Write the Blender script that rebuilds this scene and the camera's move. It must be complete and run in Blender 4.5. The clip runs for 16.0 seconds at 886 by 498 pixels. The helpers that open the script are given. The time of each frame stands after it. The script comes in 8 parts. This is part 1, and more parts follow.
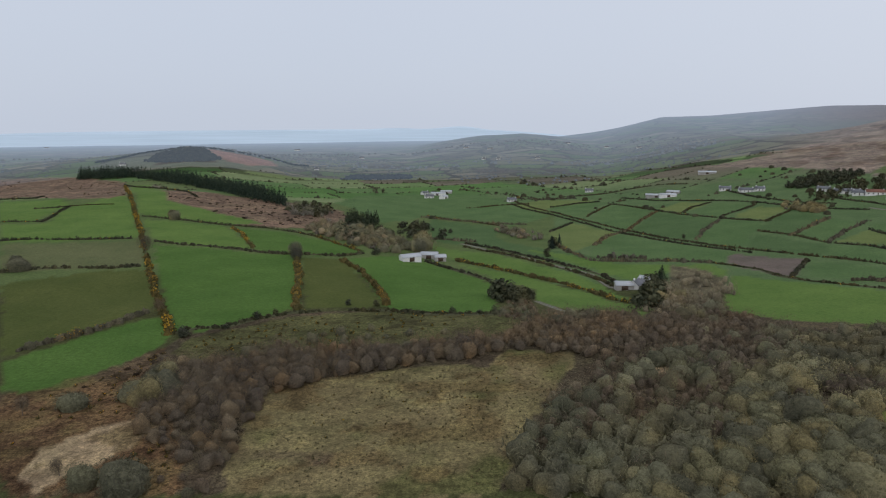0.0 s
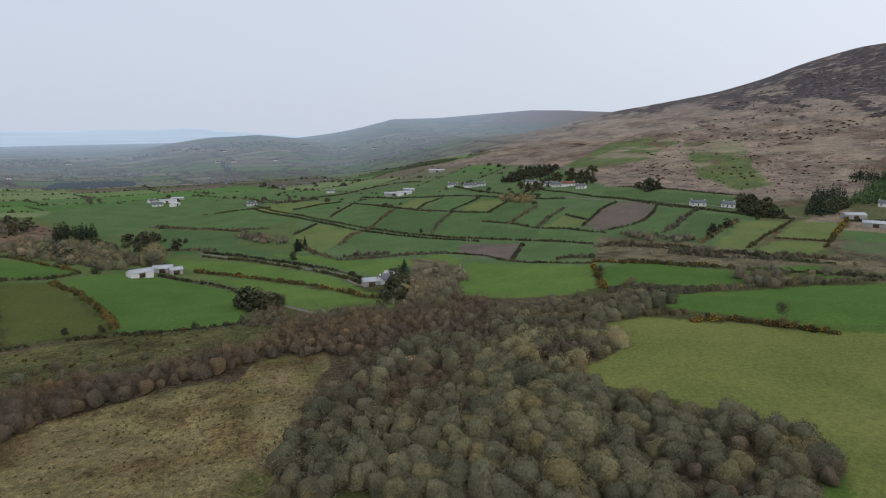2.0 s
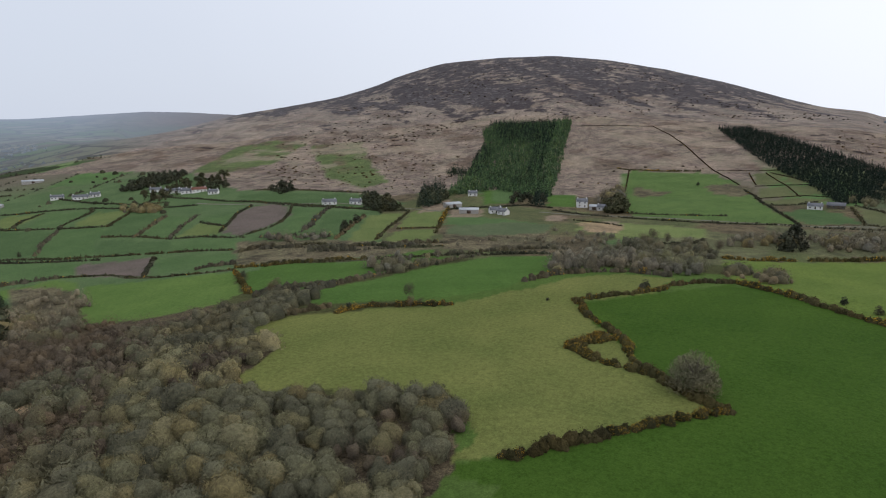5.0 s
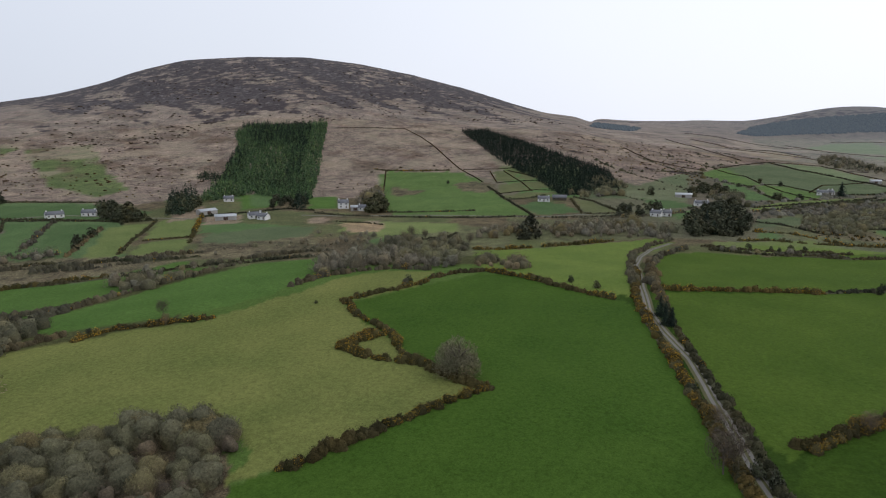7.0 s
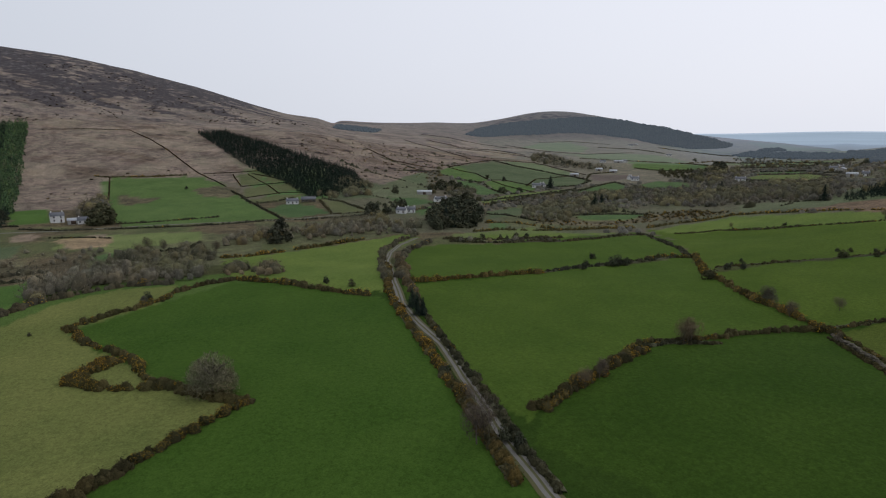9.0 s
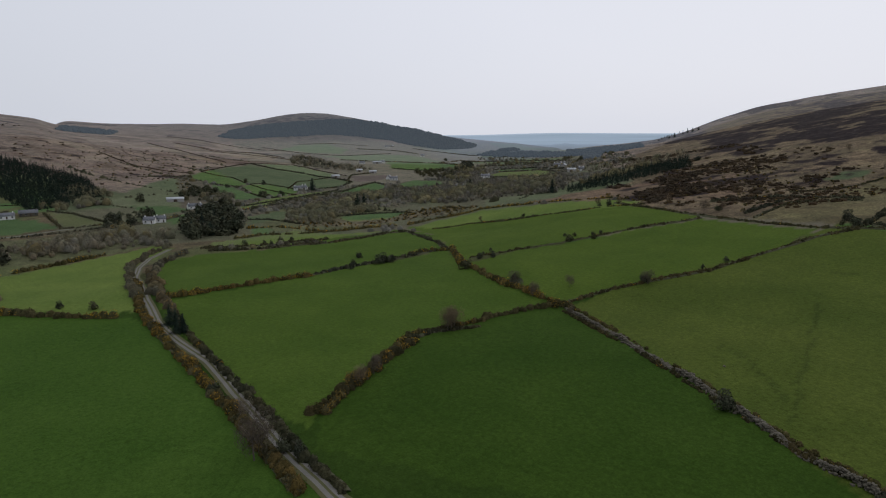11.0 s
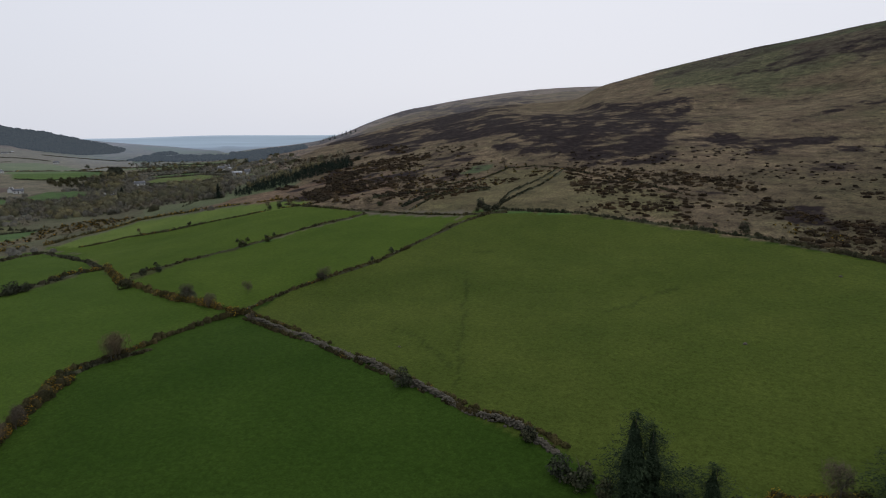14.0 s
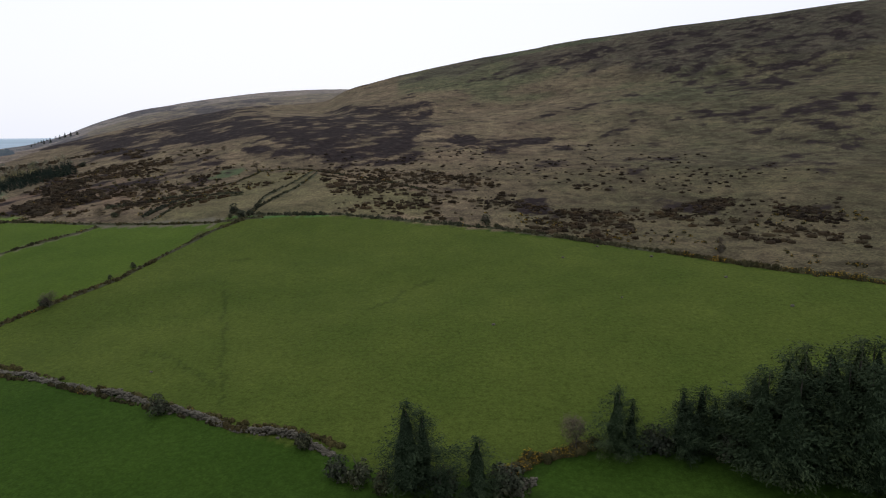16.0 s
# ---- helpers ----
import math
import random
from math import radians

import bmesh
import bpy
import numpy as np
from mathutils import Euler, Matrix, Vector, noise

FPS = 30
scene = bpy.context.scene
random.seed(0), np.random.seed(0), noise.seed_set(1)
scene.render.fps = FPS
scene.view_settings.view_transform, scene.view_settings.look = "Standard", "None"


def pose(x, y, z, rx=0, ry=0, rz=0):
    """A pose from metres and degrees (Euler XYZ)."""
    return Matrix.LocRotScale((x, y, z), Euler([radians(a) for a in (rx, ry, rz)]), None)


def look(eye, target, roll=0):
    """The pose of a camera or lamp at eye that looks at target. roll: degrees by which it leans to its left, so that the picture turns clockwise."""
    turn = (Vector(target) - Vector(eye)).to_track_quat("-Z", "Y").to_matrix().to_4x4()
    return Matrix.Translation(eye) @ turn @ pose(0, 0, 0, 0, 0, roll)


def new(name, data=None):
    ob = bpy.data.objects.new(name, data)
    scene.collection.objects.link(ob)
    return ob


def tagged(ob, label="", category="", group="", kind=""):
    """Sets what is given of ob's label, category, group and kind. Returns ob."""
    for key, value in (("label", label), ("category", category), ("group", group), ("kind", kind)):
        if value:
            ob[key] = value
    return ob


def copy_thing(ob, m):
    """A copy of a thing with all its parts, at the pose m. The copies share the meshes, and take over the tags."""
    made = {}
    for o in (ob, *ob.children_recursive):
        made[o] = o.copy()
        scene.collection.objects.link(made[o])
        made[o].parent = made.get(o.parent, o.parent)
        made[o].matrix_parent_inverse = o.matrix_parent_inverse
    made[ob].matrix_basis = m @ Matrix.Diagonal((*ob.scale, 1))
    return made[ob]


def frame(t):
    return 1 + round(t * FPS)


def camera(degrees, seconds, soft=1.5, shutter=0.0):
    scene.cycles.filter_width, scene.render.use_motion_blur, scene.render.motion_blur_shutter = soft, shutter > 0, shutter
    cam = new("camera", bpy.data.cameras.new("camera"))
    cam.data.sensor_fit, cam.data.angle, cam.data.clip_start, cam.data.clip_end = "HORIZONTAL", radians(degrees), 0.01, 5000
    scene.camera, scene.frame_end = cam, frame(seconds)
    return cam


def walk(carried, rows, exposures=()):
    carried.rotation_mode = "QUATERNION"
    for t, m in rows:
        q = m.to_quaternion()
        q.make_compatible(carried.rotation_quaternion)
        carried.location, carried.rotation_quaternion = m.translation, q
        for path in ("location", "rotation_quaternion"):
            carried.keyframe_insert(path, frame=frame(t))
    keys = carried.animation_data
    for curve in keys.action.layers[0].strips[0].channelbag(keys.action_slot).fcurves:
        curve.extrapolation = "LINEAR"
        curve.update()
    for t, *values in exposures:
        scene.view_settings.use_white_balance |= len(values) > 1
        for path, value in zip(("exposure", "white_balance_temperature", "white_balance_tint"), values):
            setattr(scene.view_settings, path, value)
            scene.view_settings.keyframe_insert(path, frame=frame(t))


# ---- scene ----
import collections

cam = camera(70.94, 16.0, soft=1.15)
PATH = [
    (0.0, pose(0, 0, 65, 79.11, 0.22, -1.60)),
    (0.5, pose(0, 0, 65, 79.11, 0.22, -7.57)),
    (1.0, pose(0, 0, 65, 79.10, 0.23, -13.93)),
    (1.5, pose(0, 0, 65, 79.14, 0.24, -19.78)),
    (2.0, pose(0, 0, 65, 79.15, 0.21, -25.08)),
    (2.5, pose(0, 0, 65, 79.18, 0.19, -30.75)),
    (3.0, pose(0, 0, 65, 79.20, 0.20, -36.42)),
    (3.5, pose(0, 0, 65, 79.23, 0.21, -41.73)),
    (4.0, pose(0, 0, 65, 79.26, 0.19, -47.06)),
    (6.5, pose(0, 0, 65, 79.40, 0.18, -74.15)),
    (7.0, pose(0, 0, 65, 79.43, 0.14, -79.64)),
    (7.5, pose(0, 0, 65, 79.43, 0.14, -85.34)),
    (8.0, pose(0, 0, 65, 79.46, 0.24, -90.93)),
    (8.5, pose(0, 0, 65, 79.48, 0.23, -96.61)),
    (9.0, pose(0, 0, 65, 79.48, 0.26, -102.53)),
    (9.5, pose(0, 0, 65, 79.50, 0.29, -108.34)),
    (12.0, pose(0, 0, 65, 79.47, 0.47, -134.23)),
    (12.5, pose(0, 0, 65, 79.44, 0.56, -139.37)),
    (13.0, pose(0, 0, 65, 79.45, 0.67, -144.49)),
    (13.5, pose(0, 0, 65, 79.43, 0.63, -149.33)),
    (14.0, pose(0, 0, 65, 79.41, 0.71, -154.00)),
    (14.5, pose(0, 0, 65, 79.37, 0.72, -159.42)),
    (15.0, pose(0, 0, 65, 79.35, 0.73, -165.09)),
    (15.5, pose(0, 0, 65, 79.31, 0.79, -170.60)),
    (16.0, pose(0, 0, 65, 79.30, 0.81, -176.18)),
]
EXPOSURES = [(0.0, -0.14), (2.0, -0.04), (4.0, -0.0), (7.0, -0.05), (9.5, -0.47), (12.0, -0.56), (13.5, -0.55), (15.0, -0.43), (16.0, -0.22)]
walk(cam, PATH, EXPOSURES)


# ---- overcast light ----
world = bpy.data.worlds.new("overcast_sky")
scene.world = world
world.use_nodes = True
wn, wl = world.node_tree.nodes, world.node_tree.links
wn.clear()
w_out, w_bg = wn.new("ShaderNodeOutputWorld"), wn.new("ShaderNodeBackground")
w_sky = wn.new("ShaderNodeTexSky")
w_sky.sky_type, w_sky.sun_disc = "NISHITA", False
w_sky.sun_elevation, w_sky.sun_rotation = radians(44), radians(165)
w_sky.dust_density, w_sky.air_density = 4.0, 1.0
w_scale = wn.new("ShaderNodeVectorMath")
w_scale.operation = "SCALE"
w_scale.inputs["Scale"].default_value = 0.12
w_coord = wn.new("ShaderNodeTexCoord")
w_dot = wn.new("ShaderNodeVectorMath")
w_dot.operation = "DOT_PRODUCT"
SUN_WAY = Vector((math.sin(radians(165)) * 0.72, math.cos(radians(165)) * 0.72, 0.69))   # where the hidden sun stands
w_dot.inputs[1].default_value = SUN_WAY
w_noise = wn.new("ShaderNodeTexNoise")
w_noise.inputs["Scale"].default_value, w_noise.inputs["Detail"].default_value = 1.6, 5.0
w_map = wn.new("ShaderNodeMath")
w_map.operation = "MULTIPLY_ADD"
w_map.inputs[1].default_value, w_map.inputs[2].default_value = 0.5, 0.5
w_bias = wn.new("ShaderNodeMath")
w_bias.operation = "MULTIPLY_ADD"
w_bias.inputs[1].default_value = 0.10
w_ramp = wn.new("ShaderNodeValToRGB")
while len(w_ramp.color_ramp.elements) < 4:
    w_ramp.color_ramp.elements.new(0.5)
for e, (p, c) in zip(w_ramp.color_ramp.elements, ((0.2, (0.63, 0.695, 0.82)), (0.36, (0.71, 0.765, 0.88)), (0.54, (0.86, 0.91, 1.02)), (0.92, (1.13, 1.16, 1.28)))):
    e.position, e.color = p, (*c, 1)
w_mix = wn.new("ShaderNodeMixRGB")
w_mix.inputs["Fac"].default_value = 0.92
wl.new(w_coord.outputs["Generated"], w_noise.inputs["Vector"])
wl.new(w_coord.outputs["Generated"], w_dot.inputs[0])
wl.new(w_dot.outputs["Value"], w_map.inputs[0])
wl.new(w_noise.outputs["Fac"], w_bias.inputs[0])
wl.new(w_map.outputs["Value"], w_bias.inputs[2])
wl.new(w_bias.outputs["Value"], w_ramp.inputs["Fac"])
wl.new(w_sky.outputs["Color"], w_scale.inputs[0])
wl.new(w_scale.outputs["Vector"], w_mix.inputs["Color1"])
wl.new(w_ramp.outputs["Color"], w_mix.inputs["Color2"])
wl.new(w_mix.outputs["Color"], w_bg.inputs["Color"])
wl.new(w_bg.outputs["Background"], w_out.inputs["Surface"])
w_bg.inputs["Strength"].default_value = 1.0

sun = new("sun", bpy.data.lights.new("sun", "SUN"))
sun.data.energy, sun.data.angle, sun.data.color = 0.35, radians(30), (1.0, 0.96, 0.9)
sun.matrix_world = look(SUN_WAY * 500, (0, 0, 0))


# ---- materials ----
def nodes_of(name):
    m = bpy.data.materials.new(name)
    m.use_nodes = True
    n, l = m.node_tree.nodes, m.node_tree.links
    p = n["Principled BSDF"]
    p.inputs["Roughness"].default_value = 0.9
    p.inputs["Specular IOR Level"].default_value = 0.15
    return m, n, l, p


def noise_node(n, l, scale, detail=4.0, rough=0.55, stretch=None):
    c = n.new("ShaderNodeTexCoord")
    t = n.new("ShaderNodeTexNoise")
    t.inputs["Scale"].default_value, t.inputs["Detail"].default_value, t.inputs["Roughness"].default_value = scale, detail, rough
    if stretch:
        mp = n.new("ShaderNodeMapping")
        mp.inputs["Scale"].default_value = stretch
        l.new(c.outputs["Object"], mp.inputs["Vector"])
        l.new(mp.outputs["Vector"], t.inputs["Vector"])
    else:
        l.new(c.outputs["Object"], t.inputs["Vector"])
    return t


def ramp_node(n, l, fac, *stops):
    r = n.new("ShaderNodeValToRGB")
    while len(r.color_ramp.elements) < len(stops):
        r.color_ramp.elements.new(0.5)
    for e, (p, c) in zip(r.color_ramp.elements, stops):
        e.position, e.color = p, (*c, 1)
    l.new(fac, r.inputs["Fac"])
    return r.outputs["Color"]


def mix_node(n, l, kind, a, b, fac=1.0):
    m = n.new("ShaderNodeMixRGB")
    m.blend_type = kind
    for s, v in (("Fac", fac), ("Color1", a), ("Color2", b)):
        if isinstance(v, (int, float)):
            m.inputs[s].default_value = v
        elif isinstance(v, tuple):
            m.inputs[s].default_value = (*v, 1)
        else:
            l.new(v, m.inputs[s])
    return m.outputs["Color"]


def math_node(n, l, kind, a, b=0.0, c=0.0, clamp=False):
    m = n.new("ShaderNodeMath")
    m.operation, m.use_clamp = kind, clamp
    for k, v in enumerate((a, b, c)):
        if isinstance(v, (int, float)):
            m.inputs[k].default_value = v
        else:
            l.new(v, m.inputs[k])
    return m.outputs["Value"]


def bump_node(n, l, fac, bsdf, strength, distance):
    b = n.new("ShaderNodeBump")
    b.inputs["Strength"].default_value, b.inputs["Distance"].default_value = strength, distance
    l.new(fac, b.inputs["Height"])
    l.new(b.outputs["Normal"], bsdf.inputs["Normal"])


def cover_colour(n, l, heather_tone=1.0, scree=0.75):
    """Base colour of the land: the plot's colour, broken by sward, tussocks and, on rough ground, heather and bracken."""
    a = n.new("ShaderNodeAttribute")
    a.attribute_name = "cover"
    fine = noise_node(n, l, 0.8, 7.0, 0.72)
    broad = noise_node(n, l, 0.035, 6.0, 0.6)
    streak = noise_node(n, l, 0.11, 6.0, 0.65)
    c = mix_node(n, l, "MULTIPLY", a.outputs["Color"], ramp_node(n, l, fine.outputs["Fac"], (0.3, (0.73, 0.74, 0.73)), (0.7, (1.27, 1.26, 1.26))))
    c = mix_node(n, l, "MULTIPLY", c, ramp_node(n, l, broad.outputs["Fac"], (0.32, (0.84, 0.88, 0.84)), (0.68, (1.16, 1.1, 1.12))))
    rough = mix_node(n, l, "MULTIPLY", c, ramp_node(n, l, streak.outputs["Fac"], (0.36, (0.38, 0.34, 0.36)), (0.46, (0.8, 0.75, 0.75)), (0.58, (1.08, 1.06, 1.02)), (0.72, (1.3, 1.28, 1.1))))
    rough = mix_node(n, l, "MULTIPLY", rough, ramp_node(n, l, fine.outputs["Fac"], (0.38, (0.55, 0.52, 0.5)), (0.5, (1.0, 1.0, 1.0)), (0.66, (1.3, 1.25, 1.15))))
    patch = noise_node(n, l, 0.022, 6.0, 0.7)
    rough = mix_node(n, l, "MULTIPLY", rough, ramp_node(n, l, patch.outputs["Fac"], (0.38, (0.68, 0.66, 0.67)), (0.5, (1.0, 1.0, 1.0)), (0.62, (1.32, 1.3, 1.26))))
    grain = noise_node(n, l, 2.4, 4.0, 0.7)
    rough = mix_node(n, l, "MULTIPLY", rough, ramp_node(n, l, grain.outputs["Fac"], (0.36, (0.5, 0.49, 0.48)), (0.5, (1.0, 1.0, 1.0)), (0.64, (1.5, 1.46, 1.36))))
    c = mix_node(n, l, "MULTIPLY", c, ramp_node(n, l, grain.outputs["Fac"], (0.32, (0.8, 0.81, 0.8)), (0.68, (1.2, 1.19, 1.2))))
    c = mix_node(n, l, "MIX", c, rough, a.outputs["Alpha"])
    # heather and scree, in ragged patches as dense as the moor attribute says
    moor = n.new("ShaderNodeAttribute")
    moor.attribute_name = "moor"
    clump = noise_node(n, l, 0.04, 9.0, 0.67)
    dense = math_node(n, l, "MULTIPLY_ADD", moor.outputs["Fac"], 0.6, -0.78)
    cut = math_node(n, l, "ADD", clump.outputs["Fac"], dense)
    cut = math_node(n, l, "MULTIPLY", cut, 11.0, clamp=True)
    tone = noise_node(n, l, 0.16, 5.0, 0.7)
    # full tone is the far heather, paler in base colour for haze
    heather = ramp_node(n, l, tone.outputs["Fac"], *((at, tuple(heather_tone * v for v in tint)) for at, tint in ((0.35, (0.018, 0.0125, 0.0135)), (0.52, (0.035, 0.0255, 0.025)), (0.68, (0.075, 0.057, 0.05)))))
    c = mix_node(n, l, "MIX", c, heather, cut)
    stone = noise_node(n, l, 0.075, 8.0, 0.75)
    stony = math_node(n, l, "MULTIPLY_ADD", moor.outputs["Fac"], 0.3, -0.76)
    stony = math_node(n, l, "ADD", stone.outputs["Fac"], stony)
    stony = math_node(n, l, "MULTIPLY", stony, 9.0, clamp=True)
    stony = math_node(n, l, "MULTIPLY", stony, math_node(n, l, "MULTIPLY", moor.outputs["Fac"], scree))
    c = mix_node(n, l, "MIX", c, (0.21, 0.195, 0.185), stony)
    return c, fine


def field_pattern(n, l, c):
    """Fields, hedges and woods too far off to build, laid over the plain by the quilt attribute."""
    q = n.new("ShaderNodeAttribute")
    q.attribute_name = "quilt"
    co = n.new("ShaderNodeTexCoord")
    warp = noise_node(n, l, 0.006, 3.0)
    push = n.new("ShaderNodeVectorMath")
    push.operation = "MULTIPLY_ADD"
    push.inputs[1].default_value = (120, 120, 0)
    l.new(warp.outputs["Color"], push.inputs[0])
    l.new(co.outputs["Object"], push.inputs[2])
    cells, edges = n.new("ShaderNodeTexVoronoi"), n.new("ShaderNodeTexVoronoi")
    edges.feature = "DISTANCE_TO_EDGE"
    for v in (cells, edges):
        v.voronoi_dimensions = "2D"
        v.inputs["Scale"].default_value = 0.0085
        l.new(push.outputs["Vector"], v.inputs["Vector"])
    split = n.new("ShaderNodeSeparateColor")
    l.new(cells.outputs["Color"], split.inputs["Color"])
    field = ramp_node(n, l, split.outputs["Red"], (0.0, (0.05, 0.085, 0.03)), (0.3, (0.075, 0.11, 0.045)), (0.5, (0.11, 0.115, 0.07)), (0.7, (0.07, 0.07, 0.05)), (0.9, (0.15, 0.14, 0.1)))
    bushy = noise_node(n, l, 0.05, 4.0)
    gap = math_node(n, l, "MULTIPLY_ADD", bushy.outputs["Fac"], 0.16, -0.01)
    hedge_line = math_node(n, l, "LESS_THAN", edges.outputs["Distance"], gap)
    field = mix_node(n, l, "MIX", field, (0.032, 0.034, 0.026), hedge_line)
    wood = noise_node(n, l, 0.0042, 7.0, 0.68)
    wooded = math_node(n, l, "MULTIPLY", math_node(n, l, "ADD", wood.outputs["Fac"], -0.54), 22.0, clamp=True)
    field = mix_node(n, l, "MIX", field, ramp_node(n, l, bushy.outputs["Fac"], (0.35, (0.034, 0.033, 0.028)), (0.65, (0.085, 0.075, 0.062))), wooded)
    return mix_node(n, l, "MIX", c, field, q.outputs["Fac"])


def ground_material():
    m, n, l, p = nodes_of("ground_cover")
    c, fine = cover_colour(n, l, 0.6, 0.16)
    l.new(c, p.inputs["Base Color"])
    p.inputs["Roughness"].default_value, p.inputs["Specular IOR Level"].default_value = 0.95, 0.03
    bump_node(n, l, fine.outputs["Fac"], p, 0.5, 0.4)
    return m


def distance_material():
    """The far distance; blue emission, stronger outwards, paints in the haze."""
    m, n, l, p = nodes_of("far_distance_haze_glow")
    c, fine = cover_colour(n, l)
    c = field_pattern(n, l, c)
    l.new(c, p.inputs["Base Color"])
    haze_share = n.new("ShaderNodeAttribute")
    haze_share.attribute_name = "haze_share"
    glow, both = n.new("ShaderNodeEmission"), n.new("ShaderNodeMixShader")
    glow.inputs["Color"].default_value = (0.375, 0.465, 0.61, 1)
    l.new(haze_share.outputs["Fac"], both.inputs["Fac"])
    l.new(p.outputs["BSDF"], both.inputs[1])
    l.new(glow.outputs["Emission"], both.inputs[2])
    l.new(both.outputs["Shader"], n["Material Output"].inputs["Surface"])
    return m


def foliage(name, dark, light, painted_haze=0.0, blotch=1.0):
    """Leaves or twigs, each clump its own tint, each plant a little different."""
    m, n, l, p = nodes_of(name)
    g, o = n.new("ShaderNodeNewGeometry"), n.new("ShaderNodeObjectInfo")
    c = mix_node(n, l, "MIX", dark, light, g.outputs["Random Per Island"])
    c = mix_node(n, l, "MULTIPLY", c, ramp_node(n, l, o.outputs["Random"], (0.0, (0.66, 0.66, 0.69)), (0.35, (0.93, 0.93, 0.92)), (0.7, (1.08, 1.07, 0.97)), (0.85, (1.16, 1.0, 0.78)), (1.0, (1.32, 1.28, 1.16))))
    patch = noise_node(n, l, 0.17, 3.0)
    c = mix_node(n, l, "MULTIPLY", c, ramp_node(n, l, patch.outputs["Fac"], (0.35, tuple(1 - blotch * v for v in (0.2, 0.2, 0.18))), (0.5, (1.0, 1.0, 0.98)), (0.65, tuple(1 + blotch * v for v in (0.2, 0.16, 0.06)))))
    hue = noise_node(n, l, 0.055, 3.0)
    c = mix_node(n, l, "MULTIPLY", c, ramp_node(n, l, hue.outputs["Fac"], (0.36, (0.94, 0.99, 0.97)), (0.5, (1.0, 1.0, 1.0)), (0.66, (1.1, 1.01, 0.88))))
    fine = noise_node(n, l, 2.6, 3.0, 0.7)
    c = mix_node(n, l, "MULTIPLY", c, ramp_node(n, l, fine.outputs["Fac"], (0.34, (0.64, 0.63, 0.63)), (0.5, (1.0, 1.0, 1.0)), (0.66, (1.32, 1.3, 1.27))))
    l.new(c, p.inputs["Base Color"])
    bump_node(n, l, fine.outputs["Fac"], p, 0.6, 0.35)
    p.inputs["Specular IOR Level"].default_value = 0.04
    # blue emission mixed into the leaves as painted haze
    if painted_haze:
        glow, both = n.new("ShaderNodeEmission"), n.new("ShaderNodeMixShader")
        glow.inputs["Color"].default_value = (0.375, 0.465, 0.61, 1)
        both.inputs["Fac"].default_value = painted_haze
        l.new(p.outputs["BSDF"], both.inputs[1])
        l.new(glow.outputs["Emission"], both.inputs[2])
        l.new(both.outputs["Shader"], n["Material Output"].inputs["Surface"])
    return m


def plain(name, a, b, scale=1.5, rough=0.85, bump=0.2, metal=0.0):
    """A weathered solid surface between two tints."""
    m, n, l, p = nodes_of(name)
    big, small = noise_node(n, l, scale * 0.25, 5.0), noise_node(n, l, scale * 5, 5.0, 0.65)
    c = mix_node(n, l, "MIX", a, b, big.outputs["Fac"])
    c = mix_node(n, l, "MULTIPLY", c, ramp_node(n, l, small.outputs["Fac"], (0.3, (0.82, 0.82, 0.82)), (0.7, (1.12, 1.12, 1.12))))
    l.new(c, p.inputs["Base Color"])
    p.inputs["Roughness"].default_value, p.inputs["Metallic"].default_value = rough, metal
    if bump:
        bump_node(n, l, small.outputs["Fac"], p, bump, 0.05)
    return m


GROUND, DISTANCE = ground_material(), distance_material()
# banded blue emission that paints haze onto the horizon hills
HAZE, haze_n, haze_l, haze_p = nodes_of("horizon_haze_glow")
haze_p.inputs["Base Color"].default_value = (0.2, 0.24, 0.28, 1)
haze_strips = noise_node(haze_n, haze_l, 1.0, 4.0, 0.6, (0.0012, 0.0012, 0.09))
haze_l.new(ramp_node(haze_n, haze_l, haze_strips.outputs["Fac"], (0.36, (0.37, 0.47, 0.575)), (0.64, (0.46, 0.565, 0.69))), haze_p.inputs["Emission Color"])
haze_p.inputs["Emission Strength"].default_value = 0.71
WILLOW = foliage("willow_catkin_twigs", (0.091, 0.088, 0.056), (0.155, 0.149, 0.098), 0.0, 1.3)
BROWN = foliage("bare_brown_twigs", (0.08, 0.064, 0.047), (0.142, 0.116, 0.088), 0.0, 1.1)
HEDGEROW = foliage("leafless_hedge_twigs", (0.045, 0.043, 0.031), (0.1, 0.093, 0.068))
ASH = foliage("grey_bare_twigs", (0.1, 0.1, 0.072), (0.18, 0.178, 0.135))
# leafless twigs far off: greyer, and paled in base colour for haze
HAZED_WOOD = foliage("haze_paled_twigs", (0.092, 0.086, 0.069), (0.188, 0.176, 0.143))
FAR_GREEN = foliage("far_hedge_leaves", (0.026, 0.029, 0.019), (0.062, 0.061, 0.041))
DARK = foliage("dark_evergreen_leaves", (0.032, 0.038, 0.025), (0.082, 0.087, 0.06))
THORN = foliage("thorn_hedge_leaves", (0.023, 0.025, 0.015), (0.06, 0.059, 0.035))
GORSE = foliage("gorse_spines", (0.034, 0.034, 0.015), (0.084, 0.072, 0.034))
BLOOM = foliage("gorse_flowers", (0.24, 0.14, 0.018), (0.44, 0.285, 0.032))
HEATHER = foliage("heather_clumps", (0.019, 0.014, 0.0095), (0.056, 0.042, 0.028))
TUFT = foliage("moor_grass_tussock", (0.13, 0.115, 0.058), (0.19, 0.165, 0.088))
SPRUCE = foliage("spruce_needles", (0.022, 0.034, 0.027), (0.038, 0.054, 0.041), 0.0, 1.8)
PINE = foliage("pine_needles", (0.017, 0.027, 0.015), (0.042, 0.061, 0.032))
LARCH = foliage("young_conifer_needles", (0.056, 0.104, 0.056), (0.116, 0.182, 0.085), 0.0, 3.0)
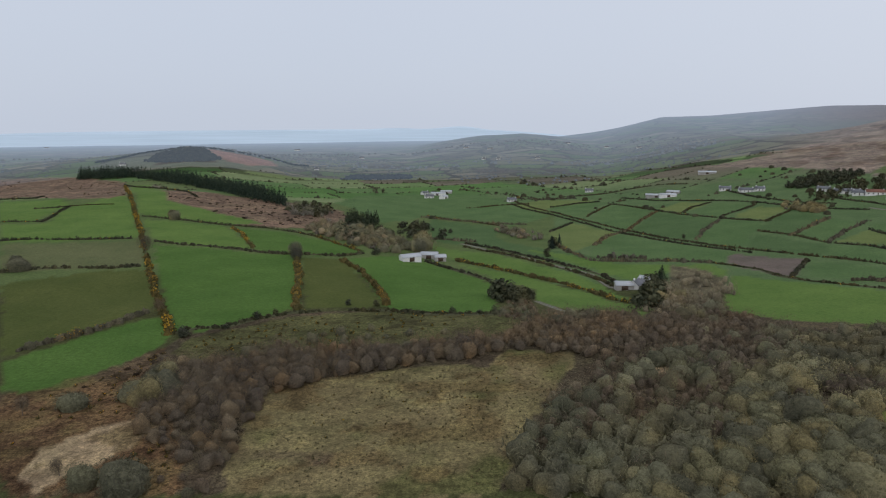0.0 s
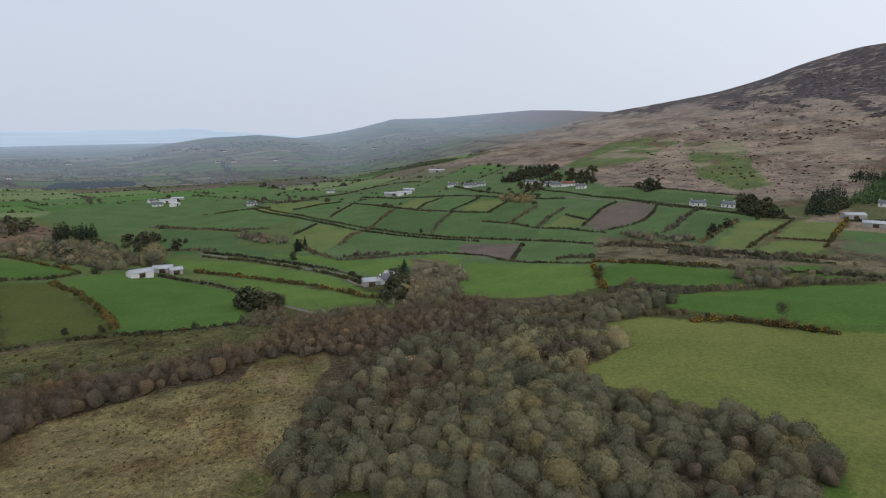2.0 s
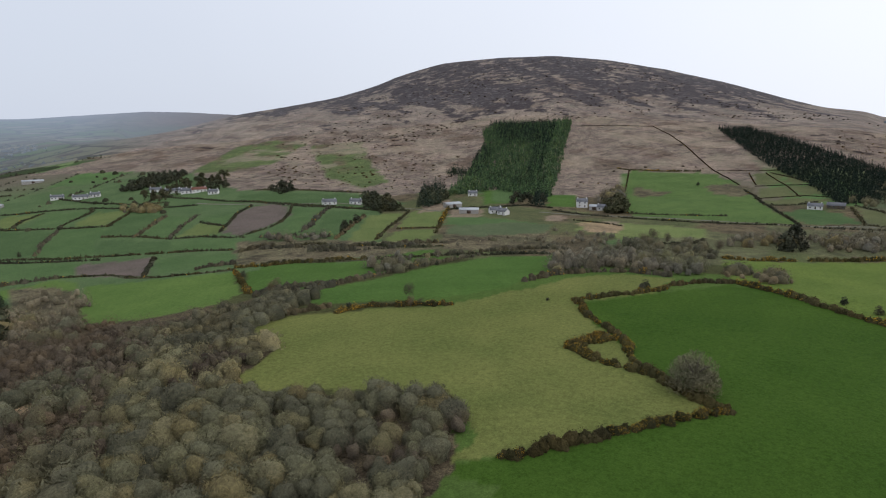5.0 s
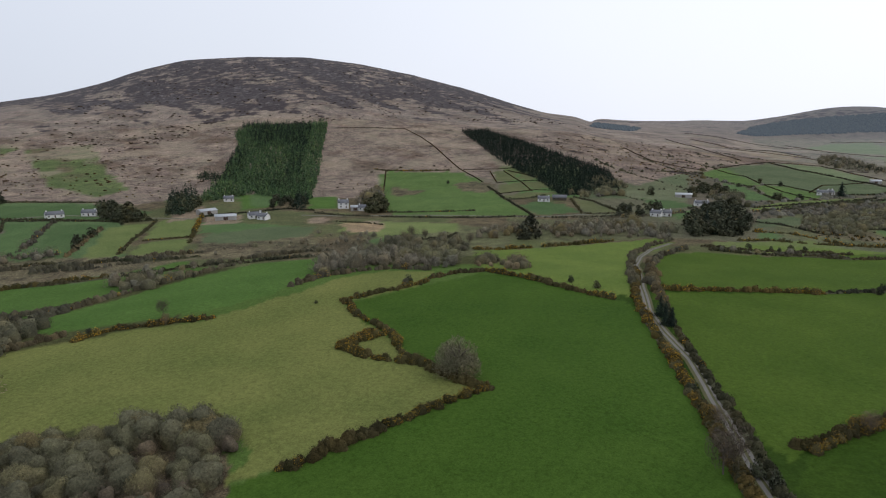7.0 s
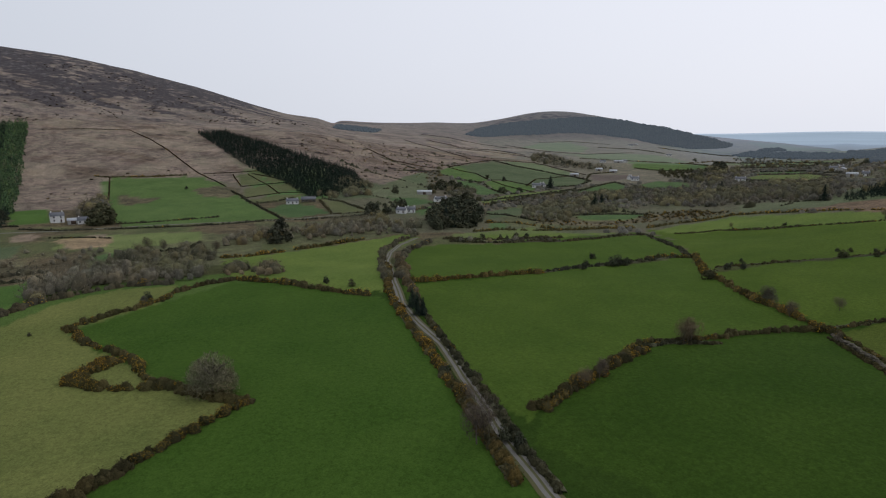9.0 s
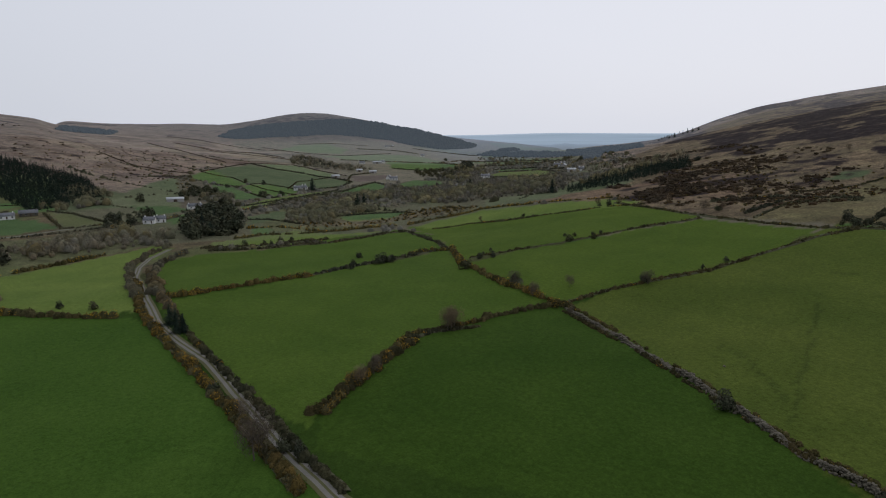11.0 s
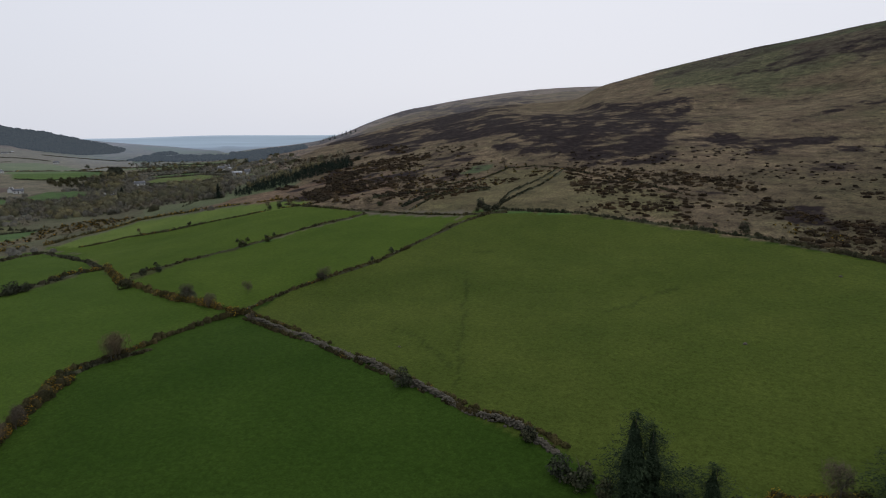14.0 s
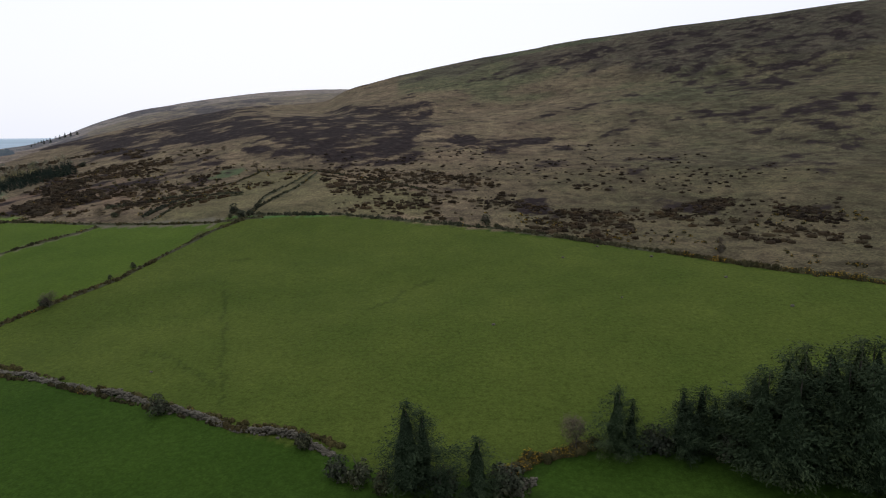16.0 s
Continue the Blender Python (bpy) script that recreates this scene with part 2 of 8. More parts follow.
BARK = plain("grey_brown_bark", (0.07, 0.055, 0.045), (0.13, 0.115, 0.1), 3.0)
STONE = plain("lichened_granite", (0.055, 0.048, 0.034), (0.15, 0.136, 0.103), 1.2, bump=0.5)
EARTH = plain("bank_turf_and_stone", (0.04, 0.045, 0.02), (0.085, 0.082, 0.046), 1.0, bump=0.5)
GRAVEL = plain("pale_gravel", (0.105, 0.10, 0.09), (0.185, 0.177, 0.16), 1.0, bump=0.4)
VERGE = plain("grass_verge", (0.05, 0.06, 0.02), (0.10, 0.09, 0.04), 0.8, bump=0.4)
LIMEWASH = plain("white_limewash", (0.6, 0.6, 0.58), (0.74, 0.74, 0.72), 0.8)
SLATE = plain("grey_slate", (0.09, 0.095, 0.105), (0.16, 0.165, 0.18), 2.0, 0.6)
RED_TILE = plain("red_clay_tile", (0.15, 0.07, 0.05), (0.2, 0.1, 0.075), 2.0)
TIN = plain("galvanised_sheet", (0.30, 0.32, 0.34), (0.48, 0.5, 0.52), 0.6, 0.5)
CONCRETE = plain("farmyard_concrete", (0.26, 0.25, 0.23), (0.4, 0.39, 0.36), 0.8)
GLASS_DARK = plain("window_glass", (0.03, 0.035, 0.04), (0.05, 0.055, 0.06), 1.0, 0.15, 0.0)
DOOR_PAINT = plain("dark_door_paint", (0.06, 0.04, 0.03), (0.1, 0.07, 0.05), 1.0, 0.5)


# ---- the lie of the land: valley sections by bearing, then ridge lines ----
EYE_HEIGHT = 65.0
sections, crests, far_hills = {}, {}, {}


def profile(bearing, *spots):
    """Heights (metres out, metres up) along one bearing, clockwise from the first view."""
    sections[bearing] = spots


def crest(name, out, *spots):
    """A ridge that closes the valley's side, as (bearing, height)."""
    crests[name] = (out, spots)


def far_hill(name, out, *spots):
    far_hills[name] = (out, spots)

profile(-43.4, (60, -1.4), (110, -1.4), (190, -2.7), (300, -6.5), (420, -3.0), (560, -0.7), (700, -1.2), (1000, -26.0), (1400, -23.1), (2500, -26.6), (3500, -32.6), (4930, -39.8))
profile(-23.4, (60, -1.4), (110, -1.3), (190, -2.6), (300, -6.9), (420, -3.6), (560, -0.5), (700, 4.1), (950, -17.7), (1400, -19.9), (2500, -25.5), (3500, -31.0), (4930, -37.4))
profile(-8.3, (60, -1.2), (110, -1.1), (190, -3.1), (310, -9.5), (430, -13.2), (560, -16.7), (750, -20.4), (1000, -24.3), (1400, -25.5), (2500, -24.3), (3500, -29.4), (4930, -31.0))
profile(1.7, (60, -1.0), (110, -0.4), (165, 0.2), (215, -2.5), (400, -21.8), (560, -28.0), (800, -28.0), (1300, -33.4), (2000, -33.7), (2800, -36.6), (3600, -30.9), (4930, -19.0))
profile(16.1, (60, -0.5), (110, 0.2), (210, -0.0), (330, -18.5), (430, -20.1), (560, -24.7), (720, -24.6), (1000, -22.4), (1500, -26.6), (2200, -23.1), (3000, -13.1))
profile(30.6, (60, -0.1), (110, 0.6), (195, 0.4), (280, -8.1), (400, -14.4), (520, -15.8), (680, -9.2), (850, 5.2), (1150, 26.4), (1500, 53.9))
profile(45.3, (60, 0.0), (110, 0.7), (185, 1.3), (240, 0.8), (300, -4.2), (370, -6.2), (450, -4.5), (560, -0.6), (660, 4.1), (800, 16.4), (1100, 48.2), (1550, 109.0))
profile(67.0, (60, -0.0), (110, 0.7), (190, 1.1), (260, 2.7), (330, -1.4), (400, -1.8), (510, -2.0), (640, 2.4), (790, 15.5), (1120, 81.0), (1500, 173.1))
profile(90.0, (60, -0.1), (110, 0.6), (190, 1.7), (270, 3.6), (330, -0.4), (400, -3.6), (500, -4.6), (650, 2.2), (800, 17.3), (1150, 68.7))
profile(103.0, (60, -0.2), (110, 0.5), (190, 0.9), (275, 2.2), (340, -1.5), (430, -1.2), (620, -1.9), (900, 9.2), (1300, 32.0))
profile(114.0, (60, -0.2), (110, 0.5), (190, 0.8), (275, 1.6), (340, -1.0), (450, -3.7), (640, -3.2), (1000, 6.0), (1500, 18.6), (2200, 50.7))
profile(125.0, (60, -0.3), (110, 0.7), (190, 1.3), (270, 2.1), (340, 0.7), (430, -4.0), (640, -3.6), (950, 6.7), (2000, 12.1))
profile(134.9, (60, -0.4), (110, 1.1), (180, 2.4), (225, 1.9), (300, 6.3), (400, 10.5), (520, 13.5), (750, 18.4), (1500, 21.7), (3000, 20.3))
profile(142.9, (60, -0.5), (110, 1.4), (180, 3.4), (225, 3.0), (300, 9.9), (370, 15.0), (480, 22.1), (620, 27.1), (1100, 43.9))
profile(149.9, (60, -0.6), (110, 1.8), (180, 4.6), (225, 6.1), (290, 12.6), (350, 18.0), (520, 32.8), (800, 51.8), (1200, 80.8))
profile(159.8, (60, -0.7), (110, 2.2), (170, 5.5), (220, 8.0), (270, 12.5), (330, 21.5), (480, 35.7), (800, 84.5), (1150, 115.2))
profile(167.8, (60, -0.8), (110, 2.1), (170, 6.3), (220, 7.8), (270, 12.8), (325, 21.4), (460, 35.7), (780, 84.8))
profile(174.8, (60, -1.0), (110, 1.9), (170, 6.1), (220, 8.9), (300, 18.5), (440, 35.0), (740, 79.3))
profile(189.8, (60, -1.1), (110, 1.8), (170, 7.6), (220, 11.6), (270, 16.2), (370, 23.9), (570, 50.7), (850, 115.0))
profile(209.9, (60, -1.1), (110, 2.3), (170, 8.3), (230, 15.9), (320, 20.8), (540, 49.5), (850, 125.2))
profile(-108.4, (60, -1.4), (110, 0.9), (200, 1.6), (320, 13.8), (560, 34.6), (900, 94.9), (1200, 146.9), (1800, 109.1))
profile(-68.4, (60, -1.4), (110, -0.1), (200, -0.4), (320, 5.1), (560, 10.1), (900, 8.4), (1800, -0.9), (4930, -38.0))
far_hill("far_mountain", 3900, (12.0, 19.5), (14.8, 43.3), (17.1, 70.7), (20.6, 128.7), (24.4, 134.5), (32.8, 177.6), (36.0, 174.6), (40.0, 162.6))
far_hill("north_hill", 3000, (-1.2, -22.5), (1.9, 11.4), (4.8, 33.9), (8.7, 45.6), (12.0, 29.9))
crest("heather_mountain", 2000, (30.7, 4.6), (35.0, 65.0), (40.0, 115.0), (43.9, 137.5), (47.9, 162.9), (51.9, 204.0), (53.4, 228.7), (55.7, 255.8), (58.1, 278.8), (62.3, 290.7), (67.6, 294.1), (72.3, 276.7), (77.0, 243.8), (81.8, 198.8), (86.2, 148.2), (88.7, 122.2), (92.3, 105.9))
crest("saddle", 2600, (92.3, 116.0), (96.2, 106.0), (100.3, 103.1), (101.1, 107.0), (105.1, 102.6), (106.1, 108.3), (107.7, 121.4), (109.2, 136.9), (110.7, 149.7), (112.0, 156.0), (113.8, 153.8), (115.3, 142.5), (116.8, 130.4), (118.3, 116.1), (119.8, 97.1), (121.3, 86.5), (122.8, 71.0), (124.3, 54.9), (126.2, 44.2), (128.6, 31.0), (130.8, 22.5), (133.1, 5.0), (134.8, -5.1))
crest("east_shoulder", 1700, (135.2, 20.0), (139.7, 32.8), (142.8, 43.6), (145.3, 63.6), (147.8, 96.6), (150.3, 122.0), (155.3, 148.2), (160.0, 165.6), (164.5, 175.4), (167.6, 173.9), (175.9, 163.1))
crest("south_mountain", 1200, (165.5, 112.4), (167.7, 144.3), (172.1, 168.6), (177.1, 190.5), (186.9, 225.0), (196.1, 243.8), (204.2, 253.3), (210.0, 258.8), (215.9, 262.4), (225.9, 248.5))
far_hill("west_hill", 1650, (-31.5, -9.0), (-28.6, -0.3), (-25.0, 10.2), (-20.5, 25.2), (-17.8, 20.0), (-15.1, 5.0), (-11.8, -17.7))


NB, ND = 1080, 420          # table of heights: a third of a degree, steps of about one per cent outwards
LOG0, LOG1 = math.log(20.0), math.log(5200.0)
DIST = np.exp(np.linspace(LOG0, LOG1, ND))
BEAR = -120.0 + np.arange(NB) / 3.0


def smooth(a, sigma, axis, wrap=False):
    n = int(3 * sigma) + 1
    k = np.exp(-0.5 * (np.arange(-n, n + 1) / sigma) ** 2)
    k /= k.sum()
    pad = [(0, 0), (0, 0)]
    pad[axis] = (n, n)
    p = np.pad(a, pad, mode="wrap" if wrap else "edge")
    return np.apply_along_axis(lambda v: np.convolve(v, k, "valid"), axis, p)


def height_table():
    bs = sorted(sections)
    rows = np.array([np.interp(np.log(DIST), [math.log(d) for d, _ in sections[b]], [z for _, z in sections[b]]) for b in bs])
    last = np.array([sections[b][-1][0] for b in bs], float)
    xs = np.array([bs[-1] - 360.0] + bs + [bs[0] + 360.0])
    rows = np.vstack([rows[-1:], rows, rows[:1]])
    last = np.concatenate([last[-1:], last, last[:1]])
    tab = np.array([np.interp(BEAR, xs, rows[:, j]) for j in range(ND)]).T
    start = np.interp(BEAR, xs, last)
    tab = smooth(tab, 5.0, 0, True)
    for out, spots in crests.values():
        b0, b1 = spots[0][0], spots[-1][0]
        zc = np.interp(BEAR, [b for b, _ in spots], [z for _, z in spots]) + 0.0035 * out
        for i in np.nonzero((BEAR >= b0) & (BEAR <= b1))[0]:
            s = min(start[i], 0.8 * out)
            zs = np.interp(s, DIST, tab[i])
            up = (DIST >= s) & (DIST <= out)
            u = (DIST[up] - s) / (out - s)
            tab[i, up] = zs + (zc[i] - zs) * u
            back = DIST > out
            tab[i, back] = np.maximum(zc[i] - 0.22 * (DIST[back] - out), min(-20.0, zc[i] - 30) if out != 1200 else tab[i, back])
    tab = smooth(tab, 1.6, 0, True)
    tab = smooth(tab, 2.2, 1)
    for out, spots in far_hills.values():
        b0, b1 = spots[0][0], spots[-1][0]
        zc = np.interp(BEAR, [b for b, _ in spots], [z for _, z in spots])
        side = np.clip(np.minimum(BEAR - b0, b1 - BEAR) + 4.0, 0, 4) / 4.0
        off = DIST[None, :] - out
        width = np.where(off < 0, 0.36 * out, 0.25 * out)
        bump = np.exp(-(off / width) ** 2)
        low = np.minimum(tab, EYE_HEIGHT - 0.02 * DIST[None, :])
        tab = np.maximum(tab, low + (zc[:, None] - low) * bump * side[:, None])
    return tab


TABLE = height_table()


def lattice(ix, iy, seed):
    n = (ix.astype(np.int64) * 374761393 + iy.astype(np.int64) * 668265263 + seed * 1442695041) & 0xFFFFFFFF
    n = ((n ^ (n >> 13)) * 1274126177) & 0xFFFFFFFF
    return ((n ^ (n >> 16)) & 0xFFFF) / 65535.0


def soft_noise(x, y, size, seed=0):
    """Smooth value noise from 0 to 1 with patches of about that many metres."""
    x, y = np.asarray(x, float) / size, np.asarray(y, float) / size
    ix, iy = np.floor(x), np.floor(y)
    fx, fy = x - ix, y - iy
    fx, fy = fx * fx * (3 - 2 * fx), fy * fy * (3 - 2 * fy)
    a, b = lattice(ix, iy, seed), lattice(ix + 1, iy, seed)
    c, d = lattice(ix, iy + 1, seed), lattice(ix + 1, iy + 1, seed)
    return (a * (1 - fx) + b * fx) * (1 - fy) + (c * (1 - fx) + d * fx) * fy


def rough_noise(x, y, size, seed=0, octaves=4):
    total, norm = 0.0, 0.0
    for k in range(octaves):
        total = total + soft_noise(x, y, size / 2 ** k, seed + 17 * k) * 0.55 ** k
        norm += 0.55 ** k
    return total / norm


def ground_height(x, y):
    x, y = np.asarray(x, float), np.asarray(y, float)
    d = np.clip(np.hypot(x, y), 20.5, 5150.0)
    b = (np.degrees(np.arctan2(x, y)) + 120.0) % 360.0 * 3.0
    r = (np.log(d) - LOG0) / (LOG1 - LOG0) * (ND - 1)
    i0 = np.floor(b).astype(int) % NB
    i1, fb = (i0 + 1) % NB, b - np.floor(b)
    j0 = np.clip(np.floor(r).astype(int), 0, ND - 2)
    fr = r - j0
    z = (TABLE[i0, j0] * (1 - fb) + TABLE[i1, j0] * fb) * (1 - fr) + (TABLE[i0, j0 + 1] * (1 - fb) + TABLE[i1, j0 + 1] * fb) * fr
    swell = (rough_noise(x, y, 90.0, 3) - 0.5) * np.clip(d / 160.0, 0.6, 4.0)
    return z + swell


def gz(x, y):
    return float(ground_height(np.array([x]), np.array([y]))[0])


# ---- land cover: base colours by plot ----
HEATHER_DENSITY = {"heather": 0.66, "greyheather": 0.5, "roughheather": 0.5}
COLOURS = {  # colour, how rough the ground is
    "lush": ((0.0590, 0.1100, 0.0255), 0.00), "lush_deep": ((0.0600, 0.1130, 0.0260), 0.00), "pasture": ((0.0830, 0.1360, 0.0340), 0.00),
    "olive": ((0.0620, 0.0763, 0.0223), 0.0), "olive_pale": ((0.0924, 0.1038, 0.0470), 0.0), "pale": ((0.1287, 0.1619, 0.0585), 0.05),
    "enclosure": ((0.128, 0.116, 0.064), 0.6), "scrub": ((0.07, 0.06, 0.04), 0.8), "clearing": ((0.150, 0.130, 0.066), 0.55), "bracken": ((0.1, 0.068, 0.038), 0.9),
    "deadgrass": ((0.270, 0.212, 0.132), 0.55), "bog": ((0.075, 0.08, 0.035), 0.8), "heath": ((0.145, 0.108, 0.0780), 0.75),
    "plough": ((0.115, 0.096, 0.0820), 0.15), "roughbrown": ((0.112, 0.105, 0.068), 0.8), "forestfloor": ((0.022, 0.027, 0.026), 0.2), "marsh": ((0.0989, 0.1081, 0.0575), 0.5),
    "lightfield": ((0.1180, 0.1350, 0.0410), 0.04), "sheepfield": ((0.0400, 0.0790, 0.0125), 0.00), "paleolive": ((0.0980, 0.1400, 0.0320), 0.05),
    "fieldgreen": ((0.0522, 0.0882, 0.0139), 0.00), "darkfield": ((0.0300, 0.0590, 0.0085), 0.00), "striped": ((0.0578, 0.0925, 0.0139), 0.00),
    "bigfield": ((0.0620, 0.0860, 0.0160), 0.10), "mheath": ((0.185, 0.157, 0.131), 0.75), "mgreen": ((0.0780, 0.1260, 0.0390), 0.12),
    "moor": ((0.18, 0.149, 0.123), 0.60), "pinkmoor": ((0.1530, 0.1150, 0.0800), 0.6), "sheath": ((0.1370, 0.1140, 0.0760), 0.8),
    # hillside and hillgreen are paled in base colour for haze
    "midgreen": ((0.0700, 0.1160, 0.0440), 0.02), "middeep": ((0.0600, 0.1000, 0.0390), 0.02), "midolive": ((0.0794, 0.1036, 0.0532), 0.05), "midpale": ((0.1080, 0.1380, 0.0480), 0.03), "straw": ((0.2, 0.165, 0.12), 0.4), "trail": ((0.047, 0.067, 0.0135), 0.1), "pinkheath": ((0.2, 0.125, 0.1), 0.4), "hillpatch": ((0.09, 0.122, 0.05), 0.42), "hillside": ((0.155, 0.147, 0.11), 0.45), "hillgreen": ((0.118, 0.15, 0.078), 0.06), "straw2": ((0.2, 0.165, 0.11), 0.4), "hill": ((0.0978, 0.1120, 0.0770), 0.25), "wood": ((0.06, 0.055, 0.038), 0.6),
}
plots = []


def plot(kind, *spots):
    plots.append((kind, spots))


def inside(x, y, spots):
    """Which of the points lie within the plot."""
    hit = np.zeros(x.shape, bool)
    px, py = spots[-1]
    for qx, qy in spots:
        if py != qy:
            hit ^= ((qy > y) != (py > y)) & (x < (px - qx) * (y - qy) / (py - qy) + qx)
        px, py = qx, qy
    return hit


plot("scrub", (-120.7, 155.5), (-96.3, 167.8), (-85.4, 194.5), (-84, 210.5), (-53, 239.7), (-12.7, 243.5), (29.9, 229.3), (50, 225), (81, 229.6), (113.7, 296.2), (156.9, 319.1), (114, 234.6), (163.7, 219.7), (78.8, 100.4), (-79, 107.3))
plot("scrub", (50.7, 250.9), (86.7, 226.6), (112.3, 279.3), (147.2, 321.1), (151.3, 287.3), (120.8, 231.6), (137.6, 193.8), (184.2, 199.9), (175.8, 168.2), (128.2, 159.1), (125.8, 134.3), (100, 129.2), (96.9, 118.3), (105.5, 103.5), (116.3, 86.6), (117.2, 69.7), (97.1, 57.8), (86.2, 55.8), (23.2, 126.5))
plot("clearing", (-46.5, 152.4), (-31.1, 163), (-8.9, 166.4), (7.1, 166.9), (17.5, 162.6), (23.6, 177.4), (43.8, 175.1), (33.4, 148.3), (24.3, 132.4), (12, 101.7), (-37.8, 105.2))
plot("bracken", (-120.7, 155.5), (-96.3, 167.8), (-85.4, 194.5), (-77.5, 157.3), (-59.1, 133.8), (-49.5, 117.5), (-47.9, 105.5), (-79, 107.3))
plot("deadgrass", (-81.8, 113.4), (-82.5, 124.4), (-77.2, 132.3), (-70, 138.1), (-65, 136.9), (-63.4, 125.9), (-67.6, 119), (-73.9, 109.2))
plot("bog", (-81.2, 203.4), (-51.2, 232.6), (-12.8, 241.5), (29.8, 226.3), (35, 206.2), (22.1, 190.5), (-10.3, 189.4), (-43.7, 178.4), (-69.8, 179.1), (-80.6, 187.4))
plot("heath", (-835.5, 1147.6), (-577.3, 1044.4), (-438.5, 923.6), (-275.8, 582.9), (-332.8, 587.5), (-460.2, 756.1), (-625.5, 854.7))
plot("heath", (-308.8, 728.9), (-212.3, 668.2), (-156.7, 684.7), (-92.2, 660.9), (-57.2, 551.9), (-88.7, 500.7), (-136.5, 479.1), (-195.4, 487.7))
plot("lightfield", (133, 165), (150, 160), (162, 148), (179, 134), (191, 117), (180, 137), (193, 117), (208, 110), (228, 100), (254, 93), (274, 78), (271, 55), (244, 55), (217, 77), (202, 67), (191, 58), (176, 48), (160, 33), (152, 25), (148, 16), (142, 24), (133, 30), (120, 39), (113, 45), (104, 53), (97, 59), (109, 60), (112, 64), (114, 71), (115, 85), (110, 102), (103, 114), (96, 124), (104, 130), (125, 138))
plot("sheepfield", (216, 76), (234, 62), (253, 45), (272, 33), (266, 12), (247, -11), (234, -27), (225, -30), (186, -34), (154, -35), (126, -36), (110, -36), (93, 57), (97, 58), (103, 53), (112, 45), (120, 39), (132, 30), (141, 24), (148, 15), (153, 25), (161, 33), (177, 49), (192, 59), (203, 67))
plot("paleolive", (342, 34.1), (353, 22.2), (391, -47.9), (388, -65), (357, -44.9), (301, -33.9), (243, -30), (256, -7.9), (274, 17.1))
plot("fieldgreen", (301, -45), (357, -59), (364, -82), (357, -127), (369, -165), (392.1, -225.9), (344.1, -214.9), (298.1, -203.9), (285.1, -168.9), (273, -126), (260, -69), (260, -44))
plot("fieldgreen", (252, -39), (257, -68), (262, -106), (276.1, -162.9), (284.1, -194.9), (247.1, -174.9), (212.1, -159.8), (160.1, -123.8), (164.1, -107.9), (161.1, -97.9), (152, -83.9), (136, -60), (130, -51), (128, -45), (148, -43), (182, -41), (217, -39))
plot("fieldgreen", (262, -86), (265, -107), (276, -134.9), (275.1, -191.8), (242.1, -174.8), (197.1, -162.8), (162.2, -159.8), (165.1, -130.8), (164.1, -111.9), (166.1, -101.9), (154, -83.9), (141, -66), (130, -52), (124, -46), (148, -45))
plot("darkfield", (125, -50), (141, -65), (154, -83.9), (165.1, -101.9), (164.1, -129.8), (159.2, -157.8), (125.3, -148.8), (83.4, -132.7), (53.5, -119.8), (29.6, -111.8), (24.5, -103.9), (115, -45))
plot("darkfield", (127.2, -147.8), (98.4, -139.7), (62.5, -123.7), (36.6, -116.8), (28.6, -111.9), (-7.6, -101), (86.2, -95.8))
plot("darkfield", (-8.6, -104), (-14.6, -110.1), (-22.6, -115.1), (-48.7, -116.1), (-74.8, -113.1), (-66.8, -100.1), (-7.6, -101))
plot("striped", (399.1, -234.9), (402.1, -282.8), (365.2, -305.8), (323.2, -334.8), (287.3, -343.8), (207.6, -316.6), (220.4, -282.7), (229.2, -248.8), (244.2, -210.8), (250.1, -190.8), (244.1, -175.8), (286.1, -199.8), (360.1, -231.9))
plot("striped", (241.1, -176.8), (242.2, -208.8), (227.2, -246.8), (218.4, -280.7), (203.6, -311.6), (139.9, -306.6), (140.7, -257.6), (143.5, -228.7), (154.4, -205.7), (159.3, -188.8), (162.2, -161.8), (198.1, -163.8))
plot("fieldgreen", (362, -121.1), (375, -153), (379, -186.9), (389.1, -229.9), (355.1, -228.9), (282.1, -195.8), (282.1, -164.9), (282, -137), (271, -109), (269, -88))
plot("bigfield", (157.2, -160.8), (159.3, -188.8), (154.4, -205.7), (143.5, -228.7), (140.7, -257.6), (133.9, -293.6), (116, -315.6), (85, -320.7), (58, -312.8), (34, -307.9), (-0.1, -298), (-4.5, -122), (20.5, -106.9), (29.6, -111.8), (53.5, -119.8), (84.4, -133.7), (126.3, -148.8))
plot("bigfield", (154.2, -180.8), (151.4, -204.7), (147.5, -232.7), (140.7, -265.6), (137, -318.6), (121, -317.6), (77, -321.8), (16.9, -302.9), (-35.2, -278.1), (-75.4, -246.2), (-104.5, -215.2), (-120.6, -202.2), (-140.6, -193.3), (-88.8, -117.2), (-15.6, -115.1), (-4.6, -106), (12.5, -101.9), (29.6, -112.9), (37.6, -117.8), (63.5, -125.7), (99.4, -140.7), (131.2, -152.8))
plot("sheath", (278.3, -338.8), (576.4, -715.7), (738.3, -1130.1), (650.6, -1278.7), (325.3, -1413.2), (58.5, -1130.9), (-319.5, -1108.7), (-577.5, -1003.4), (-643.6, -961.6), (-140.6, -193.3), (-126.6, -201.3), (-105.5, -218.2), (-76.4, -247.2), (-36.2, -280.1), (16.9, -304.9), (77, -323.8), (122, -320.6), (141, -321.6), (197.6, -317.6))
plot("heather", (227.4, -540.4), (242.6, -638.4), (248, -813.4), (166.1, -848.6), (58, -829.9), (65.6, -612.8), (106.5, -536.7), (142.4, -524.6), (171.4, -494.5))
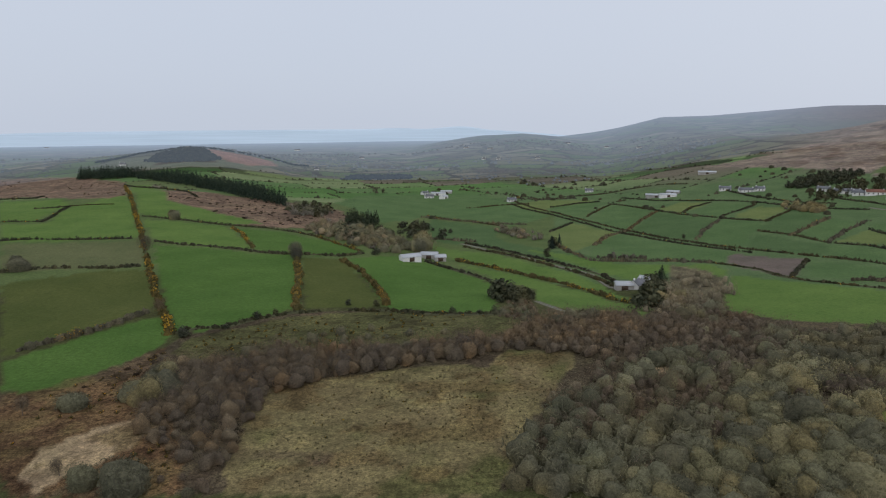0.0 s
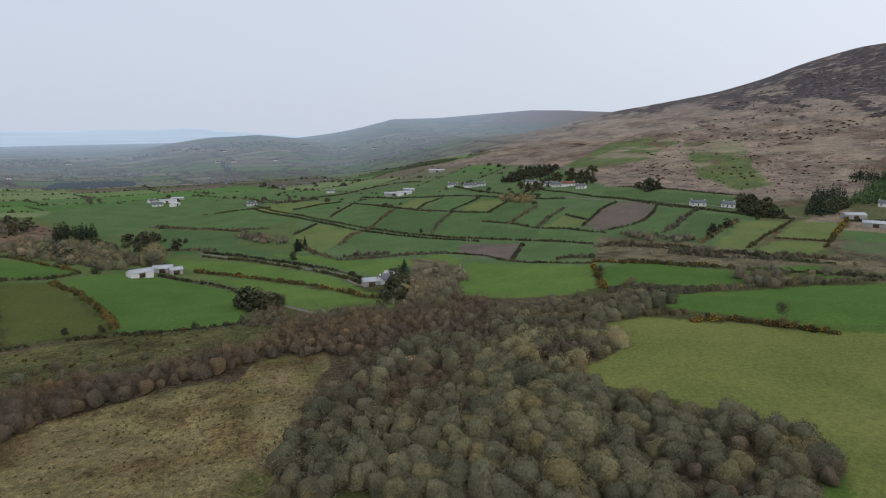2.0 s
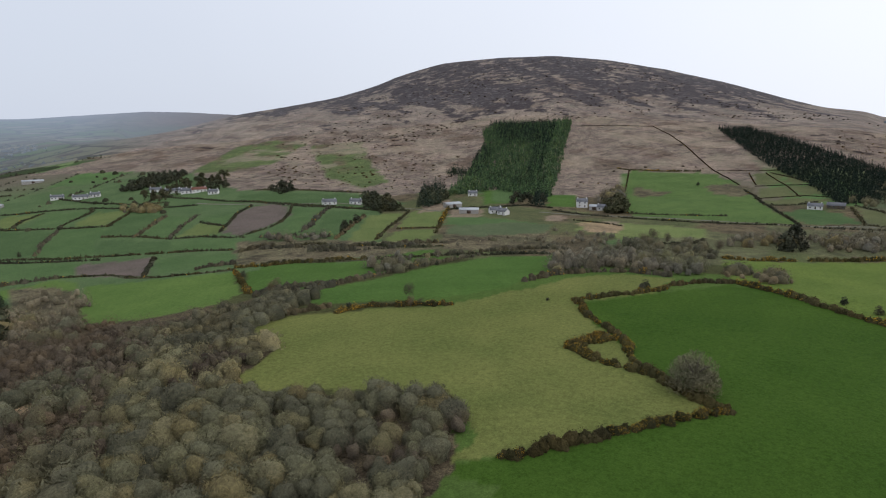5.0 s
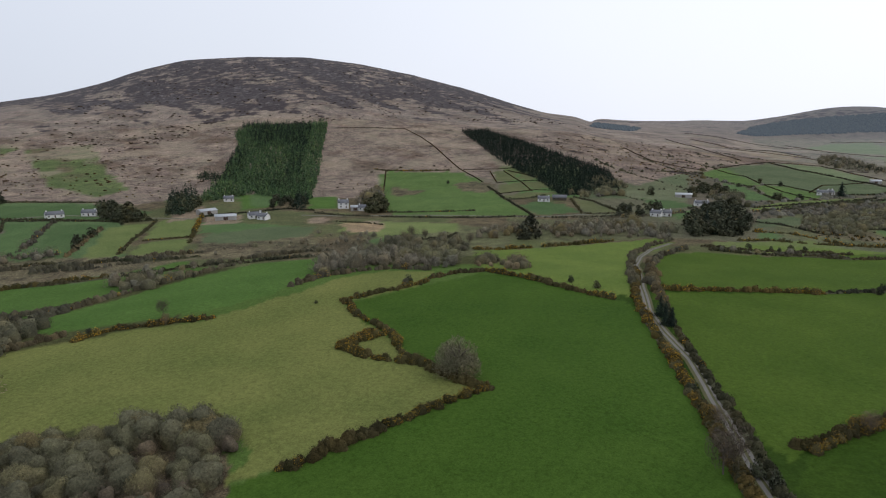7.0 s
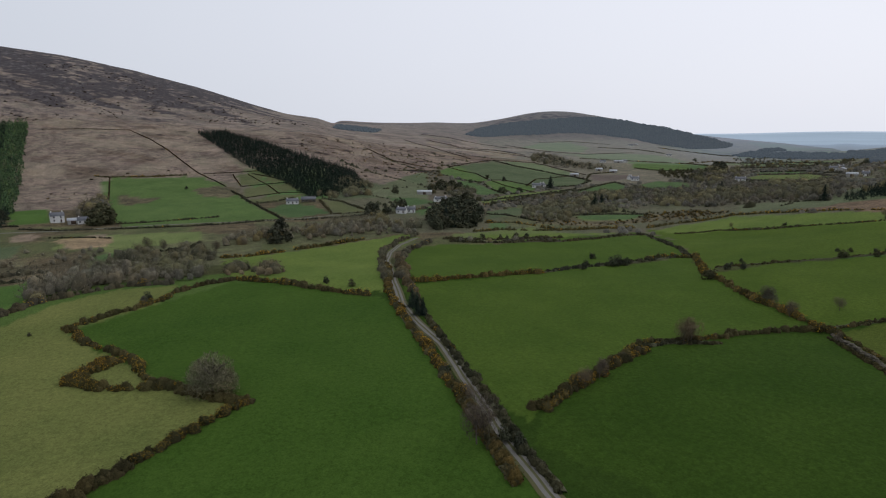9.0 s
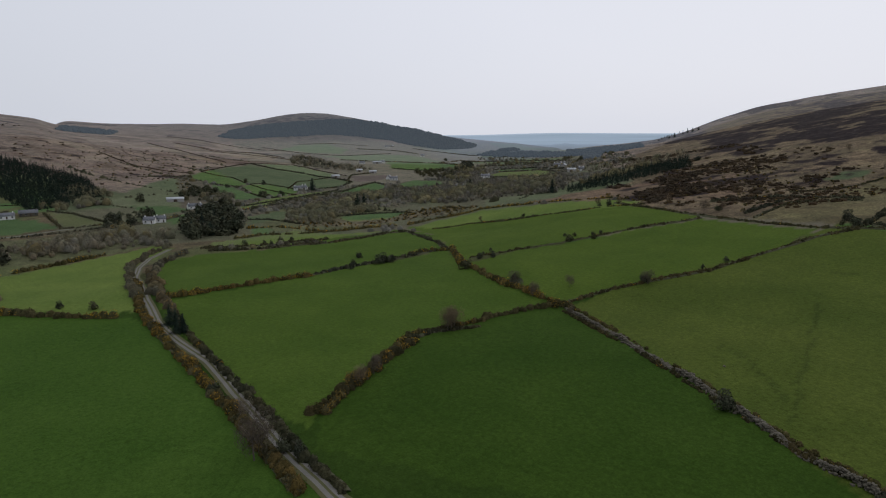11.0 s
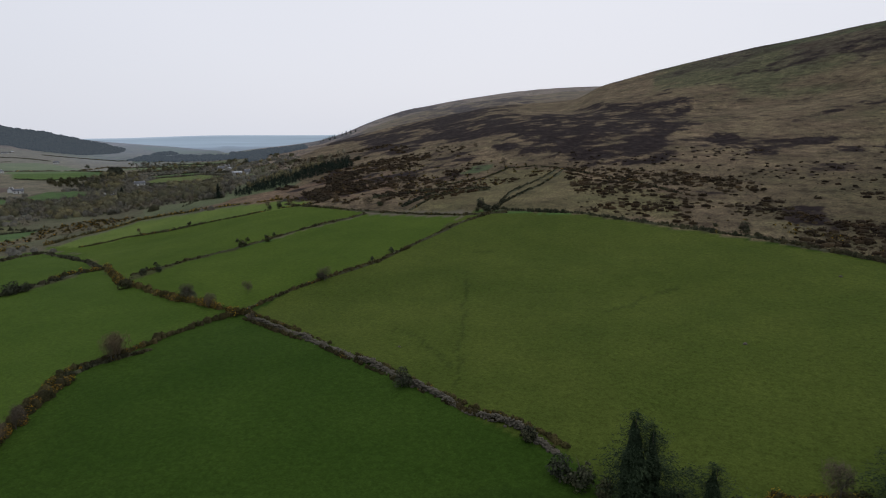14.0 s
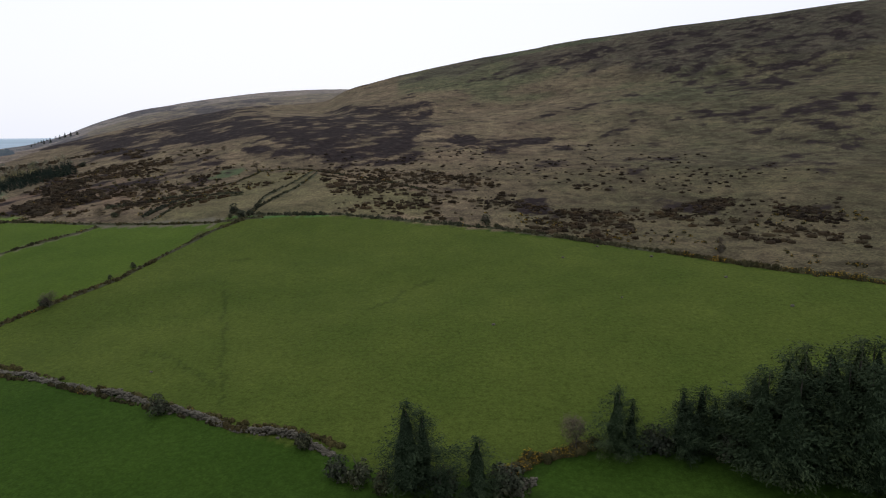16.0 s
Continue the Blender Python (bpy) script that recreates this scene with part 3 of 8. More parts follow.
plot("hill", (-649.4, 1186.4), (-642.8, 1314.3), (-509.4, 1361.7), (-423.3, 1433.3), (-313.9, 1508.4), (-309.2, 1142.1), (-441.6, 1097.7))
plot("pinkheath", (-519, 1494), (-456, 1451), (-410, 1469), (-357, 1463), (-318, 1359), (-333, 1225), (-388, 1231))
plot("wood", (-496.2, 1151.2), (-519.3, 1294.9), (-481.7, 1349.9), (-381.3, 1180.1))
plot("trail", (100, -225), (83, -184), (72, -156), (61, -129), (61, -130), (71, -157), (82, -185), (99, -225))
plot("trail", (99, -163), (85, -156), (73, -146), (67, -139), (67, -141), (73, -148), (86, -159), (100, -164))
plot("trail", (111, -252), (103, -255), (100, -253), (108, -249))
plot("trail", (40, -198), (33, -209), (26, -223), (19, -230), (18, -228), (26, -220), (32, -206), (39, -196))
plot("straw", (1411, -149.6), (1252, -243), (1051, -303.1), (1021, -294.1), (1194, -232), (1317, -139.6))
plot("straw", (1582.1, -195.6), (1387, -321.1), (1178, -385.1), (1137, -372.1), (1326, -307.1), (1498.1, -184.6))
plot("straw", (1771, -281.7), (1590, -428.1), (1432, -497.1), (1342, -466.1), (1526, -411.1), (1676, -266.7))
plot("straw", (1454, -283), (1467, -299), (1380, -345.1), (1284, -309.1))
plot("straw", (1105, -51.7), (1061, -129.7), (964, -187), (940, -180), (1033, -126.7), (1077, -49.8))
plot("heather", (229.6, -604.4), (229.8, -697.4), (247.3, -942.4), (183.2, -884.6), (117.1, -854.7), (66, -834.8), (48.9, -785.9), (60.8, -703.8), (52.6, -615.9), (72.5, -571.8), (88.5, -544.8), (94.4, -499.7), (134.4, -511.6), (149.3, -482.6), (186.4, -504.5), (209.4, -537.4))
plot("greyheather", (46.2, -968.9), (-29.6, -1054.1), (-107.6, -1078.2), (-179.6, -1072.4), (-253.6, -1071.6), (-341.6, -1067.8), (-299.9, -925.7), (-228.9, -934.5), (-177.9, -939.4), (-119.8, -984.3), (-63.8, -973.1), (8.2, -943))
plot("greyheather", (522.1, -841.3), (521.9, -989), (490.4, -1060.9), (370.4, -1005.1), (307.1, -855.2), (383, -828.1), (400.5, -757.2), (359, -625.4))
plot("greyheather", (-128.4, -656.3), (-176.4, -702.4), (-149.6, -586.4), (-123.6, -586.3))
plot("roughheather", (-93.4, -661.2), (-130.4, -666.3), (-132.5, -632.3), (-97.5, -624.2))
plot("greyheather", (347.3, -657.3), (273.7, -685.3), (230.6, -641.4), (267.5, -577.3))
plot("roughheather", (395.4, -502.7), (371.7, -553.5), (286, -516.4), (268.7, -431.6), (297.5, -404.6), (326.3, -392.8))
plot("greyheather", (-332.9, -893.8), (-439.8, -939), (-458, -857.1), (-385.3, -738.9), (-318.3, -719.7), (-298.2, -795.7))
plot("greyheather", (-224.8, -968.5), (-277.8, -958.6), (-295.9, -914.7), (-250.9, -917.6))
plot("greyheather", (-269.7, -583.6), (-380.5, -639.9), (-299.9, -498.7), (-268.8, -505.6))
plot("marsh", (469, 148), (466, 81), (424, 32.2), (341, 21.2), (323, 58), (286, 93))
plot("marsh", (509, 38.3), (507, -24.9), (447, -77), (407, -47.9), (398, 8.2), (407, 31.2))
plot("marsh", (562, -184.1), (587, -265), (583.1, -327.9), (424.1, -239.9), (411, -186), (437, -143.1))
plot("deadgrass", (443, 159.9), (457, 148), (447, 127.2), (416, 119.1), (407, 143.9))
plot("mheath", (437.3, 981.6), (593.2, 997.6), (817.2, 1126.1), (987.4, 1178.9), (1181, 1068.6), (1384.1, 1048.9), (1383.9, 874), (1213.4, 514), (1169.9, 304.3), (1133, 167.2), (815, 115.2), (744.9, 216.2), (607.9, 176.2), (582.2, 240.6), (562.8, 351.7), (494.1, 372.5), (487.7, 441.1), (448.5, 539.1), (506.3, 700.2))
plot("hillpatch", (506.3, 700.2), (710.4, 850.5), (782.6, 842.8), (774.3, 751.6), (601.6, 648.7), (525.4, 653.5))
plot("hillpatch", (748.2, 725.8), (805.2, 665.3), (652.7, 520.9), (570.3, 430.3), (522.5, 431.2), (552, 508.8))
plot("mgreen", (750.9, 216.2), (778, 157), (762, 98.2), (640, 59.3), (521, 25.2), (505, 135.2), (555.9, 159.2))
plot("mheath", (1064.2, 399.5), (1188, 208), (801, 68.4), (745, 63.4), (750.9, 216.2), (601.1, 220.8), (595.2, 242.6))
plot("moor", (1144, -7.7), (1950, -310.7), (2041, -669.1), (1832, -636.1), (2087, -938.9), (2004.1, -1120.8), (1374.1, -865.8), (1555, -700.9), (1021, -354.1), (912, -193), (718, -85.8), (837, -22.8))
plot("pinkmoor", (384.2, -382.8), (352.2, -417.8), (311.6, -445.6), (278.8, -469.5), (220.7, -371.6), (240.6, -356.6), (291.4, -371.7), (322.2, -343.8))
plot("forestfloor", (1621, -77.6), (1932, -108.6), (1810.1, -224.5), (1607.1, -177.5))
plot("pasture", (3, 471), (24, 454), (48, 431), (69, 381), (84, 359), (95, 326), (94, 292), (93, 255), (89, 285), (77, 328), (57, 355), (36, 387), (18, 407))
plot("pasture", (21, 392), (48, 355), (65, 331), (81, 298), (84, 270), (93, 247), (79, 218), (66, 212), (56, 240), (49, 259), (55, 308), (39, 335))
plot("midgreen", (-109, 729), (-92, 847), (-14, 897), (88, 871), (104, 754), (130, 642), (81, 583), (32, 641), (2, 668), (-42, 585), (-80, 684))
plot("middeep", (7, 649), (58, 592), (75, 574), (60, 528), (63, 489), (111, 404), (85, 389), (58, 447), (8, 503), (-3, 580))
plot("pasture", (120, 381), (155, 371), (173, 364), (172, 343), (163, 324), (139, 347), (121, 322), (111, 334), (101, 369), (70, 450), (98, 414))
plot("midpale", (107, 752), (127, 686), (147, 722), (212, 764), (186, 772), (146, 784))
plot("midgreen", (147, 722), (183, 748), (212, 752), (166, 632), (147, 639), (134, 692))
plot("midpale", (110, 545), (143, 597), (165, 525), (127, 460), (102, 431), (99, 471))
plot("midgreen", (127, 460), (164, 522), (182, 458), (200, 412), (206, 396), (186, 369), (145, 387), (109, 399))
plot("midgreen", (163, 610), (217, 718), (237, 636), (178, 540))
plot("middeep", (236, 625), (261, 544), (208, 466), (184, 490), (179, 533))
plot("midgreen", (263, 542), (285, 512), (250, 465), (217, 412), (204, 458))
plot("midpale", (277, 552), (323, 595), (345, 573), (288, 517))
plot("midpale", (243, 644), (252, 602), (297, 642), (281, 669))
plot("midgreen", (260, 590), (270, 557), (324, 604), (303, 640))
plot("middeep", (286, 510), (342, 567), (335, 508), (273, 452), (263, 482))
plot("midgreen", (273, 447), (334, 501), (343, 470), (275, 412))
plot("midpale", (279, 410), (324, 442), (318, 399), (296, 382))
plot("midgreen", (340, 463), (355, 435), (321, 411), (328, 444))
plot("middeep", (257, 472), (268, 398), (243, 367), (218, 411))
plot("midgreen", (270, 400), (286, 349), (262, 323), (243, 364))
plot("plough", (200, 395), (230, 362), (193, 315), (189, 326), (183, 367))
plot("midgreen", (229, 358), (253, 314), (227, 281), (214, 296), (198, 311))
plot("roughbrown", (150, 373), (163, 343), (154, 307), (132, 265), (118, 258), (112, 281), (135, 328))
plot("pasture", (168, 330), (212, 265), (193, 239), (178, 216), (155, 209), (134, 221), (121, 239), (133, 265))
plot("plough", (302, 387), (355, 434), (390, 453), (405, 432), (394, 410), (363, 378), (328, 361), (294, 357))
plot("midgreen", (291, 340), (333, 349), (387, 397), (404, 375), (356, 345), (316, 315), (293, 317))
plot("middeep", (296, 292), (351, 332), (395, 361), (401, 327), (357, 305), (313, 278))
plot("midpale", (288, 255), (357, 298), (394, 318), (421, 302), (372, 278), (315, 248))
plot("midpale", (307, 239), (345, 257), (352, 257), (369, 237), (329, 216))
plot("midpale", (362, 266), (425, 300), (457, 285), (375, 240))
plot("middeep", (433, 527), (451, 475), (483, 396), (464, 331), (420, 327), (409, 379), (402, 476))
plot("roughbrown", (278, 343), (290, 304), (303, 279), (310, 243), (326, 213), (362, 200), (333, 184), (269, 220), (222, 275))
plot("lush", (216, 259), (253, 223), (276, 216), (304, 199), (289, 183), (254, 184), (221, 195), (189, 192), (172, 200), (186, 225))
plot("lush", (229, 262), (244, 238), (263, 210), (289, 182), (300, 162), (290, 170), (253, 181), (216, 185), (201, 196), (190, 219))
plot("lush_deep", (186, 199), (194, 178), (223, 176), (261, 171), (293, 158), (312, 128), (318, 117), (270, 111), (241, 109), (220, 110), (200, 123), (185, 140), (170, 155), (158, 184), (177, 205))
plot("midgreen", (431, 269), (434, 213), (423, 172), (397, 166), (392, 201), (385, 241))
plot("roughbrown", (378, 239), (397, 166), (330, 128), (317, 153), (309, 195))
plot("pale", (433, 154), (462, 141), (459, 113), (464, 74), (424, 68), (401, 99), (373, 107), (403, 123), (409, 150))
plot("mgreen", (764, 212), (779, 140), (779, 118), (695, 80), (636, 56), (577, 40), (522, 20), (498, 80), (495, 132), (523, 148), (653, 183))
plot("roughbrown", (656, 182), (666, 173), (653, 154), (659, 136), (624, 145), (619, 164))
plot("roughbrown", (698, 116), (716, 96), (715, 75), (670, 64), (650, 75), (654, 99))
plot("olive_pale", (787, 80), (805, 57), (739, 42), (720, 69))
plot("olive_pale", (802, 52), (762, 17), (742, 17), (739, 41))
plot("olive_pale", (719, 43), (735, 14), (704, -6), (677, 25))
plot("olive_pale", (707, 65), (715, 42), (674, 26), (648, 57))
plot("olive_pale", (636, 56), (663, 23), (668, -3), (634, 16), (614, 48))
plot("olive_pale", (627, -18), (614, -32), (550, -53), (544, -34), (546, -23))
plot("middeep", (570, 34), (604, 20), (593, -8), (546, -20), (524, 15))
plot("middeep", (638, -81), (618, -119), (595, -127), (566, -96), (568, -86))
plot("midgreen", (542, -90), (570, -119), (522, -114), (505, -94))
plot("paleolive", (345, 45), (369, 8), (398, -36), (413, -64), (398, -74), (349, -46), (303, -37), (269, -31), (240, -23), (251, -8), (271, 15), (283, 32))
plot("midpale", (383, -88), (380, -117), (379, -164), (398, -172), (427, -163), (411, -123), (401, -95))
plot("pasture", (-395, 586), (-337, 584), (-315, 553), (-288, 461), (-311, 459))
plot("pasture", (-305, 450), (-276, 454), (-304, 533), (-291, 613), (-221, 476), (-186, 403), (-215, 392), (-263, 384))
plot("olive_pale", (-259, 379), (-180, 389), (-148, 324), (-168, 318), (-213, 309))
plot("olive", (-197, 285), (-183, 301), (-170, 311), (-143, 315), (-111, 252), (-115, 239), (-120, 212), (-129, 199), (-133, 188))
plot("lush", (-130, 183), (-120, 202), (-108, 229), (-102, 233), (-87, 204), (-89, 178), (-99, 159), (-112, 156))
plot("pasture", (-422, 895), (-372, 858), (-238, 582), (-181, 533), (-130, 504), (-153, 475), (-186, 483), (-224, 492))
plot("pasture", (-214, 474), (-150, 466), (-108, 385), (-129, 377), (-170, 389))
plot("lush", (-143, 462), (-109, 467), (-61, 431), (-39, 408), (-67, 375), (-102, 377))
plot("lush", (-168, 381), (-146, 376), (-104, 372), (-80, 373), (-53, 247), (-61, 235), (-80, 210), (-89, 212), (-115, 267))
plot("olive", (-75, 365), (-53, 370), (-43, 353), (-17, 250), (-49, 244))
plot("lush_deep", (-47, 378), (-13, 414), (2, 388), (24, 347), (34, 322), (29, 237), (10, 231), (-13, 239))
plot("paleolive", (397, -112), (398, -149), (391, -196), (394, -226), (383, -191), (371, -141), (374, -105))
plot("roughbrown", (486, -184), (467, -244), (480, -276), (480, -333), (446, -345), (444, -296), (434, -249), (426, -201), (443, -170))
plot("midpale", (484, -220), (473, -272), (452, -257), (458, -217))
plot("paleolive", (395, -240), (414, -276), (415, -321), (376, -337), (309, -356), (275, -352), (277, -331), (309, -308), (365, -282), (382, -249))
plot("pinkmoor", (389, -348), (378, -378), (343, -411), (336, -458), (296, -396), (314, -376), (348, -360))
plot("enclosure", (177, -319), (182, -364), (172, -384), (170, -455), (130, -457), (81, -401), (51, -385), (33, -367), (28, -322), (53, -323), (89, -325), (117, -323))
plot("roughheather", (297, -355), (325, -453), (309, -502), (274, -532), (224, -543), (178, -476), (207, -450), (208, -398), (206, -363), (223, -323))
plot("heather", (230, -545), (238, -645), (248, -776), (176, -827), (90, -868), (44, -469), (83, -469), (133, -472), (165, -486), (196, -497))
plot("roughheather", (655, -1060), (637, -1232), (494, -1327), (251, -1129), (378, -1308), (364, -935), (333, -718), (362, -635))
plot("heather", (233, -579), (262, -808), (186, -871), (72, -823), (56, -804), (49, -615), (53, -494), (114, -481), (172, -495))
plot("greyheather", (33, -962), (-84, -1057), (-225, -1089), (-400, -1079), (-573, -980), (-443, -745), (-252, -666), (-201, -967), (-35, -983))
plot("greyheather", (-141, -672), (-243, -641), (-384, -642), (-256, -420), (-230, -492), (-198, -582))
plot("heather", (-4, -368), (-34, -378), (-46, -335), (-26, -309), (-6, -326))
plot("heather", (-58, -400), (-80, -389), (-79, -364), (-58, -375))
plot("heather", (-84, -374), (-135, -348), (-124, -318), (-95, -302), (-82, -338))
plot("heather", (-42, -309), (-68, -301), (-68, -278), (-50, -274))
plot("heather", (-153, -335), (-171, -304), (-179, -288), (-170, -273), (-149, -286), (-143, -305))
plot("heather", (-179, -329), (-200, -324), (-186, -300), (-173, -308))
plot("roughheather", (-62, -284), (-107, -272), (-115, -239), (-125, -212), (-93, -234), (-68, -258))
plot("heather", (49, -615), (-22, -588), (-75, -598), (-75, -563), (-20, -543), (-1, -494), (40, -504))
plot("heather", (-87, -575), (-114, -572), (-107, -538), (-83, -534))
plot("roughheather", (97, -445), (36, -396), (-15, -400), (-7, -376), (40, -372), (76, -397))
plot("lush", (580, 316), (608, 290), (521, 249), (499, 269))
plot("lush", (591, 247), (594, 216), (527, 191), (510, 212))
plot("straw", (467, 316), (511, 311), (456, 281), (424, 289))
plot("straw", (455, 278), (473, 254), (434, 238), (419, 259))
plot("straw", (451, 162), (470, 137), (425, 120), (408, 142))
plot("straw", (468, 197), (480, 184), (454, 173), (443, 183))
plot("sheepfield", (158, -36), (130, -39), (101, -41), (70, -44), (30, -49), (5, -30), (40, 30), (103, 49))
plot("hillside", (1710, -477), (1852, -644), (1971, -827), (1925, -953), (1856, -1044), (1749, -1066), (1512, -1033), (1204, -930), (949, -746), (736, -570), (720, -441), (720, -326), (775, -253), (924, -213), (1082, -333))
plot("roughbrown", (1908, -1385), (1922, -1506), (1726, -1446), (1527, -1301), (1354, -1063), (1590, -1135))
plot("midolive", (1875, -1482), (1816, -1571), (1482, -1386), (1323, -1219), (1628, -1343))
plot("mgreen", (878, -187), (936, -216), (953, -236), (824, -241), (782, -236), (764, -212), (801, -196))
plot("midolive", (953, -236), (1045, -322), (972, -338), (828, -365), (773, -375), (716, -332), (703, -295), (714, -262), (783, -256), (788, -237))
plot("mgreen", (777, -226), (783, -256), (693, -269), (675, -258), (654, -227), (690, -210))
plot("midgreen", (787, -192), (755, -209), (691, -209), (657, -218), (639, -183), (695, -176))
plot("hillgreen", (1055, -340), (1042, -394), (898, -396), (834, -388), (861, -361), (923, -339))
plot("hillgreen", (1753, -690), (1746, -770), (1536, -734), (1389, -645), (1428, -584), (1552, -548))
plot("hillgreen", (1323, -555), (1357, -749), (1298, -800), (1047, -716), (1124, -621), (1204, -570))
plot("mgreen", (1090, -602), (1010, -678), (898, -654), (819, -589), (872, -533), (937, -531))
plot("midgreen", (686, -318), (737, -390), (692, -383), (657, -360), (650, -301))
plot("midgreen", (697, -398), (727, -445), (688, -463), (647, -444), (646, -396), (666, -388))
plot("midpale", (641, -213), (679, -285), (687, -314), (661, -299), (632, -245), (602, -202), (581, -167), (593, -163))
plot("plough", (845, -405), (804, -444), (775, -438), (748, -396), (773, -375))
plot("midpale", (608, -275), (607, -329), (588, -334), (588, -292))
plot("midolive", (523, -155), (546, -189), (549, -213), (556, -236), (541, -227), (500, -184), (476, -143))
plot("midgreen", (483, -219), (487, -270), (477, -284), (456, -253), (463, -220))
plot("midgreen", (455, -137), (458, -147), (444, -149), (424, -140), (425, -128))
plot("hillgreen", (1009, -741), (953, -762), (790, -741), (745, -699), (815, -696), (954, -700))
plot("midpale", (689, -566), (635, -587), (556, -556), (525, -525), (605, -526), (662, -522))
plot("midgreen", (730, -584), (675, -615), (641, -593), (695, -570))
plot("midgreen", (978, -657), (997, -707), (847, -623), (831, -569))
plot("hillgreen", (958, -831), (785, -782), (735, -733), (889, -771))
plot("midolive", (569, -615), (576, -658), (537, -619), (539, -587))
plot("straw2", (1430, -279), (1241, -358), (1191, -412), (1139, -394), (1180, -340), (1371, -267))
plot("straw2", (1398, -324), (1363, -420), (1247, -446), (1184, -421), (1241, -382), (1337, -310))
plot("straw2", (1380, -220), (1207, -257), (1061, -285), (1033, -276), (1151, -245), (1308, -208))
plot("straw2", (1612, -301), (1538, -385), (1530, -471), (1486, -458), (1495, -375), (1552, -289))
plot("roughheather", (2238, -626), (2342, -746), (2355, -820), (2317, -936), (2285, -1080), (2228, -1114), (2183, -1032), (2167, -909), (2118, -759))
plot("forestfloor", (1793, -463), (2041, -570), (2164, -668), (2165, -775), (2195, -921), (2215, -1047), (2243, -1121), (2205, -1164), (2173, -1246), (2156, -1338), (2061, -1379), (1959, -1409), (1767, -1340), (1684, -1255), (1645, -1123), (1750, -1088), (1889, -1062), (1950, -965), (1995, -837), (1878, -653), (1779, -514))
plot("roughheather", (385, -433), (352, -452), (325, -483), (282, -495), (213, -482), (181, -462), (184, -424), (213, -392), (207, -358), (238, -349), (259, -344), (313, -378))
plot("midolive", (199, -437), (200, -463), (192, -472), (182, -465), (186, -441))
plot("deadgrass", (88, 136), (85, 139), (81, 137), (81, 133), (85, 132))
plot("deadgrass", (92, 135), (90, 137), (86, 135), (86, 133), (90, 131))
plot("deadgrass", (66, 91), (63, 92), (61, 91), (61, 89), (64, 88))
plot("deadgrass", (51, 118), (49, 119), (47, 118), (47, 116), (50, 115))
plot("deadgrass", (66, 159), (64, 161), (60, 159), (60, 157), (64, 155))
plot("deadgrass", (56, 88), (53, 89), (51, 88), (51, 86), (54, 85))
plot("midolive", (382, 236), (422, 204), (426, 172), (385, 163), (356, 195), (354, 219))
plot("deadgrass", (449, 164), (458, 145), (446, 127), (411, 120), (405, 138))
plot("midgreen", (368, 119), (392, 105), (378, 92), (356, 100))
plot("midgreen", (581, 305), (618, 308), (616, 282), (566, 253), (517, 256), (521, 274))


def quilt(x, y):
    """The older, smaller fields of the valley: cell numbers and place within the cell."""
    wx = x + 70 * (soft_noise(x, y, 260, 41) - 0.5)
    wy = y + 70 * (soft_noise(x, y, 260, 42) - 0.5)
    u = (0.91 * wx + 0.41 * wy) / 125.0
    v = (-0.41 * wx + 0.91 * wy) / 85.0
    u = u + 0.5 * lattice(np.floor(v), np.floor(v) * 0, 5)
    return u, v


QUILT = 1.2 * np.array([(0.06, 0.115, 0.034), (0.085, 0.13, 0.05), (0.075, 0.1, 0.04), (0.05, 0.10, 0.028), (0.11, 0.14, 0.065), (0.095, 0.085, 0.06), (0.065, 0.11, 0.04), (0.1, 0.09, 0.065)])


def fall(b):
    """How the land falls away from the eye's level, by bearing."""
    return np.interp(np.mod(np.asarray(b) + 120.0, 360.0) - 120.0, (-34, 0, 12, 21, 31, 45, 90, 110, 130, 150, 170, 190), (0.0105, 0.0075, 0.0046, 0.002, 0.0005, 0.0, 0.0, 0.0023, 0.0023, 0.0042, 0.0066, 0.0078))


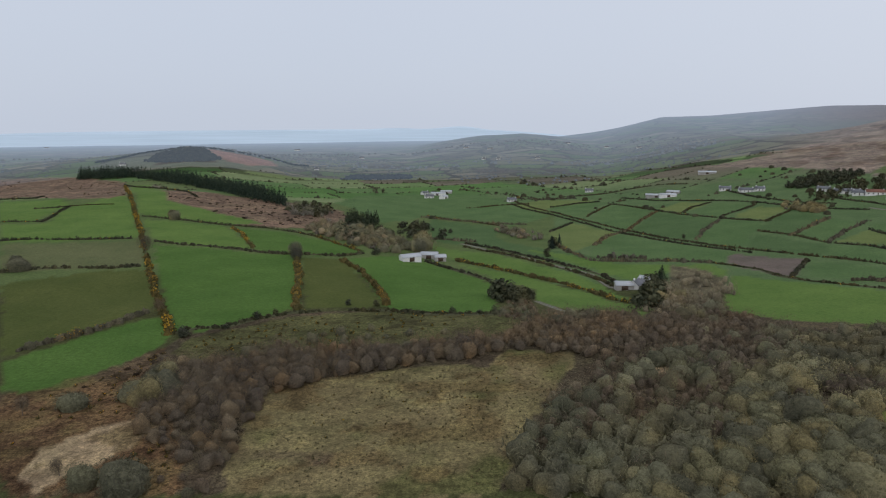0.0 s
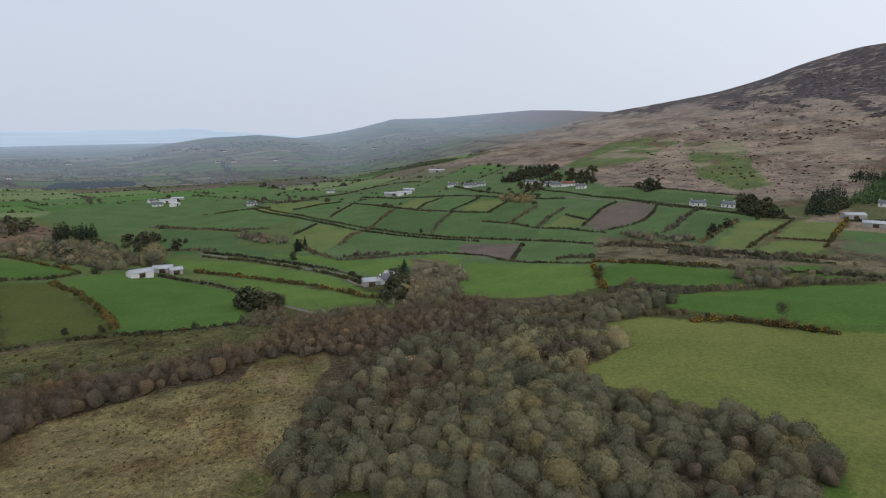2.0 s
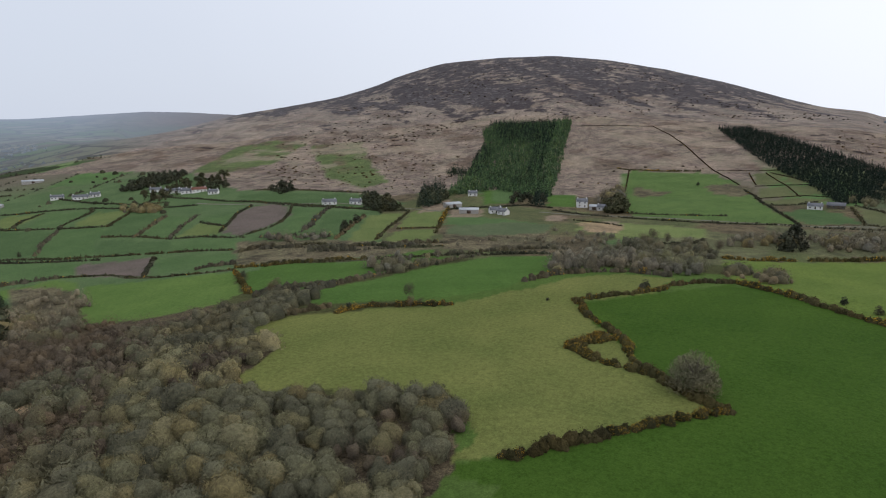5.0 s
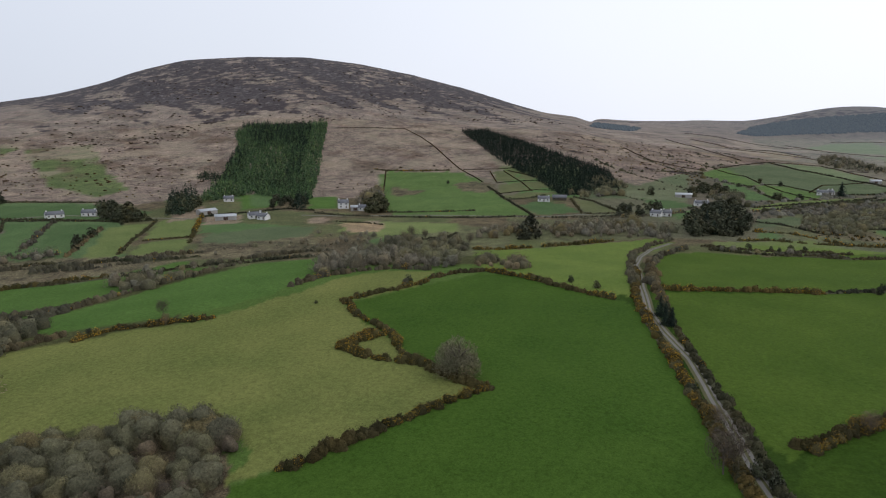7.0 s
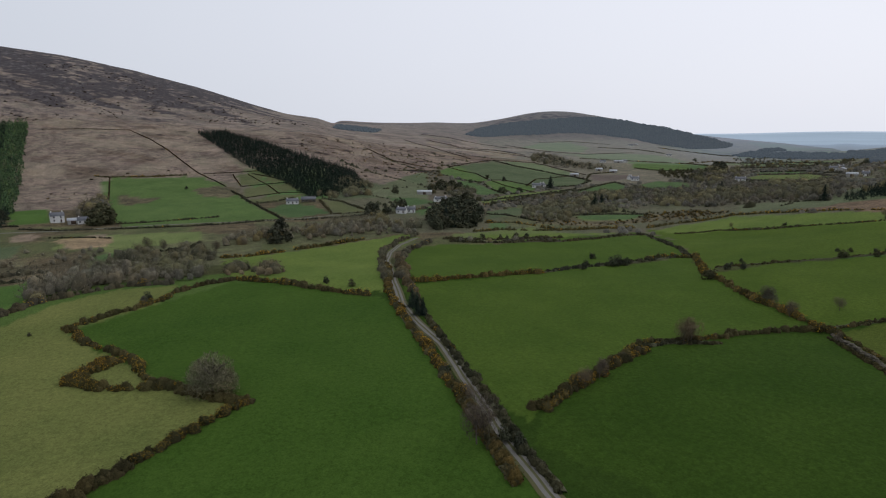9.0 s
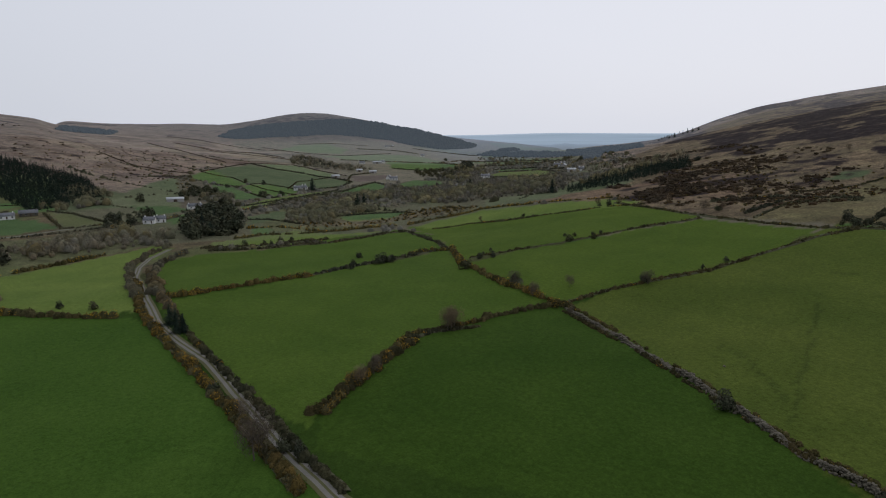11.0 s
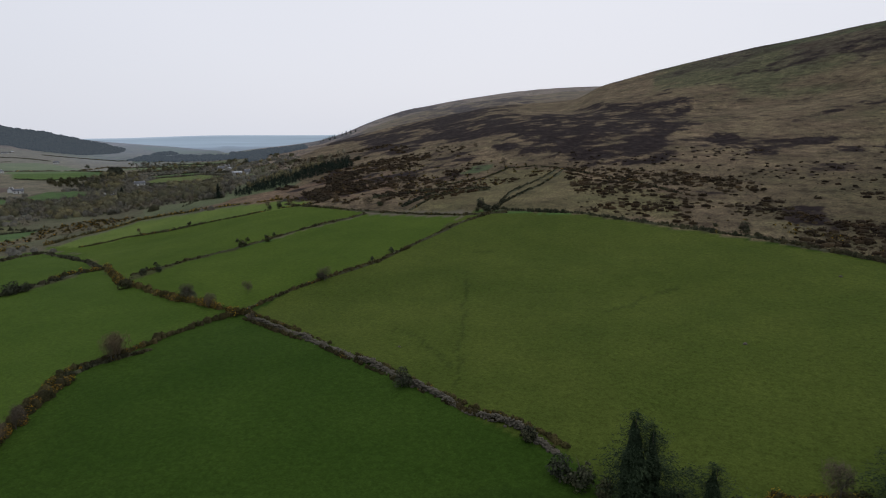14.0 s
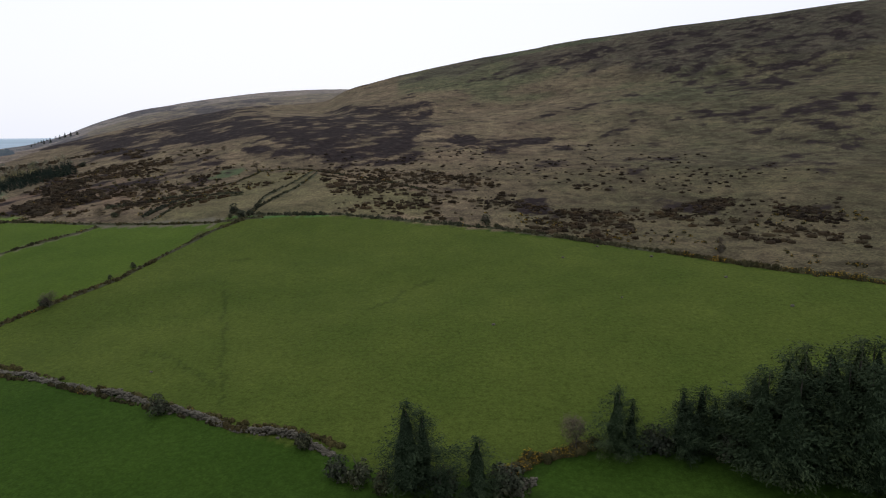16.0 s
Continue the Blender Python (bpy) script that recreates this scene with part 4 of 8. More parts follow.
def cover(x, y, z):
    d, b = np.hypot(x, y), np.degrees(np.arctan2(x, y))
    z = z + d * fall(b)
    u, v = quilt(x, y)
    c = QUILT[(lattice(np.floor(u), np.floor(v), 77) * 7.99).astype(int)].copy()
    a = np.zeros(len(x))

    def lay(where, colour, rough):
        w = np.clip(where, 0, 1)
        c[:] = c * (1 - w[:, None]) + np.array(colour) * w[:, None]
        a[:] = a * (1 - w) + rough * w

    lowland = np.clip((b + 8) / 18, 0, 1) * ((b < 70) & (d > 300)) * np.clip((1000 - d) / 150, 0, 1)
    lay(lowland, (0.076, 0.118, 0.05), 0.05)
    floor_mix = ((b > 52) & (b < 128) & (d > 300) & (d < 640)) * np.clip((16 - z) / 4, 0, 1)
    lay(floor_mix * 0.85, (0.088, 0.094, 0.045), 0.35)
    lay(floor_mix * np.clip((rough_noise(x, y, 60, 47, 4) - 0.5) * 10, 0, 0.9), (0.1, 0.084, 0.055), 0.7)
    lay(((b > -60) & (b < 12) & (d > 200) & (d < 740)) * 1.0, (0.078, 0.108, 0.04), 0.1)
    lay((d < 330) * 1.0, (0.055, 0.062, 0.026), 0.4)
    lay(((d < 300) & (b > 56)) * 1.0, (0.062, 0.104, 0.025), 0.05)
    lay(((d < 300) & ((b > 88) | (b < -100))) * 1.0, (0.0247, 0.0487, 0.0078), 0.0)
    # east valley fields dulled in base colour, standing in for haze
    lay(0.7 * ((b > 92) & (b < 150) & (d > 420)), (0.1, 0.108, 0.07), 0.2)
    # the plain past 1150 m is greyed likewise, haze in its colour
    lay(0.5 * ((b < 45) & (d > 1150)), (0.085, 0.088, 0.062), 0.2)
    patchy = ((b < 45) & (d > 1100)) * 1.0
    c[:] = c * (1 + patchy * 1.1 * (lattice(np.floor(u * 0.8), np.floor(v), 79) - 0.55) + patchy * 0.7 * (rough_noise(x, y, 300, 80) - 0.5))[:, None]
    east = (b > 101) & (b < 150) & (d > 420) & (d < 1050 + 60 * np.sin(b))
    woody = np.clip((rough_noise(x, y, 150, 61) - 0.40) * 9, 0, 1)
    lay(east * woody, (0.1, 0.093, 0.068), 0.4)
    west = ((b > -50) & (b < 32) & (d > 900)) * 1.0
    lay(west * np.clip((rough_noise(x, y, 420, 63) - 0.54) * 9, 0, 0.65), (0.085, 0.08, 0.062), 0.4)
    slope = np.clip((z - 22 + 26 * (rough_noise(x, y, 150, 5) - 0.5)) / 10, 0, 1) * ((d > 520) & (d < 3600) & (b > 20))
    lay(slope, (0.183, 0.155, 0.13), 0.7)
    far_slope = np.clip((z - 30) / 15, 0, 1) * (d > 2200) * (b < 45)
    lay(far_slope * np.clip((rough_noise(x, y, 500, 15) - 0.42) * 8, 0, 1), (0.085, 0.09, 0.068), 0.2)
    lay(far_slope * np.clip((z - 85 + 60 * (rough_noise(x, y, 300, 16) - 0.5)) / 25, 0, 0.9), (0.12, 0.095, 0.085), 0.5)
    jx, jy = x + 5 * (rough_noise(x, y, 9, 91) - 0.5), y + 5 * (rough_noise(x, y, 9, 92) - 0.5)
    hx = x + 45 * (rough_noise(x, y, 60, 93, 3) - 0.5)
    hy = y + 45 * (rough_noise(x, y, 60, 94, 3) - 0.5)
    h3 = rough_noise(x * 0.5 + y * 0.87, (y * 0.5 - x * 0.87) * 2.2, 30, 95, 5)
    moor, owned = np.zeros(len(x)), np.zeros(len(x), bool)
    for kind, spots in plots:
        if kind in HEATHER_DENSITY:   # ragged edges and gaps, drawn out along the slope
            soft = sum(inside(hx + 13 * math.cos(k), hy + 13 * math.sin(k), spots) * 1.0 for k in range(0, 7)) / 7
            moor = np.maximum(moor, soft * np.clip(HEATHER_DENSITY[kind] + 0.5 * (h3 - 0.5), 0, 0.9))
        else:
            colour, rough = COLOURS[kind]
            within = inside(jx, jy, spots)
            lay(within * 1.0, colour, rough)
            owned |= within
            if rough < 0.3:
                moor = np.where(within, 0.0, moor)
    wet = inside(x, y, plots[2][1]) * np.clip((rough_noise(x, y, 26, 55) - 0.48) * 9, 0, 0.8)
    lay(wet, (0.08, 0.088, 0.034), 0.6)
    rank = np.zeros(len(x), bool)
    for k in (2, 3):
        rank |= inside(x, y, plots[k][1])
    lay(rank * np.clip((rough_noise(x, y * 1.6, 11, 56, 5) - 0.57) * 12, 0, 0.65), (0.118, 0.092, 0.044), 0.8)
    lay(rank * np.clip((rough_noise(x, y, 30, 57, 5) - 0.6) * 12, 0, 0.7), (0.085, 0.066, 0.045), 0.7)
    lower = ((d > 600) & (d < 1700) & (b > 25) & (b < 112)) * np.clip((z - 12) / 10, 0, 1) * (a > 0.3)
    m1, m2 = rough_noise(x, y, 60, 81, 4), rough_noise(x * 0.5 + y * 0.87, (y * 0.5 - x * 0.87) * 2.4, 55, 82, 5)
    lay(lower * np.clip((m2 - 0.55) * 12, 0, 0.7), (0.11, 0.081, 0.06), 0.5)
    moor = np.maximum(moor, lower * np.clip(0.2 + 0.9 * (m2 - 0.5), 0, 0.5))
    lay(lower * np.clip((m1 - 0.56) * 10, 0, 0.6), (0.255, 0.215, 0.165), 0.3)
    # heather over the tops, in bands that thin out downhill
    n1, n2 = rough_noise(x, y, 210, 9, 5), rough_noise(x * 0.6 + y * 0.8, (y * 0.6 - x * 0.8) * 3, 110, 10, 5)
    top = ((d > 700) & (d < 2300) & (b > 30) & (b < 100)) * 1.0
    moor = np.maximum(moor, top * np.clip((z - 74 + 80 * (n1 - 0.5) + 140 * (n2 - 0.5)) / 50, 0, 1) * np.clip(0.68 + 0.7 * (n2 - 0.5), 0.4, 0.8))
    saddle = ((b > 88) & (b < 114) & (d > 850) & (d < 2700) & (a > 0.4)) * 1.0
    moor = np.maximum(moor, saddle * np.clip(0.32 + 0.9 * (n2 - 0.5), 0, 0.6))
    south = ((d > 330) & (d < 1900) & (b > 140) | (b < -120)) * (z > 24)
    n3 = rough_noise(x * 0.5 + y * 0.87, (y * 0.5 - x * 0.87) * 2.2, 42, 12, 5)
    moor = np.maximum(moor, south * np.clip(0.26 + 0.8 * (n2 - 0.5) + 0.6 * (n3 - 0.5), 0, 0.55) * np.clip((z - 24) / 15, 0, 1))
    lay(south * np.clip((n1 - 0.52) * 10, 0, 0.8) * ((b > 172) | (b < -120)) * np.clip((z - 60) / 40, 0, 1), (0.09, 0.102, 0.056), 0.8)
    lay(south * 0.75 * np.clip((np.mod(b, 360) - 184) / 14, 0, 1), (0.07, 0.071, 0.043), 0.8)
    lay(south * np.clip((z - 150 + 130 * (n2 - 0.5)) / 35, 0, 0.75) * ((b > 172) | (b < -120)), (0.062, 0.058, 0.046), 0.8)
    n4 = rough_noise(x * 0.53 - y * 0.85, (x * 0.85 + y * 0.53) * 2.6, 150, 13, 5)
    shoulder = ((b > 138) & (d > 650)) * np.clip((166 - b) / 7, 0, 1) * np.clip((z - 30) / 20, 0, 1)
    moor = np.maximum(moor, shoulder * np.clip(0.5 + 1.8 * (n4 - 0.5), 0, 0.75))
    lay(((b > 172) | (b < -120)) * (d > 230) * (d < 460) * (a > 0.45) * 0.85 * np.clip((np.mod(b, 360) - 174) / 16, 0, 1), (0.088, 0.08, 0.048), 0.75)
    hill = np.clip((b - 97) / 14, 0, 1) * ((b < 130) & (d > 1500)) * np.clip((z - 45) / 10, 0, 1)
    lay(hill, (0.115, 0.1, 0.082), 0.3)
    fields = np.where(b > -100, np.clip((150 - z) / 40, 0, 0.9) * np.clip((34 - b) / 5, 0, 1) * (d > 1150), 0.0)
    fields = np.maximum(fields, 0.75 * ((b > 98) & (b < 150) & (d > 1150)) * np.clip((42 - z) / 12, 0, 1))
    return np.concatenate([c, a[:, None]], 1), moor, np.where(owned, 0.0, fields)


def sheet(name, bear, out, material, closed, painted_haze=None):
    nb, nd = len(bear), len(out)
    xs, ys = np.outer(out, np.sin(bear)).ravel(), np.outer(out, np.cos(bear)).ravel()
    zs = ground_height(xs, ys)
    co = np.stack([xs, ys, zs], 1)
    i, j = np.meshgrid(np.arange(nd - 1), np.arange(nb if closed else nb - 1), indexing="ij")
    k = (j + 1) % nb
    quads = np.stack([i * nb + j, (i + 1) * nb + j, (i + 1) * nb + k, i * nb + k], -1).reshape(-1, 4)
    me = bpy.data.meshes.new(name)
    me.vertices.add(len(co))
    me.vertices.foreach_set("co", co.ravel())
    me.loops.add(quads.size)
    me.loops.foreach_set("vertex_index", quads.ravel().astype(np.int32))
    me.polygons.add(len(quads))
    me.polygons.foreach_set("loop_start", np.arange(0, quads.size, 4, dtype=np.int32))
    me.update(calc_edges=True)
    me.polygons.foreach_set("use_smooth", np.ones(len(quads), bool))
    at = me.attributes.new("cover", "FLOAT_COLOR", "POINT")
    colour, moor, fields = cover(xs, ys, zs)
    at.data.foreach_set("color", colour.astype(np.float32).ravel())
    for key, value in (("moor", moor), ("quilt", fields)):
        at = me.attributes.new(key, "FLOAT", "POINT")
        at.data.foreach_set("value", value.astype(np.float32))
    if painted_haze:
        at = me.attributes.new("haze_share", "FLOAT", "POINT")
        at.data.foreach_set("value", painted_haze(np.hypot(xs, ys), np.degrees(np.arctan2(xs, ys))).astype(np.float32))
    me.materials.append(material)
    return new(name, me)


AROUND = np.radians(np.concatenate([np.arange(-45, 222, 0.38), np.arange(222, 315, 3.0)]))
FAR_EDGE = 1180.0
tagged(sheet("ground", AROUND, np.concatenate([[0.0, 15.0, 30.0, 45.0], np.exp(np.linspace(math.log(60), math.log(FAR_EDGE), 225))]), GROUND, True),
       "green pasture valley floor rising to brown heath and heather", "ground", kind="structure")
# emission stands in for haze: grows outwards, least over the near mountain
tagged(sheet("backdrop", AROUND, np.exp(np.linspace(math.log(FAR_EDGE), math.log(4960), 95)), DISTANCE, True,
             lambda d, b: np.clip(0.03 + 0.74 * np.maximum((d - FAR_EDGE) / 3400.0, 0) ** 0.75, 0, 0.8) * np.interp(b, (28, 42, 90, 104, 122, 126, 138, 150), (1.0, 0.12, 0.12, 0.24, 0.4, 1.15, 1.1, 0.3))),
       "far plain and hills with blue haze painted as glow", "backdrop", kind="structure")


def distant_ridge():
    """Low hills and hazy plain at the far edge, glowing blue in place of haze."""
    b = np.radians(np.arange(-48, 160, 0.5))
    t = np.degrees(b)
    up = 24 + 16 * (soft_noise(t, t * 0, 9.0, 71) - 0.3) + 30 * np.exp(-((t - 2) / 9.0) ** 2) * soft_noise(t, t * 0, 3.0, 72)
    foot, top = 4890.0, 4965.0
    drop = top * fall(t)
    up = up - drop + 46 * np.clip((t - 112) / 10, 0, 1) + 78 * np.clip((14 - t) / 10, 0, 1)
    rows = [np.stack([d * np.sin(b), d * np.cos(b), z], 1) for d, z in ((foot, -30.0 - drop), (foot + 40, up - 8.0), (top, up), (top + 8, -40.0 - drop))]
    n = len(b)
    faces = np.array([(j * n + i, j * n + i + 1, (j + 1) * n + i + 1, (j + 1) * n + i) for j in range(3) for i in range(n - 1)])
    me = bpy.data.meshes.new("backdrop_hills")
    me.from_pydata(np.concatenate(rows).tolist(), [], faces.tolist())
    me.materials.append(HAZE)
    tagged(new("backdrop_hills", me), "low horizon hills, pale blue haze painted as glow", "backdrop", kind="structure")


distant_ridge()


# ---- plants: clumps of leaves or twigs as small faces ----
def mesh_of(name, verts, faces, *materials, smooth_first=0):
    verts, faces = np.asarray(verts, np.float32), np.asarray(faces, np.int32)
    me = bpy.data.meshes.new(name)
    me.vertices.add(len(verts))
    me.vertices.foreach_set("co", verts.ravel())
    me.loops.add(faces.size)
    me.loops.foreach_set("vertex_index", faces.ravel())
    me.polygons.add(len(faces))
    me.polygons.foreach_set("loop_start", np.arange(0, faces.size, faces.shape[1], dtype=np.int32))
    me.update(calc_edges=True)
    if smooth_first:
        me.polygons.foreach_set("use_smooth", np.arange(len(faces)) < smooth_first)
    for m in materials:
        me.materials.append(m)
    return me


def unit(v):
    return v / np.maximum(np.linalg.norm(v, axis=1, keepdims=True), 1e-6)


def leaf_faces(rng, centre, facing, size, thin=1.0, along=None, loose=0.45):
    """One four-sided leaf clump at each centre. along: the way that the long side points, for twigs."""
    n = len(centre)
    facing = unit(facing + loose * rng.normal(size=(n, 3)))
    if along is None:
        along = rng.normal(size=(n, 3))
    t1 = unit(along - facing * np.sum(along * facing, 1, keepdims=True))
    t2 = np.cross(facing, t1)
    s = (np.asarray(size) * rng.uniform(0.65, 1.35, n))[:, None]
    k = rng.uniform(0.7, 1.2, (n, 4, 1))
    v = np.stack([centre - t1 * s * k[:, 0], centre - t2 * s * thin * k[:, 1], centre + t1 * s * k[:, 2], centre + t2 * s * thin * k[:, 3]], 1)
    return v.reshape(-1, 3), np.arange(4 * n).reshape(n, 4)


def tube(a, b, ra, rb, sides=6):
    a, b = np.array(a, float), np.array(b, float)
    w = unit((b - a)[None])[0]
    u = unit(np.cross(w, (0.3, 0.9, 0.1))[None])[0]
    v = np.cross(w, u)
    ang = np.linspace(0, 2 * np.pi, sides, endpoint=False)
    ring = np.cos(ang)[:, None] * u + np.sin(ang)[:, None] * v
    verts = np.concatenate([a + ring * ra, b + ring * rb])
    faces = [(i, (i + 1) % sides, sides + (i + 1) % sides, sides + i) for i in range(sides)]
    return verts, np.array(faces)


def joined(pieces):
    vs, fs, k = [], [], 0
    for v, f in pieces:
        vs.append(v)
        fs.append(f + k)
        k += len(v)
    return np.concatenate(vs), np.concatenate(fs)


def trunk_shape(rng, height, girth, limbs, spread):
    """A tapered trunk that forks into limbs."""
    lean = rng.normal(0, 0.04, 2) * height
    fork = np.array((lean[0], lean[1], height * 0.38))
    out = [tube((0, 0, -0.4), fork, girth, girth * 0.7)]
    for k in range(limbs):
        a = 2 * np.pi * (k + rng.uniform(0, 0.6)) / limbs
        r = spread * rng.uniform(0.45, 0.8)
        tip = fork + np.array((np.cos(a) * r, np.sin(a) * r, height * rng.uniform(0.25, 0.45)))
        mid = (fork + tip) / 2 + np.array((0, 0, 0.06 * height))
        out += [tube(fork, mid, girth * 0.5, girth * 0.3, 5), tube(mid, tip, girth * 0.3, girth * 0.08, 5)]
    return joined(out)


def dome_crown(rng, n, height, spread, leaf, base=0.18, lumps=8, thin=1.0, twiggy=0.0, ragged=0.36):
    """A crown of rounded lumps, each covered with leaf clumps; uneven, with gaps between the lumps."""
    cs, rs = [], []
    for k in range(lumps):
        a, q = rng.uniform(0, 2 * np.pi), math.sqrt(rng.uniform(0, 1))
        r = spread * rng.uniform(0.36, 0.62)
        up = height * (base + (1 - base) * rng.uniform(0.3, 1.0) * (1 - 0.55 * q * q)) - r * 0.8
        cs.append((np.cos(a) * q * (spread - r), np.sin(a) * q * (spread - r), max(up, r * 0.6)))
        rs.append(r)
    cs, rs = np.array(cs), np.array(rs)
    pick = rng.choice(lumps, n, p=rs ** 2 / np.sum(rs ** 2))
    w = unit(rng.normal(size=(n, 3)) + np.array((0, 0, 0.35)))
    p = cs[pick] + w * (rs[pick] * rng.uniform(1.06 - ragged, 1.06, n))[:, None] * np.array((1, 1, 0.95))
    p[:, 2] = np.maximum(p[:, 2], 0.1)
    if twiggy:
        along = w + np.array((0, 0, 0.9)) + 0.3 * rng.normal(size=(n, 3))
        return leaf_faces(rng, p, w + 0.6 * rng.normal(size=(n, 3)), leaf * 1.9, thin, along)
    return leaf_faces(rng, p, w, leaf, thin, None, 0.3 if ragged < 0.3 else 0.45)


BODY, FAR_BODY = 112, {"willow": 27, "brown": 27, "heath": 14}    # faces of a crown's inner mass


def lumpy_crown(rng, n, height, spread, leaf, lumps=9, thin=0.9, style="leafy", egg=1.0, fine=True):
    """A rounded crown: an inner mass of bulges, and leaf clumps or rising twigs that fray its outline."""
    base, sharp, rise, core, start = {"leafy": (0.84, 15.0, 0.55, 0.74, 0.78), "domed": (0.86, 13.0, 0.55, 0.88, 0.84), "brushy": (0.78, 10.0, 0.9, 0.5, 0.48)}[style]
    c = unit(rng.normal(size=(lumps, 3)) + np.array((0, 0, 0.5)))
    tall = rng.uniform(0.16, 0.42, lumps) * rise

    def reach(w):
        return base + np.sum(tall * np.exp(sharp * (w @ c.T - 1.0)), 1)

    ring, tier = (7, 3) if fine == 0.5 else (16, 8) if fine else (9, 4)
    size = np.array((spread, spread, height))
    a, e = np.meshgrid(np.linspace(0, 2 * np.pi, ring + 1)[:-1], np.linspace(-0.25, np.pi / 2, tier), indexing="ij")
    w = np.stack([np.cos(a) * np.cos(e), np.sin(a) * np.cos(e), np.sin(e)], -1).reshape(-1, 3)
    taper = 1.0 - (1.0 - egg) * np.clip(w[:, 2:], 0, 1)
    body = w * (reach(w) * core * (1.0 if fine else 0.85))[:, None] * size * np.concatenate([taper, taper, np.ones_like(taper)], 1)
    faces = np.array([(i * tier + j, (i + 1) % ring * tier + j, (i + 1) % ring * tier + j + 1, i * tier + j + 1) for i in range(ring) for j in range(tier - 1)])
    w = unit(rng.normal(size=(n, 3)) + np.array((0, 0, 0.3)))
    w[:, 2] = np.where(w[:, 2] < -0.25, -w[:, 2], w[:, 2])
    taper = 1.0 - (1.0 - egg) * np.clip(w[:, 2:], 0, 1)
    p = w * (reach(w) * rng.uniform(start, 1.08, n))[:, None] * size * np.concatenate([taper, taper, np.ones_like(taper)], 1)
    face = unit(w / size)
    if style == "leafy":
        fray = leaf_faces(rng, p, face + np.array((0, 0, 0.25)), leaf, thin, None, 0.6)
    else:
        up = 0.9 if style == "brushy" else 0.55
        fray = leaf_faces(rng, p, face + np.array((0, 0, 0.3)) + 0.4 * rng.normal(size=(n, 3)), leaf * 1.8, thin, w * 0.9 + np.array((0, 0, up)) + 0.3 * rng.normal(size=(n, 3)))
    v, f = joined([(body, faces), fray])
    v[:, 2] += 0.22 * height
    return v, f


def twig_crown(rng, n, height, spread, leaf, thin):
    """A leafless crown: fine rising twigs fanned over several stems."""
    stems = 7
    a = rng.uniform(0, 2 * np.pi, stems)
    q = np.sqrt(rng.uniform(0, 1, stems)) * 0.6 * spread
    c = np.stack([np.cos(a) * q, np.sin(a) * q, height * rng.uniform(0.5, 0.72, stems)], 1)
    pick = rng.integers(0, stems, n)
    w = unit(rng.normal(size=(n, 3)) + np.array((0, 0, 0.25)))
    r = rng.uniform(0.35, 1.0, n) ** 0.6
    p = c[pick] + w * r[:, None] * np.array((0.55 * spread, 0.55 * spread, 0.36 * height))
    p[:, 2] = np.clip(p[:, 2], 0.25, height)
    return leaf_faces(rng, p, w + np.array((0, 0, 0.5)), leaf, thin, w * 0.4 + np.array((0, 0, 1.0)) + 0.5 * rng.normal(size=(n, 3)), 0.45)


def spruce_crown(rng, height, spread, whorls, arms, leaf):
    """Whorls of drooping boughs, shorter towards the tip, each bough a few needle sprays."""
    pos, face, way, size = [], [], [], []
    for k in range(whorls):
        f = (k + rng.uniform(0, 0.5)) / whorls
        z = height * (0.06 + 0.93 * f)
        reach = spread * (1 - f) ** 0.7 * rng.uniform(0.7, 1.1) + 0.12
        m = max(4, int(arms * (1 - 0.6 * f)))
        lean = rng.uniform(0, 6.28)
        for j in range(m):
            a = 2 * np.pi * (j + rng.uniform(0, 0.8)) / m
            r = reach * rng.uniform(0.6, 1.2) * (1 + 0.25 * np.cos(a - lean))
            if rng.uniform(0, 1) < 0.12:
                continue
            steps = max(2, int(r / (leaf * 1.1)))
            for s in range(steps):
                q = (s + 0.7) / steps
                pos.append((np.cos(a) * r * q, np.sin(a) * r * q, z - 0.22 * r * q * q + rng.normal(0, 0.08)))
                face.append((np.cos(a) * 0.6, np.sin(a) * 0.6, 0.8))
                way.append((np.cos(a), np.sin(a), -0.25))
                size.append(leaf * (1.15 - 0.4 * q))
    return leaf_faces(rng, np.array(pos), np.array(face), np.array(size), 0.55, np.array(way))


